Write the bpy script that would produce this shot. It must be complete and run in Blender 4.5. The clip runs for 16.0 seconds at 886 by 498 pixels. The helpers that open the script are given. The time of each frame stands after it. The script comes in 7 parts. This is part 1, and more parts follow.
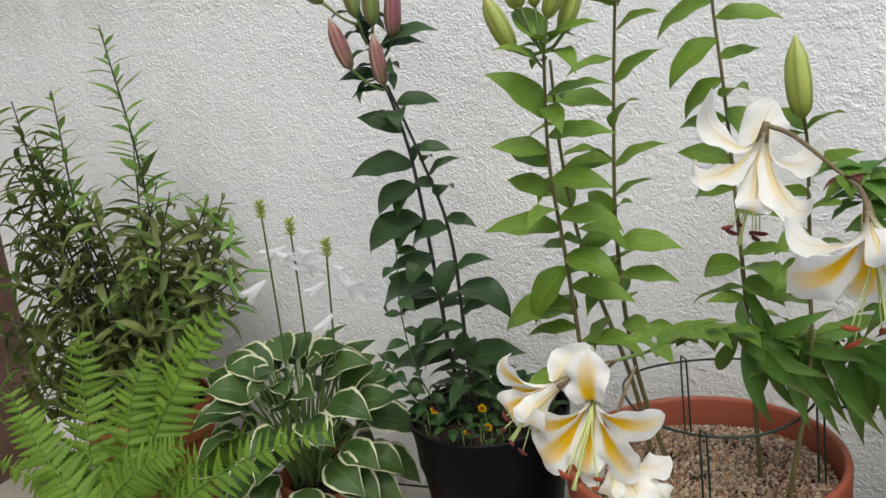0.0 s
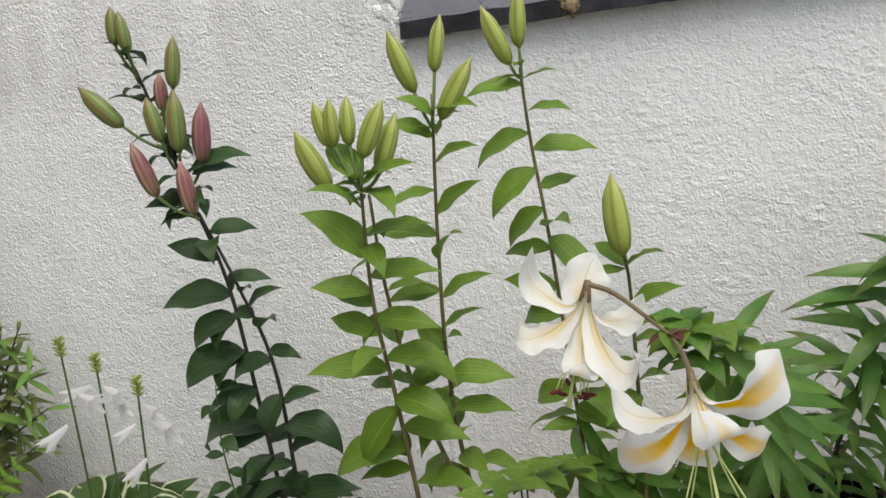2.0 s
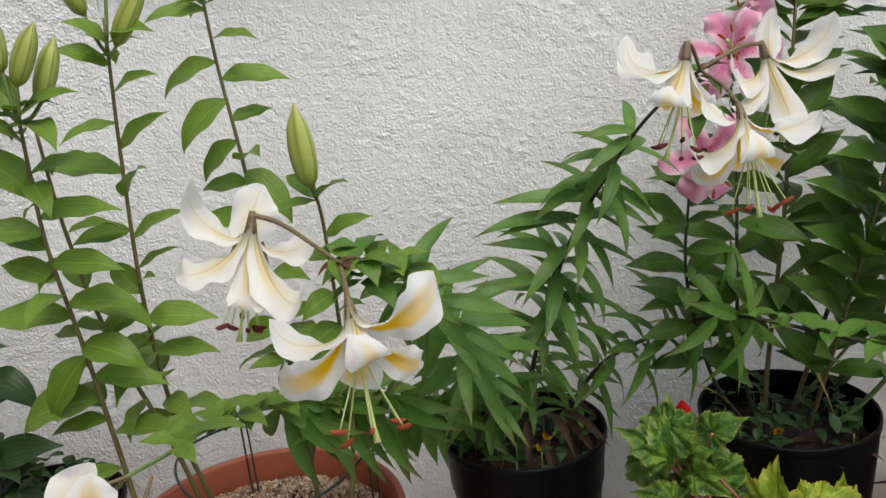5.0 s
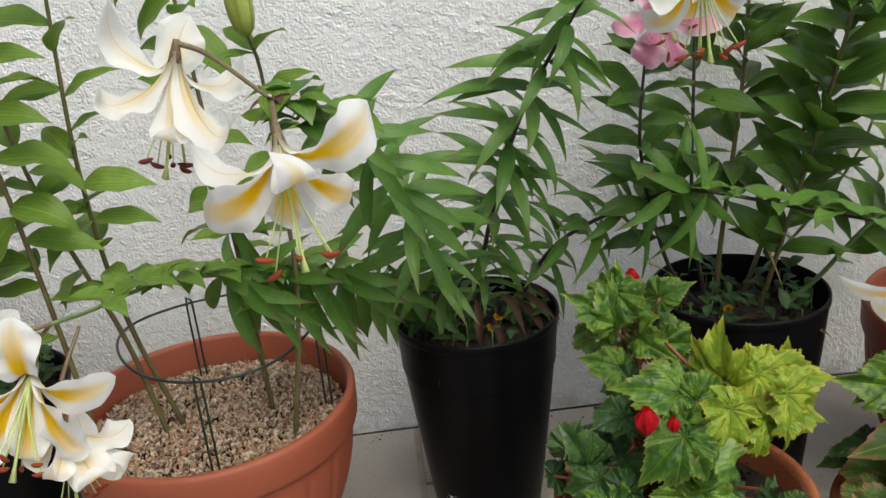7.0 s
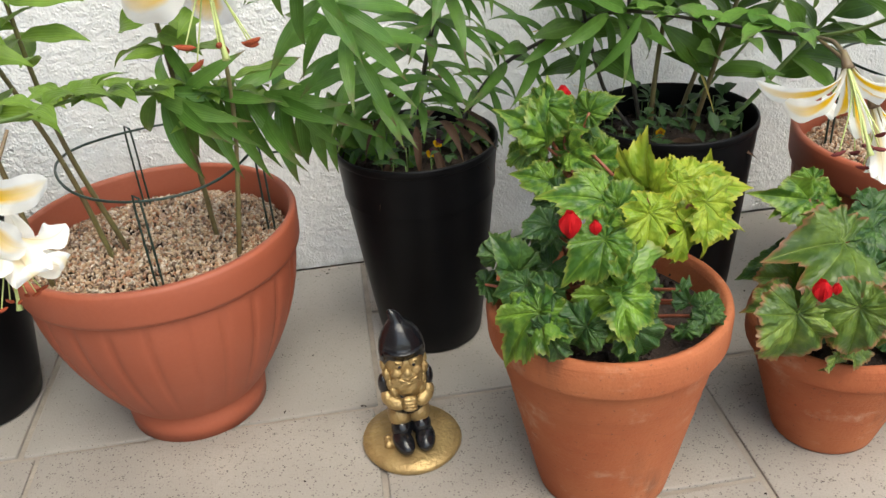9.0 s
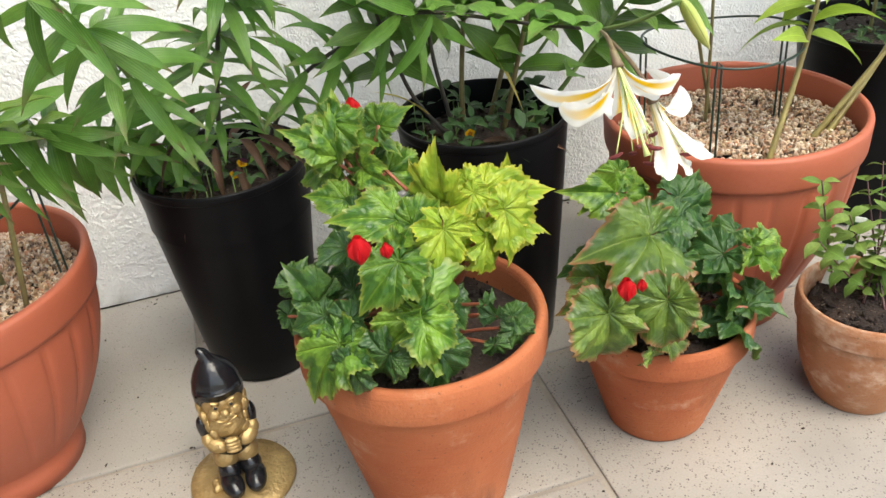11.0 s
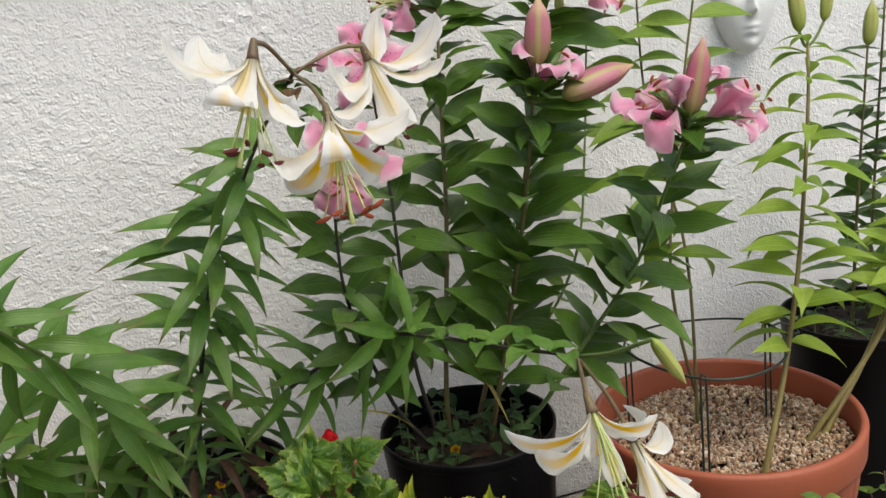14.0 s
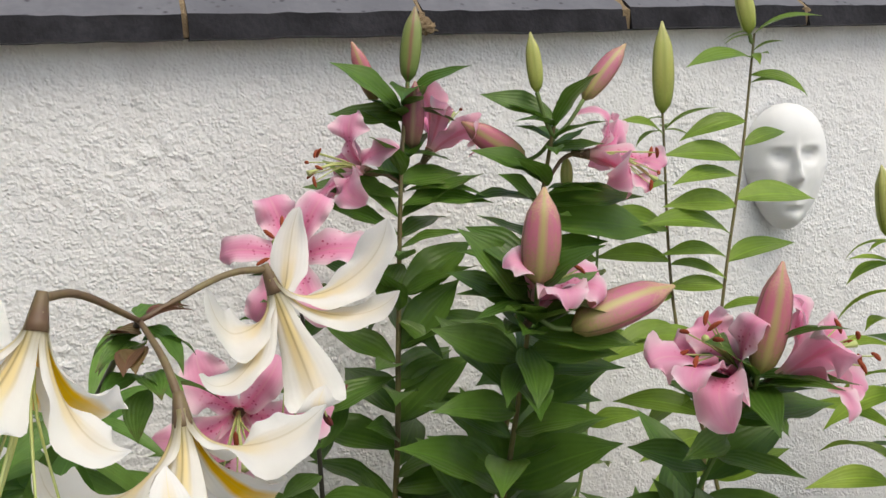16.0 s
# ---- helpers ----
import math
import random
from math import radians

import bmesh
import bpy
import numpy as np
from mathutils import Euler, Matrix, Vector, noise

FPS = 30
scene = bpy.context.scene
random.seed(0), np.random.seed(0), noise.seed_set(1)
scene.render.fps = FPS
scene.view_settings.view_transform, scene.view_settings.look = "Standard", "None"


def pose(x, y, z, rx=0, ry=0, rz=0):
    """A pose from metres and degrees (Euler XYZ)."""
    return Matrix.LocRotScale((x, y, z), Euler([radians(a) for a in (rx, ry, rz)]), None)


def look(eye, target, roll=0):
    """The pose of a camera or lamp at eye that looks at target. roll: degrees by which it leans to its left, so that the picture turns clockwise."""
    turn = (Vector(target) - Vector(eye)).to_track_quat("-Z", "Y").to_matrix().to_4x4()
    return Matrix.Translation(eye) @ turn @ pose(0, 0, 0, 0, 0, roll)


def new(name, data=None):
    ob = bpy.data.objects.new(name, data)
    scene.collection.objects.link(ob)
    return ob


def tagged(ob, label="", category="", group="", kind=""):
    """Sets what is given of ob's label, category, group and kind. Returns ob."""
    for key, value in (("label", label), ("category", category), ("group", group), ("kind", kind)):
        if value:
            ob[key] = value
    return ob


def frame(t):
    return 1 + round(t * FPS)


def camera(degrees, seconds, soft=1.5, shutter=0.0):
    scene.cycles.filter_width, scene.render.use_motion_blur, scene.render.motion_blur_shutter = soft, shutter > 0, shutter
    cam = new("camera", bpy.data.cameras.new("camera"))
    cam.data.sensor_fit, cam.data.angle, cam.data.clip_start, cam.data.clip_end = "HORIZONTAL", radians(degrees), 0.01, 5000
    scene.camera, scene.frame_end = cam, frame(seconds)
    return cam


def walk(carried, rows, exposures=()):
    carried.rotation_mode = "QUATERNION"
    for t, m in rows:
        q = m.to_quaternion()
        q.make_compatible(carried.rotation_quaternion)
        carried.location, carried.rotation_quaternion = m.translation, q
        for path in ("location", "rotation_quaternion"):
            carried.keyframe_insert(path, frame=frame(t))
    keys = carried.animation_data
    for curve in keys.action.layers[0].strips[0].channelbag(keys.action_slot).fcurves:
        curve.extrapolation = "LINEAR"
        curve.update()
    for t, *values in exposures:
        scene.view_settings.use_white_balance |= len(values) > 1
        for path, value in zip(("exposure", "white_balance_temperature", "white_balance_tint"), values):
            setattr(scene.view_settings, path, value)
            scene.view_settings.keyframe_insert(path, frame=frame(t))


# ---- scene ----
cam = camera(54.4, 16.0)
PATH = [
    (0, (0.397, -1.933, 1.178), (-0.377, -0.149, 0.712), -7.1),
    (0.5, (0.375, -1.872, 1.2), (-0.267, -0.035, 0.737), -7.2),
    (1, (0.382, -1.839, 1.214), (-0.152, 0.031, 0.747), -6.8),
    (1.5, (0.409, -1.836, 1.237), (-0.073, 0.06, 0.821), -6.8),
    (2, (0.407, -1.824, 1.279), (-0.013, 0.094, 0.902), -7.3),
    (2.5, (0.393, -1.807, 1.31), (0.036, 0.128, 0.953), -6.7),
    (3, (0.409, -1.801, 1.311), (0.128, 0.143, 0.934), -6.1),
    (3.5, (0.439, -1.801, 1.287), (0.258, 0.141, 0.846), -6.3),
    (4, (0.476, -1.811, 1.26), (0.387, 0.122, 0.757), -6.7),
    (4.5, (0.495, -1.807, 1.25), (0.503, 0.114, 0.692), -6.3),
    (4.7, (0.507, -1.805, 1.252), (0.55, 0.114, 0.691), -6.2),
    (6.8, (0.552, -1.799, 1.146), (0.684, 0.078, 0.467), -5.2),
    (7, (0.549, -1.803, 1.137), (0.676, 0.061, 0.424), -5.0),
    (7.5, (0.543, -1.824, 1.119), (0.653, 0.015, 0.342), -5.0),
    (8, (0.542, -1.849, 1.1), (0.648, -0.045, 0.244), -4.8),
    (8.5, (0.554, -1.863, 1.081), (0.695, -0.104, 0.14), -4.5),
    (8.7, (0.561, -1.865, 1.078), (0.717, -0.124, 0.107), -4.4),
    (10.8, (0.706, -1.809, 1.076), (1.099, -0.15, 0.03), -5.9),
    (11, (0.718, -1.806, 1.078), (1.141, -0.152, 0.035), -5.8),
    (11.5, (0.741, -1.8, 1.078), (1.25, -0.161, 0.051), -5.6),
    (12, (0.764, -1.795, 1.081), (1.341, -0.16, 0.085), -5.9),
    (12.5, (0.772, -1.791, 1.096), (1.369, -0.114, 0.184), -6.7),
    (13, (0.761, -1.769, 1.134), (1.354, -0.018, 0.371), -6.7),
    (13.5, (0.761, -1.77, 1.147), (1.337, 0.042, 0.528), -6.8),
    (14, (0.78, -1.766, 1.168), (1.306, 0.093, 0.652), -6.5),
    (14.5, (0.796, -1.718, 1.195), (1.291, 0.175, 0.785), -5.7),
    (15, (0.84, -1.523, 1.227), (1.417, 0.362, 0.889), -4.3),
    (15.5, (0.881, -1.389, 1.25), (1.494, 0.488, 0.929), -3.2),
    (16, (0.942, -1.345, 1.265), (1.554, 0.531, 0.939), -2.7),
]
EXPOSURES = [(0, 0.55, 6500, 4), (2, 0.50, 6600, 4), (3.5, 0.48, 6600, 4), (4.7, 0.46, 6600, 4), (6.8, 0.60, 6600, 3), (8.7, 1.18, 6600, 2), (10.8, 1.58, 6700, 2), (11.6, 1.60, 6700, 2), (12.5, 1.45, 6700, 3), (14, 0.60, 6800, 5), (15, 0.54, 6850, 5), (15.5, 0.47, 6900, 6), (16, 0.56, 6900, 6)]
walk(cam, [(t, look(eye, target, roll)) for t, eye, target, roll in PATH], EXPOSURES)

# ---- light ----
world = bpy.data.worlds.new("overcast_sky")
scene.world = world
world.use_nodes = True
wn = world.node_tree.nodes
sky = wn.new("ShaderNodeTexSky")
sky.sky_type = "NISHITA"
sky.sun_disc = False
sky.sun_elevation = radians(58)
sky.sun_rotation = radians(150)
sky.dust_density, sky.air_density, sky.ozone_density = 3.5, 1.0, 1.0
world.node_tree.links.new(sky.outputs[0], wn["Background"].inputs[0])
wn["Background"].inputs[1].default_value = 0.13
sun_data = bpy.data.lights.new("sun", "SUN")
sun_data.energy, sun_data.angle, sun_data.color = 1.0, radians(40), (1.0, 0.96, 0.9)
sun = new("sun", sun_data)
sun.matrix_basis = look((0.5, -1.4, 4.0), (0.2, 0.4, 0.0))


# ---- mesh helpers ----
def world_of(ob):
    m = ob.matrix_basis.copy()
    while ob.parent:
        ob = ob.parent
        m = ob.matrix_basis @ m
    return m


def put(ob, parent, m=None):
    """Hang ob under parent at the world pose m."""
    m = m if m is not None else Matrix.Identity(4)
    if parent is None:
        ob.matrix_basis = m
    else:
        ob.parent = parent
        ob.matrix_basis = world_of(parent).inverted() @ m
    return ob


def mesh(name, verts, faces, mats, uvs=None, smooth=True, slots=None):
    me = bpy.data.meshes.new(name)
    me.from_pydata([tuple(v) for v in verts], [], faces)
    for mt in mats if isinstance(mats, (list, tuple)) else [mats]:
        me.materials.append(mt)
    if uvs is not None:
        lay = me.uv_layers.new(name="UVMap")
        idx = np.empty(len(me.loops), dtype=np.int32)
        me.loops.foreach_get("vertex_index", idx)
        lay.data.foreach_set("uv", np.asarray(uvs, dtype=np.float32)[idx].ravel())
    if slots is not None:
        me.polygons.foreach_set("material_index", np.asarray(slots, dtype=np.int32))
    me.polygons.foreach_set("use_smooth", np.full(len(me.polygons), smooth, dtype=bool))
    me.update()
    return me


def part(name, me, parent, m=None, label=""):
    return tagged(put(new(name, me), parent, m), label)


def thing(name, at, label, category, group="", kind=""):
    ob = new(name)
    ob.empty_display_size = 0.05
    ob.matrix_basis = Matrix.Translation(at)
    return tagged(ob, label, category, group, kind)


class Build:
    """Collects many small pieces into one mesh."""

    def __init__(self):
        self.v, self.f, self.uv, self.s = [], [], [], []

    def add(self, verts, faces, uvs=None, slot=0):
        n = len(self.v)
        self.v += [tuple(p) for p in verts]
        self.f += [tuple(i + n for i in q) for q in faces]
        self.uv += list(uvs) if uvs is not None else [(0, 0)] * len(verts)
        self.s += [slot] * len(faces)

    def done(self, name, mats, smooth=True):
        return mesh(name, self.v, self.f, mats, self.uv, smooth, self.s)


def grid_faces(nu, nv, closed=False):
    f = []
    for i in range(nu - 1):
        for j in range(nv if closed else nv - 1):
            k = (j + 1) % nv
            f.append((i * nv + j, i * nv + k, (i + 1) * nv + k, (i + 1) * nv + j))
    return f


def lathe(profile, n=48, wobble=0.0, seed=0):
    rnd = random.Random(seed)
    ph = rnd.random() * 6
    v, uv = [], []
    for i, (r, z) in enumerate(profile):
        for j in range(n):
            a = 2 * math.pi * j / n
            rr = r * (1 + wobble * math.sin(2 * a + ph) + wobble * 0.5 * math.sin(3 * a + ph * 2))
            v.append((rr * math.cos(a), rr * math.sin(a), z))
            uv.append((j / n, i / len(profile)))
    return v, grid_faces(len(profile), n, True), uv


def spline(points, n):
    """Points along a smooth curve through the given ones."""
    p = [Vector(q) for q in points]
    if len(p) == 2:
        return [p[0].lerp(p[1], i / (n - 1)) for i in range(n)]
    p = [2 * p[0] - p[1]] + p + [2 * p[-1] - p[-2]]
    lens = [max(1e-4, (p[i + 1] - p[i]).length) for i in range(1, len(p) - 2)]
    total, out = sum(lens), []
    for k in range(n):
        d, i = total * k / (n - 1), 0
        while i < len(lens) - 1 and d > lens[i]:
            d -= lens[i]
            i += 1
        t = min(1.0, d / lens[i])
        a, b, c, e = p[i], p[i + 1], p[i + 2], p[i + 3]
        out.append(0.5 * (2 * b + (c - a) * t + (2 * a - 5 * b + 4 * c - e) * t * t + (3 * b - a - 3 * c + e) * t ** 3))
    return out


def tube(points, radius, n=20, sides=7):
    """A tapering tube; radius is a number, or a function of the way along it."""
    path = spline(points, n) if n else [Vector(q) for q in points]
    n = len(path)
    rad = radius if callable(radius) else (lambda s: radius)
    v, uv = [], []
    up = Vector((0.3, 0.9, 0.2))
    for i, p in enumerate(path):
        d = (path[min(i + 1, n - 1)] - path[max(i - 1, 0)]).normalized()
        x = d.cross(up)
        x = x.normalized() if x.length > 1e-4 else d.orthogonal().normalized()
        y = d.cross(x).normalized()
        r = rad(i / (n - 1))
        for j in range(sides):
            a = 2 * math.pi * j / sides
            v.append(p + r * (math.cos(a) * x + math.sin(a) * y))
            uv.append((i / (n - 1), j / sides))
    f = grid_faces(n, sides, True)
    v += [path[0], path[-1]]
    uv += [(0, 0), (1, 0)]
    a, b = len(v) - 2, len(v) - 1
    for j in range(sides):
        k = (j + 1) % sides
        f.append((a, k, j))
        f.append((b, (n - 1) * sides + j, (n - 1) * sides + k))
    return v, f, uv


def facing(at, along, up=(0, 0, 1), size=1.0):
    """A pose whose x runs along a direction and whose z leans to up."""
    x = Vector(along).normalized()
    z = Vector(up) - x * Vector(up).dot(x)
    z = z.normalized() if z.length > 1e-3 else x.orthogonal().normalized()
    y = z.cross(x)
    m = Matrix((x, y, z)).transposed().to_4x4()
    return Matrix.Translation(at) @ m @ Matrix.Scale(size, 4)


# ---- materials ----
def node_mat(name):
    mt = bpy.data.materials.new(name)
    mt.use_nodes = True
    return mt, mt.node_tree.nodes, mt.node_tree.links, mt.node_tree.nodes["Principled BSDF"]


def value(nodes, links, op, a, b=None, clamp=False):
    nd = nodes.new("ShaderNodeMath")
    nd.operation, nd.use_clamp = op, clamp
    for k, s in enumerate((a, b)):
        if s is None:
            continue
        if isinstance(s, (int, float)):
            nd.inputs[k].default_value = s
        else:
            links.new(s, nd.inputs[k])
    return nd.outputs[0]


def mixed(nodes, links, fac, a, b):
    nd = nodes.new("ShaderNodeMix")
    nd.data_type = "RGBA"
    for sock, s in ((nd.inputs[0], fac), (nd.inputs[6], a), (nd.inputs[7], b)):
        if isinstance(s, (int, float)):
            sock.default_value = s
        elif isinstance(s, tuple):
            sock.default_value = (*s, 1)
        else:
            links.new(s, sock)
    return nd.outputs[2]


def ramp(nodes, links, fac, lo, hi):
    nd = nodes.new("ShaderNodeMapRange")
    nd.inputs[1].default_value, nd.inputs[2].default_value = lo, hi
    links.new(fac, nd.inputs[0])
    return nd.outputs[0]


def noise_of(nodes, links, scale, detail=3.0, coord=None, stretch=None, rough=0.5):
    nd = nodes.new("ShaderNodeTexNoise")
    nd.inputs["Scale"].default_value, nd.inputs["Detail"].default_value = scale, detail
    nd.inputs["Roughness"].default_value = rough
    if coord is not None:
        if stretch:
            mp = nodes.new("ShaderNodeMapping")
            mp.inputs["Scale"].default_value = stretch
            links.new(coord, mp.inputs[0])
            coord = mp.outputs[0]
        links.new(coord, nd.inputs["Vector"])
    return nd.outputs[0]


def bumped(nodes, links, bsdf, height, strength, distance):
    nd = nodes.new("ShaderNodeBump")
    nd.inputs["Strength"].default_value, nd.inputs["Distance"].default_value = strength, distance
    links.new(height, nd.inputs["Height"])
    links.new(nd.outputs[0], bsdf.inputs["Normal"])


def surface(name, low, high, rough=0.7, scale=6.0, grain=90.0, bump=0.3, depth=0.002, metal=0.0, spots=None, spec=0.5):
    """A plain solid surface with broad stains and fine grain."""
    mt, n, l, b = node_mat(name)
    co = n.new("ShaderNodeTexCoord").outputs["Object"]
    big = ramp(n, l, noise_of(n, l, scale, 4, co), 0.3, 0.7)
    fine = noise_of(n, l, grain, 3, co)
    col = mixed(n, l, big, low, high)
    col = mixed(n, l, ramp(n, l, fine, 0.35, 0.75), col, mixed(n, l, 0.5, col, low))
    if spots:
        colour, sc, edge = spots
        vor = n.new("ShaderNodeTexVoronoi")
        vor.inputs["Scale"].default_value = sc
        l.new(co, vor.inputs["Vector"])
        m = ramp(n, l, vor.outputs["Distance"], edge, edge * 0.4)
        m = value(n, l, "MULTIPLY", m, ramp(n, l, noise_of(n, l, sc * 0.37, 1, co), 0.45, 0.6))
        col = mixed(n, l, m, col, colour)
    l.new(col, b.inputs["Base Color"])
    b.inputs["Roughness"].default_value, b.inputs["Metallic"].default_value = rough, metal
    b.inputs["Specular IOR Level"].default_value = spec
    if bump:
        bumped(n, l, b, fine, bump, depth)
    return mt


def paler(c, k):
    return (min(1, c[0] * k + 0.02), min(1, c[1] * k + 0.025), min(1, c[2] * k + 0.003))


def leafy(name, base, other, rough=0.45, vein=0.25, edge=None, streak=14.0, thin=0.25, tip=None, edge_at=0.74):
    """Leaf: midrib and side veins by its own length and width, colour by the leaf."""
    mt, n, l, b = node_mat(name)
    uv = n.new("ShaderNodeUVMap").outputs[0]
    sep = n.new("ShaderNodeSeparateXYZ")
    l.new(uv, sep.inputs[0])
    u, v = sep.outputs[0], sep.outputs[1]
    info = n.new("ShaderNodeObjectInfo")
    obj = n.new("ShaderNodeTexCoord").outputs["Object"]
    side = value(n, l, "ABSOLUTE", value(n, l, "SUBTRACT", v, 0.5))
    isle = n.new("ShaderNodeNewGeometry").outputs["Random Per Island"]
    col = mixed(n, l, value(n, l, "FRACT", value(n, l, "ADD", info.outputs["Random"], isle)), base, other)
    blotch = noise_of(n, l, 7.0, 3, obj)
    col = mixed(n, l, value(n, l, "MULTIPLY", ramp(n, l, blotch, 0.4, 0.75), 0.45), col, tuple(c * 0.6 for c in base))
    wave = n.new("ShaderNodeTexWave")
    wave.inputs["Scale"].default_value, wave.inputs["Distortion"].default_value = streak / 6.28, 0.6
    cv = n.new("ShaderNodeCombineXYZ")
    l.new(value(n, l, "ADD", side, value(n, l, "MULTIPLY", u, 0.18 if streak > 10 else 0.6)), cv.inputs[0])
    l.new(cv.outputs[0], wave.inputs["Vector"])
    veins = wave.outputs["Fac"]
    col = mixed(n, l, value(n, l, "MULTIPLY", veins, vein * 0.5), col, paler(base, 1.7))
    rib = ramp(n, l, side, 0.035, 0.012)
    col = mixed(n, l, value(n, l, "MULTIPLY", rib, vein * 1.6, True), col, paler(base, 2.1))
    if tip:
        col = mixed(n, l, value(n, l, "MULTIPLY", ramp(n, l, u, 0.7, 1.0), ramp(n, l, blotch, 0.35, 0.6)), col, tip)
    if edge:
        wob = value(n, l, "ADD", value(n, l, "MULTIPLY", side, 2.0), value(n, l, "MULTIPLY", noise_of(n, l, 9.0, 3, obj), 0.22))
        col = mixed(n, l, ramp(n, l, wob, edge_at + 0.11, edge_at + 0.16), col, edge)
    l.new(col, b.inputs["Base Color"])
    b.inputs["Roughness"].default_value = rough
    b.inputs["Specular IOR Level"].default_value = 0.35
    bumped(n, l, b, value(n, l, "ADD", veins, value(n, l, "MULTIPLY", noise_of(n, l, 40.0, 2, obj), 0.5)), 0.25, 0.0015)
    tr = n.new("ShaderNodeBsdfTranslucent")
    l.new(mixed(n, l, 0.5, col, paler(base, 1.6)), tr.inputs[0])
    mx = n.new("ShaderNodeMixShader")
    mx.inputs[0].default_value = thin
    l.new(b.outputs[0], mx.inputs[1])
    l.new(tr.outputs[0], mx.inputs[2])
    l.new(mx.outputs[0], n["Material Output"].inputs[0])
    return mt


def palmate(name, base, light, edge):
    """Leaf with radial veins; u runs out from the stalk, v round it."""
    mt, n, l, b = node_mat(name)
    sep = n.new("ShaderNodeSeparateXYZ")
    l.new(n.new("ShaderNodeUVMap").outputs[0], sep.inputs[0])
    u, v = sep.outputs[0], sep.outputs[1]
    obj = n.new("ShaderNodeTexCoord").outputs["Object"]
    info = n.new("ShaderNodeObjectInfo")
    k = value(n, l, "DIVIDE", value(n, l, "SUBTRACT", v, 0.5), 0.1023)
    off = value(n, l, "ABSOLUTE", value(n, l, "SUBTRACT", value(n, l, "FRACT", value(n, l, "ADD", k, 20.5)), 0.5))
    far = value(n, l, "MULTIPLY", off, u)
    wave = n.new("ShaderNodeTexWave")
    wave.inputs["Scale"].default_value, wave.inputs["Distortion"].default_value = 2.6, 0.8
    cv = n.new("ShaderNodeCombineXYZ")
    l.new(value(n, l, "SUBTRACT", u, value(n, l, "MULTIPLY", far, 0.9)), cv.inputs[0])
    l.new(cv.outputs[0], wave.inputs["Vector"])
    ribs = wave.outputs["Fac"]
    patchy = ramp(n, l, noise_of(n, l, 5.0, 4, obj), 0.44, 0.60)
    # Paler beside main veins: leaf pattern with sky gloss put into the colour.
    vein_sheen = value(n, l, "MULTIPLY", ramp(n, l, off, 0.42, 0.08), ramp(n, l, u, 1.0, 0.35))
    fac = value(n, l, "MULTIPLY", value(n, l, "ADD", value(n, l, "MULTIPLY", patchy, 0.75), value(n, l, "MULTIPLY", vein_sheen, 0.3)), value(n, l, "ADD", 0.35, value(n, l, "MULTIPLY", info.outputs["Random"], 0.75)), True)
    fac = value(n, l, "MULTIPLY", fac, value(n, l, "ADD", 0.7, value(n, l, "MULTIPLY", ribs, 0.3)))
    col = mixed(n, l, fac, base, light)
    main = ramp(n, l, far, 0.03, 0.008)
    col = mixed(n, l, value(n, l, "MULTIPLY", main, 0.4), col, paler(light, 1.1))
    rim = value(n, l, "MULTIPLY", ramp(n, l, value(n, l, "ADD", u, value(n, l, "MULTIPLY", noise_of(n, l, 12.0, 3, obj), 0.16)), 0.97, 1.06), 0.75)
    col = mixed(n, l, rim, col, edge)
    l.new(col, b.inputs["Base Color"])
    b.inputs["Roughness"].default_value = 0.32
    b.inputs["Specular IOR Level"].default_value = 0.42
    h = value(n, l, "ADD", value(n, l, "MULTIPLY", ribs, 0.22), value(n, l, "SUBTRACT", value(n, l, "MULTIPLY", noise_of(n, l, 14.0, 2, obj), 0.6), main))
    bumped(n, l, b, h, 0.55, 0.004)
    tr = n.new("ShaderNodeBsdfTranslucent")
    l.new(mixed(n, l, 0.5, col, light), tr.inputs[0])
    mx = n.new("ShaderNodeMixShader")
    mx.inputs[0].default_value = 0.25
    l.new(b.outputs[0], mx.inputs[1])
    l.new(tr.outputs[0], mx.inputs[2])
    l.new(mx.outputs[0], n["Material Output"].inputs[0])
    return mt


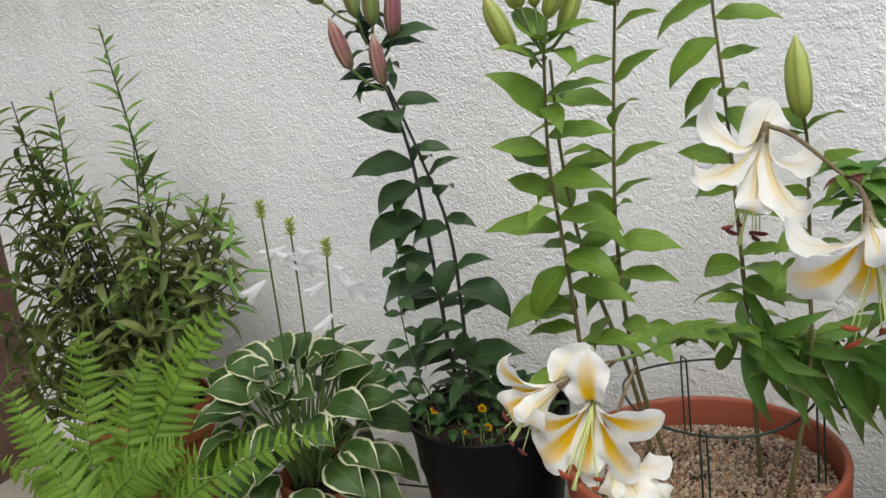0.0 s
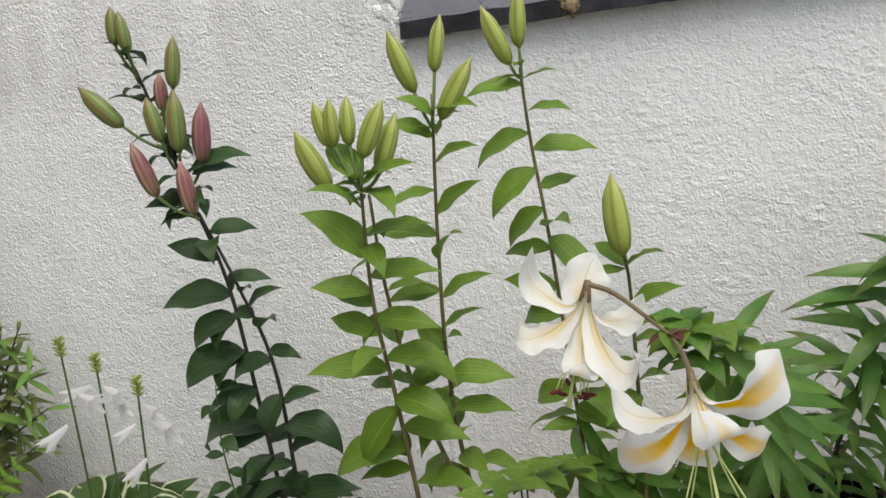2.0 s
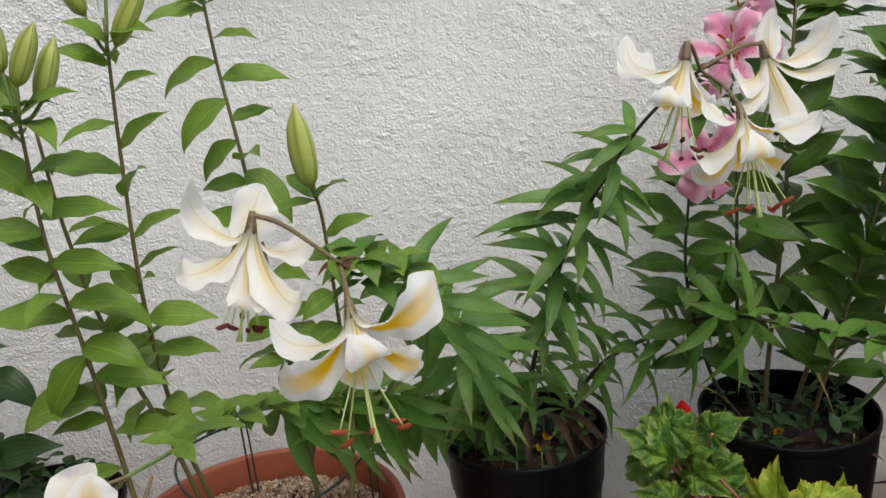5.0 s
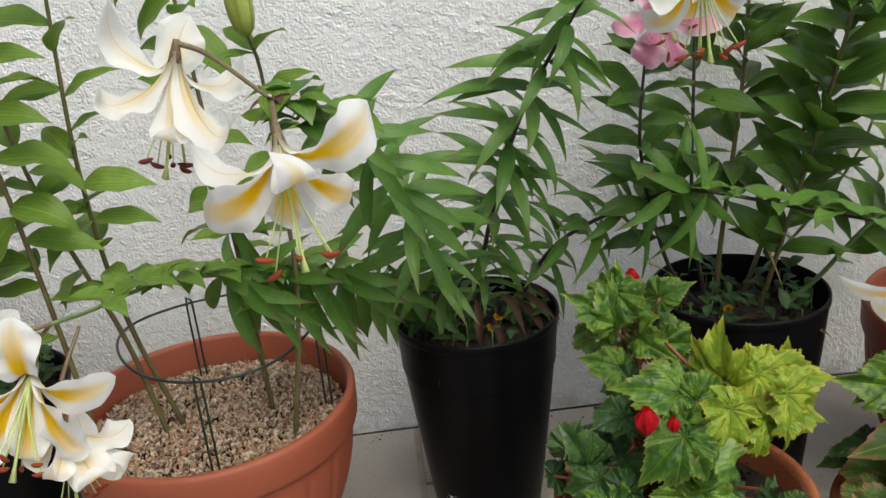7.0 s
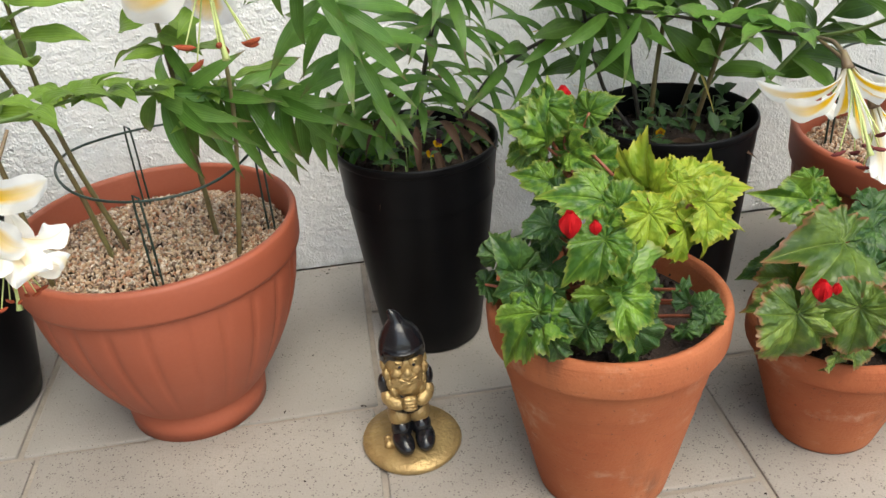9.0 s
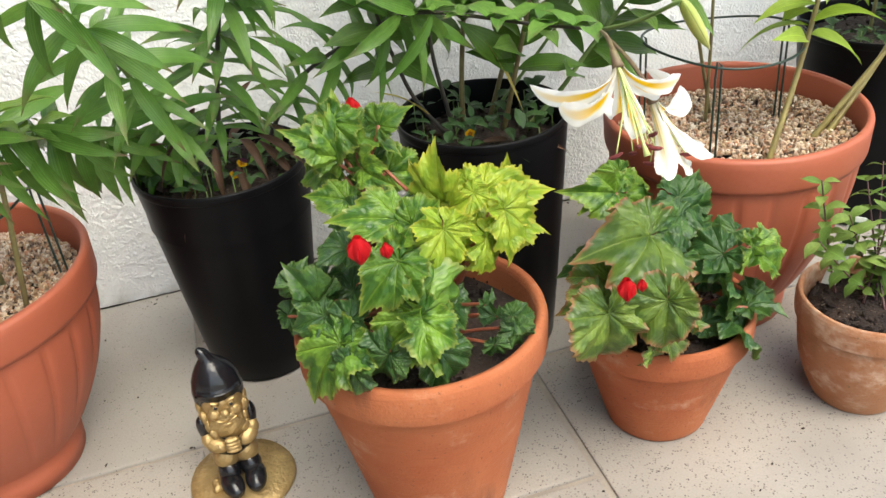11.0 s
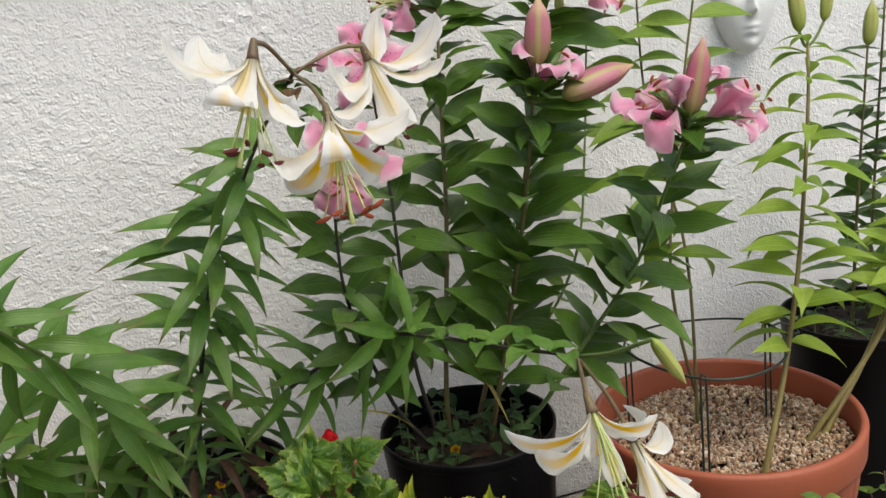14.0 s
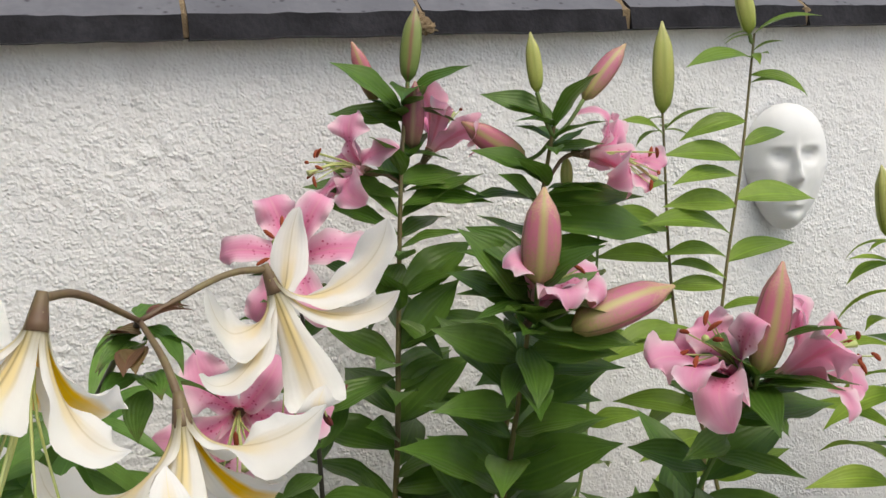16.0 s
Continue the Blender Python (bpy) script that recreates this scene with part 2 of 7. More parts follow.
def petal_mat(name, main, band, throat, spots=None, band_to=0.62, edge=None, band_w=0.2, ribs=0.0):
    mt, n, l, b = node_mat(name)
    uv = n.new("ShaderNodeUVMap").outputs[0]
    sep = n.new("ShaderNodeSeparateXYZ")
    l.new(uv, sep.inputs[0])
    u, v = sep.outputs[0], sep.outputs[1]
    obj = n.new("ShaderNodeTexCoord").outputs["Object"]
    side = value(n, l, "ABSOLUTE", value(n, l, "SUBTRACT", v, 0.5))
    soft = value(n, l, "ADD", side, value(n, l, "MULTIPLY", value(n, l, "SUBTRACT", noise_of(n, l, 60.0, 2, obj), 0.5), 0.12))
    col = mixed(n, l, ramp(n, l, noise_of(n, l, 25.0, 3, obj), 0.3, 0.8), main, tuple(c * 0.93 for c in main))
    if edge:
        col = mixed(n, l, ramp(n, l, soft, 0.24, 0.5), col, edge)
    m = value(n, l, "MULTIPLY", ramp(n, l, soft, band_w, band_w * 0.5), ramp(n, l, u, band_to, band_to * 0.5))
    m = value(n, l, "MULTIPLY", m, ramp(n, l, u, 0.02, 0.16))
    col = mixed(n, l, m, col, band)
    col = mixed(n, l, value(n, l, "MULTIPLY", ramp(n, l, u, 0.22, 0.02), 0.8), col, throat)
    col = mixed(n, l, value(n, l, "MULTIPLY", ramp(n, l, side, 0.03, 0.01), 0.2), col, throat)
    if ribs:
        lines = value(n, l, "ABSOLUTE", value(n, l, "SUBTRACT", value(n, l, "FRACT", value(n, l, "MULTIPLY", v, 5.0)), 0.5))
        m = value(n, l, "MULTIPLY", ramp(n, l, lines, 0.28, 0.04), ramp(n, l, value(n, l, "ADD", u, side), ribs, 0.12))
        col = mixed(n, l, value(n, l, "MULTIPLY", m, 0.75), col, throat)
    if spots:
        vor = n.new("ShaderNodeTexVoronoi")
        vor.inputs["Scale"].default_value = 190.0
        l.new(obj, vor.inputs["Vector"])
        s = value(n, l, "MULTIPLY", ramp(n, l, vor.outputs["Distance"], 0.3, 0.2), ramp(n, l, u, 0.65, 0.45))
        s = value(n, l, "MULTIPLY", s, ramp(n, l, side, 0.36, 0.24))
        col = mixed(n, l, value(n, l, "MULTIPLY", s, 0.8), col, spots)
    l.new(col, b.inputs["Base Color"])
    b.inputs["Roughness"].default_value = 0.5
    b.inputs["Specular IOR Level"].default_value = 0.25
    wave = n.new("ShaderNodeTexWave")
    wave.inputs["Scale"].default_value = 3.0
    cv = n.new("ShaderNodeCombineXYZ")
    l.new(v, cv.inputs[0])
    l.new(cv.outputs[0], wave.inputs["Vector"])
    bumped(n, l, b, value(n, l, "ADD", wave.outputs["Fac"], noise_of(n, l, 120.0, 2, obj)), 0.15, 0.001)
    tr = n.new("ShaderNodeBsdfTranslucent")
    l.new(col, tr.inputs[0])
    mx = n.new("ShaderNodeMixShader")
    mx.inputs[0].default_value = 0.58
    l.new(b.outputs[0], mx.inputs[1])
    l.new(tr.outputs[0], mx.inputs[2])
    l.new(mx.outputs[0], n["Material Output"].inputs[0])
    return mt


def bud_mat(name, base, mid, tip, ridge):
    mt, n, l, b = node_mat(name)
    uv = n.new("ShaderNodeUVMap").outputs[0]
    sep = n.new("ShaderNodeSeparateXYZ")
    l.new(uv, sep.inputs[0])
    u, v = sep.outputs[0], sep.outputs[1]
    obj = n.new("ShaderNodeTexCoord").outputs["Object"]
    jit = value(n, l, "ADD", u, value(n, l, "MULTIPLY", value(n, l, "SUBTRACT", noise_of(n, l, 45.0, 3, obj), 0.5), 0.5))
    col = mixed(n, l, ramp(n, l, jit, 0.05, 0.5), base, mid)
    col = mixed(n, l, ramp(n, l, jit, 0.7, 1.0), col, tip)
    tri = value(n, l, "ABSOLUTE", value(n, l, "SUBTRACT", value(n, l, "FRACT", value(n, l, "MULTIPLY", v, 3.0)), 0.5))
    col = mixed(n, l, value(n, l, "MULTIPLY", ramp(n, l, tri, 0.16, 0.03), 0.85), col, ridge)
    col = mixed(n, l, value(n, l, "MULTIPLY", ramp(n, l, tri, 0.455, 0.485), 0.75), col, tuple(c * 0.35 for c in base))
    streaks = noise_of(n, l, 30.0, 3, obj, (0.15, 1.0, 1.0))
    col = mixed(n, l, value(n, l, "MULTIPLY", ramp(n, l, streaks, 0.45, 0.7), 0.35), col, paler(base, 1.3))
    l.new(col, b.inputs["Base Color"])
    b.inputs["Roughness"].default_value = 0.42
    bumped(n, l, b, noise_of(n, l, 160.0, 2, obj, (1, 1, 0.2)), 0.15, 0.0008)
    return mt


def wall_mat(name, relief):
    mt, n, l, b = node_mat(name)
    co = n.new("ShaderNodeTexCoord").outputs["Object"]
    sep = n.new("ShaderNodeSeparateXYZ")
    l.new(co, sep.inputs[0])
    big = ramp(n, l, noise_of(n, l, 1.6, 4, co), 0.35, 0.7)
    col = mixed(n, l, big, (0.83, 0.84, 0.845), (0.745, 0.755, 0.77))
    grime = value(n, l, "MULTIPLY", ramp(n, l, noise_of(n, l, 9.0, 5, co, None, 0.65), 0.5, 0.75), 0.25)
    col = mixed(n, l, grime, col, (0.47, 0.46, 0.45))
    # rain stains below the coping and splash dirt above the paving, broken up by noise
    stain = value(n, l, "MULTIPLY", ramp(n, l, sep.outputs[2], 1.26, 1.40), ramp(n, l, noise_of(n, l, 5.0, 4, co, (2.5, 1, 0.5)), 0.35, 0.65))
    col = mixed(n, l, value(n, l, "MULTIPLY", stain, 0.25), col, (0.40, 0.36, 0.33))
    splash = value(n, l, "MULTIPLY", ramp(n, l, sep.outputs[2], 0.06, 0.0), ramp(n, l, noise_of(n, l, 14.0, 4, co), 0.35, 0.6))
    col = mixed(n, l, value(n, l, "MULTIPLY", splash, 0.6), col, (0.25, 0.25, 0.22))
    l.new(col, b.inputs["Base Color"])
    b.inputs["Roughness"].default_value = 0.85
    b.inputs["Specular IOR Level"].default_value = 0.2
    # rounded grains under paint, thicker in places
    warp = n.new("ShaderNodeVectorMath")
    warp.operation = "MULTIPLY_ADD"
    nz = n.new("ShaderNodeTexNoise")
    nz.inputs["Scale"].default_value, nz.inputs["Detail"].default_value = 70.0, 2.0
    l.new(co, nz.inputs["Vector"])
    l.new(nz.outputs["Color"], warp.inputs[0])
    warp.inputs[1].default_value = (0.008, 0.008, 0.008)
    l.new(co, warp.inputs[2])
    vor = n.new("ShaderNodeTexVoronoi")
    vor.feature = "SMOOTH_F1"
    vor.inputs["Scale"].default_value, vor.inputs["Smoothness"].default_value = 190.0, 0.7
    l.new(warp.outputs[0], vor.inputs["Vector"])
    grain = value(n, l, "MULTIPLY", value(n, l, "SUBTRACT", 0.8, vor.outputs["Distance"]), value(n, l, "ADD", 0.25, ramp(n, l, noise_of(n, l, 45.0, 3, co), 0.3, 0.7)))
    h = value(n, l, "ADD", grain, value(n, l, "MULTIPLY", noise_of(n, l, 120.0, 2, co), 0.6))
    bumped(n, l, b, h, 1.0, relief)
    return mt


def clay_mat(name, low, high, bloom, grime, bloom_at):
    """Fired clay: throwing rings, pale salt bloom in patches, dark dribbles and scuffs."""
    mt, n, l, b = node_mat(name)
    co = n.new("ShaderNodeTexCoord").outputs["Object"]
    big = ramp(n, l, noise_of(n, l, 6.0, 5, co, None, 0.6), 0.3, 0.7)
    col = mixed(n, l, big, low, high)
    salt = value(n, l, "MULTIPLY", ramp(n, l, noise_of(n, l, 11.0, 6, co, (1, 1, 1.6), 0.65), bloom_at, bloom_at + 0.16), ramp(n, l, noise_of(n, l, 70.0, 3, co), 0.3, 0.6))
    col = mixed(n, l, value(n, l, "MULTIPLY", salt, 0.7), col, bloom)
    run = value(n, l, "MULTIPLY", ramp(n, l, noise_of(n, l, 24.0, 4, co, (1, 1, 0.18)), 0.58, 0.72), ramp(n, l, noise_of(n, l, 5.0, 3, co), 0.45, 0.6))
    col = mixed(n, l, value(n, l, "MULTIPLY", run, 0.55), col, grime)
    fleck = ramp(n, l, noise_of(n, l, 160.0, 2, co), 0.66, 0.74)
    col = mixed(n, l, value(n, l, "MULTIPLY", fleck, 0.6), col, grime)
    l.new(col, b.inputs["Base Color"])
    b.inputs["Roughness"].default_value = 0.82
    b.inputs["Specular IOR Level"].default_value = 0.3
    rings = noise_of(n, l, 1.0, 2, co, (6, 6, 260))
    bumped(n, l, b, value(n, l, "ADD", value(n, l, "MULTIPLY", rings, 0.8), noise_of(n, l, 190.0, 3, co)), 0.6, 0.002)
    return mt


ROUGHCAST, FINE_CAST = wall_mat("roughcast_white", 0.0036), wall_mat("fine_roughcast_white", 0.0026)
SLAB = surface("weathered_slab", (0.255, 0.232, 0.208), (0.335, 0.308, 0.278), 0.85, 3.0, 260.0, 0.5, 0.002, spots=((0.11, 0.095, 0.08), 170.0, 0.28))
SLAB2 = surface("speckled_slab", (0.245, 0.218, 0.193), (0.335, 0.300, 0.264), 0.88, 4.0, 300.0, 0.6, 0.0025, spots=((0.09, 0.078, 0.07), 200.0, 0.40))
# Dark brick for the added west blocker; low bounce dims the left end.
SHADE_BRICK = surface("light_blocker_brick", (0.10, 0.055, 0.04), (0.17, 0.10, 0.075), 0.9, 4.0, 60.0, 0.5, 0.004)
MORTAR = surface("old_mortar", (0.22, 0.19, 0.16), (0.36, 0.31, 0.26), 0.95, 14.0, 200.0, 0.6, 0.003)
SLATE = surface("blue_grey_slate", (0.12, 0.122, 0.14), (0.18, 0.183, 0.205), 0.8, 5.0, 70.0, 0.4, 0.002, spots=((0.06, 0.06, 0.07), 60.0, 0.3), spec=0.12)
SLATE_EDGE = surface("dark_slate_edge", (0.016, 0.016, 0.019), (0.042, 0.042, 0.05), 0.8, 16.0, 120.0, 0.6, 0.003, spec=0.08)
TERRA = surface("plastic_terracotta", (0.315, 0.076, 0.036), (0.365, 0.097, 0.049), 0.55, 5.0, 160.0, 0.12, 0.0008)
DAB = surface("tan_mortar", (0.17, 0.12, 0.07), (0.32, 0.24, 0.14), 0.95, 40.0, 200.0, 0.8, 0.003)
CLAY = clay_mat("fired_clay", (0.30, 0.078, 0.030), (0.40, 0.135, 0.056), (0.50, 0.30, 0.20), (0.13, 0.055, 0.03), 0.57)
OLD_CLAY = clay_mat("bleached_clay", (0.30, 0.115, 0.05), (0.42, 0.22, 0.12), (0.58, 0.42, 0.31), (0.12, 0.10, 0.045), 0.47)
BLACK = surface("black_plastic", (0.004, 0.004, 0.0045), (0.007, 0.007, 0.008), 0.36, 7.0, 120.0, 0.06, 0.0006, spec=0.11)
SOIL = surface("damp_compost", (0.012, 0.0065, 0.0045), (0.038, 0.021, 0.014), 0.95, 40.0, 180.0, 0.9, 0.006, spots=((0.13, 0.10, 0.075), 120.0, 0.26))
WIRE = surface("green_coated_wire", (0.012, 0.028, 0.022), (0.02, 0.045, 0.035), 0.4, 20.0, 200.0, 0.1, 0.0005)
MASK_WHITE = surface("white_plaster", (0.74, 0.76, 0.77), (0.80, 0.81, 0.82), 0.7, 9.0, 110.0, 0.2, 0.001)
GOLD = surface("gold_paint", (0.30, 0.20, 0.085), (0.52, 0.37, 0.16), 0.46, 26.0, 130.0, 0.9, 0.003, metal=0.6)
GLOSS_BLACK = surface("gloss_black_paint", (0.006, 0.006, 0.008), (0.012, 0.012, 0.014), 0.22, 20.0, 110.0, 0.5, 0.002)
TAG = surface("faded_card", (0.55, 0.57, 0.50), (0.72, 0.73, 0.68), 0.5, 30.0, 200.0, 0.05, 0.0005)

G_MID = leafy("lily_leaf_green", (0.118, 0.206, 0.0235), (0.181, 0.29, 0.042))
G_DARK = leafy("lily_leaf_dark", (0.027, 0.0594, 0.0198), (0.045, 0.09, 0.0306), 0.42)
G_STRAP = leafy("lily_leaf_strap", (0.0797, 0.181, 0.0307), (0.148, 0.27, 0.0531), 0.27, 0.12, tip=(0.16, 0.07, 0.06))
G_PINK = leafy("lily_leaf_deep", (0.057, 0.126, 0.018), (0.11, 0.205, 0.033), 0.34)
G_LIME = leafy("lily_leaf_lime", (0.21, 0.336, 0.0378), (0.319, 0.42, 0.0672), 0.45, thin=0.35)
G_HOSTA = leafy("hosta_leaf", (0.0382, 0.0808, 0.0204), (0.0723, 0.132, 0.0357), 0.42, 0.4, edge=(0.66, 0.68, 0.44), streak=44.0, edge_at=0.82)
G_FERN = leafy("fern_green", (0.143, 0.254, 0.0275), (0.209, 0.347, 0.0428), 0.55, 0.2, thin=0.35)
G_SHRUB = leafy("shrub_leaf", (0.07, 0.10, 0.027), (0.235, 0.28, 0.08), 0.42, 0.3)
G_SHOOT = leafy("shrub_shoot", (0.14, 0.27, 0.05), (0.22, 0.34, 0.08), 0.45, 0.3)
G_BEG = palmate("begonia_leaf", (0.036, 0.105, 0.014), (0.23, 0.38, 0.045), (0.24, 0.28, 0.05))
G_BEG2 = palmate("begonia_leaf_bluegreen", (0.026, 0.072, 0.02), (0.085, 0.17, 0.032), (0.09, 0.14, 0.03))
G_BEGRED = palmate("begonia_leaf_red_edged", (0.06, 0.115, 0.022), (0.22, 0.31, 0.05), (0.30, 0.10, 0.06))
G_BEGLIME = palmate("begonia_leaf_lime", (0.20, 0.31, 0.024), (0.42, 0.50, 0.05), (0.46, 0.42, 0.05))
G_MINT = leafy("mint_leaf", (0.095, 0.18, 0.032), (0.24, 0.31, 0.075), 0.55, 0.4, streak=26.0)
G_HERB = leafy("needle_leaf", (0.07, 0.14, 0.05), (0.12, 0.2, 0.07), 0.55, 0.1)
G_VIOLA = leafy("viola_leaf", (0.018, 0.054, 0.012), (0.042, 0.09, 0.024), 0.45, 0.25)
G_YELLOWED = leafy("withered_leaf", (0.42, 0.36, 0.08), (0.34, 0.26, 0.10), 0.6, 0.3)
STEM_RED = surface("purple_brown_stem", (0.12, 0.085, 0.038), (0.185, 0.175, 0.06), 0.5, 25.0, 150.0, 0.2, 0.0006)
STEM_DARK = surface("dark_stem", (0.022, 0.018, 0.018), (0.05, 0.045, 0.03), 0.5, 25.0, 150.0, 0.2, 0.0006)
STEM_GREEN = surface("green_stem", (0.11, 0.19, 0.045), (0.17, 0.23, 0.07), 0.5, 25.0, 150.0, 0.2, 0.0006)
STEM_SPIKE = surface("dark_green_spike", (0.045, 0.085, 0.022), (0.08, 0.13, 0.035), 0.5, 25.0, 150.0, 0.2, 0.0006)
STEM_MINT = surface("purple_mint_stem", (0.07, 0.028, 0.032), (0.12, 0.06, 0.05), 0.5, 25.0, 150.0, 0.2, 0.0006)
STEM_TAN = surface("tan_stem", (0.17, 0.13, 0.045), (0.26, 0.22, 0.07), 0.5, 25.0, 150.0, 0.2, 0.0006)
STEM_BEG = surface("begonia_stem", (0.22, 0.06, 0.035), (0.30, 0.10, 0.05), 0.4, 30.0, 150.0, 0.2, 0.0006)
PEDICEL = surface("purple_flower_stalk", (0.12, 0.06, 0.045), (0.19, 0.16, 0.065), 0.5, 30.0, 150.0, 0.2, 0.0006)
WHITE_PETAL = petal_mat("white_petal", (0.97, 0.97, 0.96), (0.95, 0.62, 0.012), (0.88, 0.76, 0.18), band_to=0.98, band_w=0.26)
PINK_PETAL = petal_mat("pink_petal", (0.95, 0.56, 0.74), (0.91, 0.36, 0.60), (0.94, 0.80, 0.66), (0.55, 0.04, 0.17), 0.9, (0.97, 0.86, 0.90))
RED_PETAL = petal_mat("scarlet_petal", (0.72, 0.02, 0.03), (0.6, 0.01, 0.03), (0.5, 0.02, 0.02))
WHITE_BACK = petal_mat("white_petal_outside", (0.97, 0.97, 0.95), (0.94, 0.88, 0.58), (0.33, 0.28, 0.09), band_to=0.62, band_w=0.24, ribs=0.62)
PINK_BACK = petal_mat("pink_petal_outside", (0.95, 0.60, 0.72), (0.86, 0.40, 0.54), (0.62, 0.55, 0.30), band_to=0.95, band_w=0.10, edge=(0.90, 0.62, 0.72))
HOSTA_PETAL = petal_mat("lilac_white_petal", (0.95, 0.94, 0.96), (0.88, 0.83, 0.91), (0.80, 0.82, 0.72))
YELLOW_PETAL = petal_mat("viola_yellow", (0.75, 0.45, 0.01), (0.25, 0.05, 0.02), (0.4, 0.2, 0.01))
PURPLE_PETAL = petal_mat("viola_purple", (0.06, 0.012, 0.05), (0.1, 0.02, 0.06), (0.6, 0.4, 0.05))
ANTHER = surface("rust_pollen", (0.22, 0.035, 0.012), (0.34, 0.07, 0.02), 0.9, 90.0, 900.0, 0.5, 0.0006)
ANTHER_DARK = surface("wine_pollen", (0.09, 0.012, 0.014), (0.17, 0.03, 0.025), 0.9, 90.0, 900.0, 0.5, 0.0006)
FILAMENT = surface("pale_green_filament", (0.42, 0.50, 0.16), (0.55, 0.60, 0.26), 0.5, 60.0, 300.0, 0.05, 0.0003)
BUD_GREEN = bud_mat("green_bud", (0.22, 0.27, 0.045), (0.36, 0.41, 0.10), (0.40, 0.40, 0.13), (0.19, 0.23, 0.035))
BUD_OLIVE = bud_mat("olive_bud", (0.13, 0.20, 0.05), (0.20, 0.25, 0.07), (0.30, 0.22, 0.12), (0.24, 0.10, 0.07))
BUD_PINK = bud_mat("pink_bud", (0.22, 0.19, 0.06), (0.44, 0.11, 0.18), (0.48, 0.26, 0.20), (0.34, 0.29, 0.10))
BUD_PURPLE = bud_mat("purple_bud", (0.20, 0.12, 0.08), (0.25, 0.07, 0.11), (0.30, 0.11, 0.12), (0.34, 0.24, 0.16))
BUD_BLUSH = bud_mat("blush_bud", (0.23, 0.21, 0.07), (0.44, 0.13, 0.20), (0.52, 0.36, 0.20), (0.37, 0.34, 0.11))
BUD_WINE = bud_mat("wine_striped_bud", (0.20, 0.13, 0.07), (0.24, 0.085, 0.095), (0.40, 0.24, 0.18), (0.46, 0.33, 0.24))
BUD_YELLOW = bud_mat("yellow_bud", (0.26, 0.32, 0.06), (0.42, 0.44, 0.13), (0.46, 0.44, 0.18), (0.30, 0.34, 0.08))


# ---- wall ----
def smooth_noise(h, w, cell_h, cell_w, rng):
    """Smooth random heights on a grid, one bump for each cell."""
    gh, gw = int(h / cell_h) + 3, int(w / cell_w) + 3
    g = rng.random((gh, gw))
    y, x = np.arange(h) / cell_h, np.arange(w) / cell_w
    yi, xi = y.astype(int), x.astype(int)
    fy, fx = (y - yi)[:, None], (x - xi)[None, :]
    fy, fx = fy * fy * (3 - 2 * fy), fx * fx * (3 - 2 * fx)
    a, b = g[yi][:, xi], g[yi][:, xi + 1]
    c, d = g[yi + 1][:, xi], g[yi + 1][:, xi + 1]
    return (a * (1 - fx) + b * fx) * (1 - fy) + (c * (1 - fx) + d * fx) * fy


def roughcast(name, x0, x1, z0, z1, step, seed, mat, scars=()):
    """A wall face at y = 0 with thrown-on mortar, and a solid body behind it."""
    rng = np.random.default_rng(seed)
    w, h = int((x1 - x0) / step) + 1, int((z1 - z0) / step) + 1
    k = 0.005 / step
    mid = smooth_noise(h, w, 1.3 * k, 1.5 * k, rng)
    wide = smooth_noise(h, w, 45 * k, 60 * k, rng)
    patch = 0.6 + 0.6 * smooth_noise(h, w, 24 * k, 30 * k, rng)
    d = -(0.0022 * mid * patch + 0.003 * wide)
    xs, zs = np.meshgrid(np.linspace(x0, x1, w), np.linspace(z0, z1, h))
    # places where the mortar is torn and patched
    torn = smooth_noise(h, w, 2.2 * k, 2.6 * k, rng)
    for sx, sz, sr in scars:
        d -= 0.009 * np.clip(torn - 0.55, 0, 1) * np.exp(-((xs - sx) / sr) ** 2 - ((zs - sz) / (sr * 1.4)) ** 2)
    co = np.stack([xs, d, zs], -1).reshape(-1, 3)
    i = np.arange(h - 1)[:, None] * w + np.arange(w - 1)[None, :]
    quads = np.stack([i, i + 1, i + w + 1, i + w], -1).reshape(-1, 4)
    n = len(co)
    back = [(x0, 0.215, z0), (x1, 0.215, z0), (x1, 0.215, z1), (x0, 0.215, z1), (x0, 0.004, z0), (x1, 0.004, z0), (x1, 0.004, z1), (x0, 0.004, z1)]
    co = np.concatenate([co, np.array(back)])
    extra = np.array([(n + 1, n, n + 3, n + 2), (n + 4, n + 7, n + 3, n), (n + 1, n + 2, n + 6, n + 5), (n + 7, n + 6, n + 2, n + 3)])
    quads = np.concatenate([quads, extra])
    me = bpy.data.meshes.new(name)
    me.vertices.add(len(co))
    me.vertices.foreach_set("co", co.ravel())
    me.loops.add(len(quads) * 4)
    me.loops.foreach_set("vertex_index", quads.ravel().astype(np.int32))
    me.polygons.add(len(quads))
    me.polygons.foreach_set("loop_start", np.arange(len(quads), dtype=np.int32) * 4)
    me.polygons.foreach_set("use_smooth", np.ones(len(quads), dtype=bool))
    me.materials.append(mat)
    me.update(calc_edges=True)
    me.validate()
    return new(name, me)


SILL = 1.379
END = -0.03
tagged(roughcast("wall_garden", END, 2.75, 0.0, SILL, 0.004, 4, FINE_CAST, ((0.44, 1.18, 0.05), (0.50, 1.03, 0.05), (0.33, 1.28, 0.04), (0.95, 1.2, 0.06), (0.62, 0.80, 0.04), (0.78, 0.93, 0.05))), "white roughcast garden wall with rain stains", "wall", kind="structure")
tagged(roughcast("wall_house", -2.7, END, 0.0, 1.75, 0.0045, 9, ROUGHCAST), "taller white roughcast house wall", "wall", kind="structure")

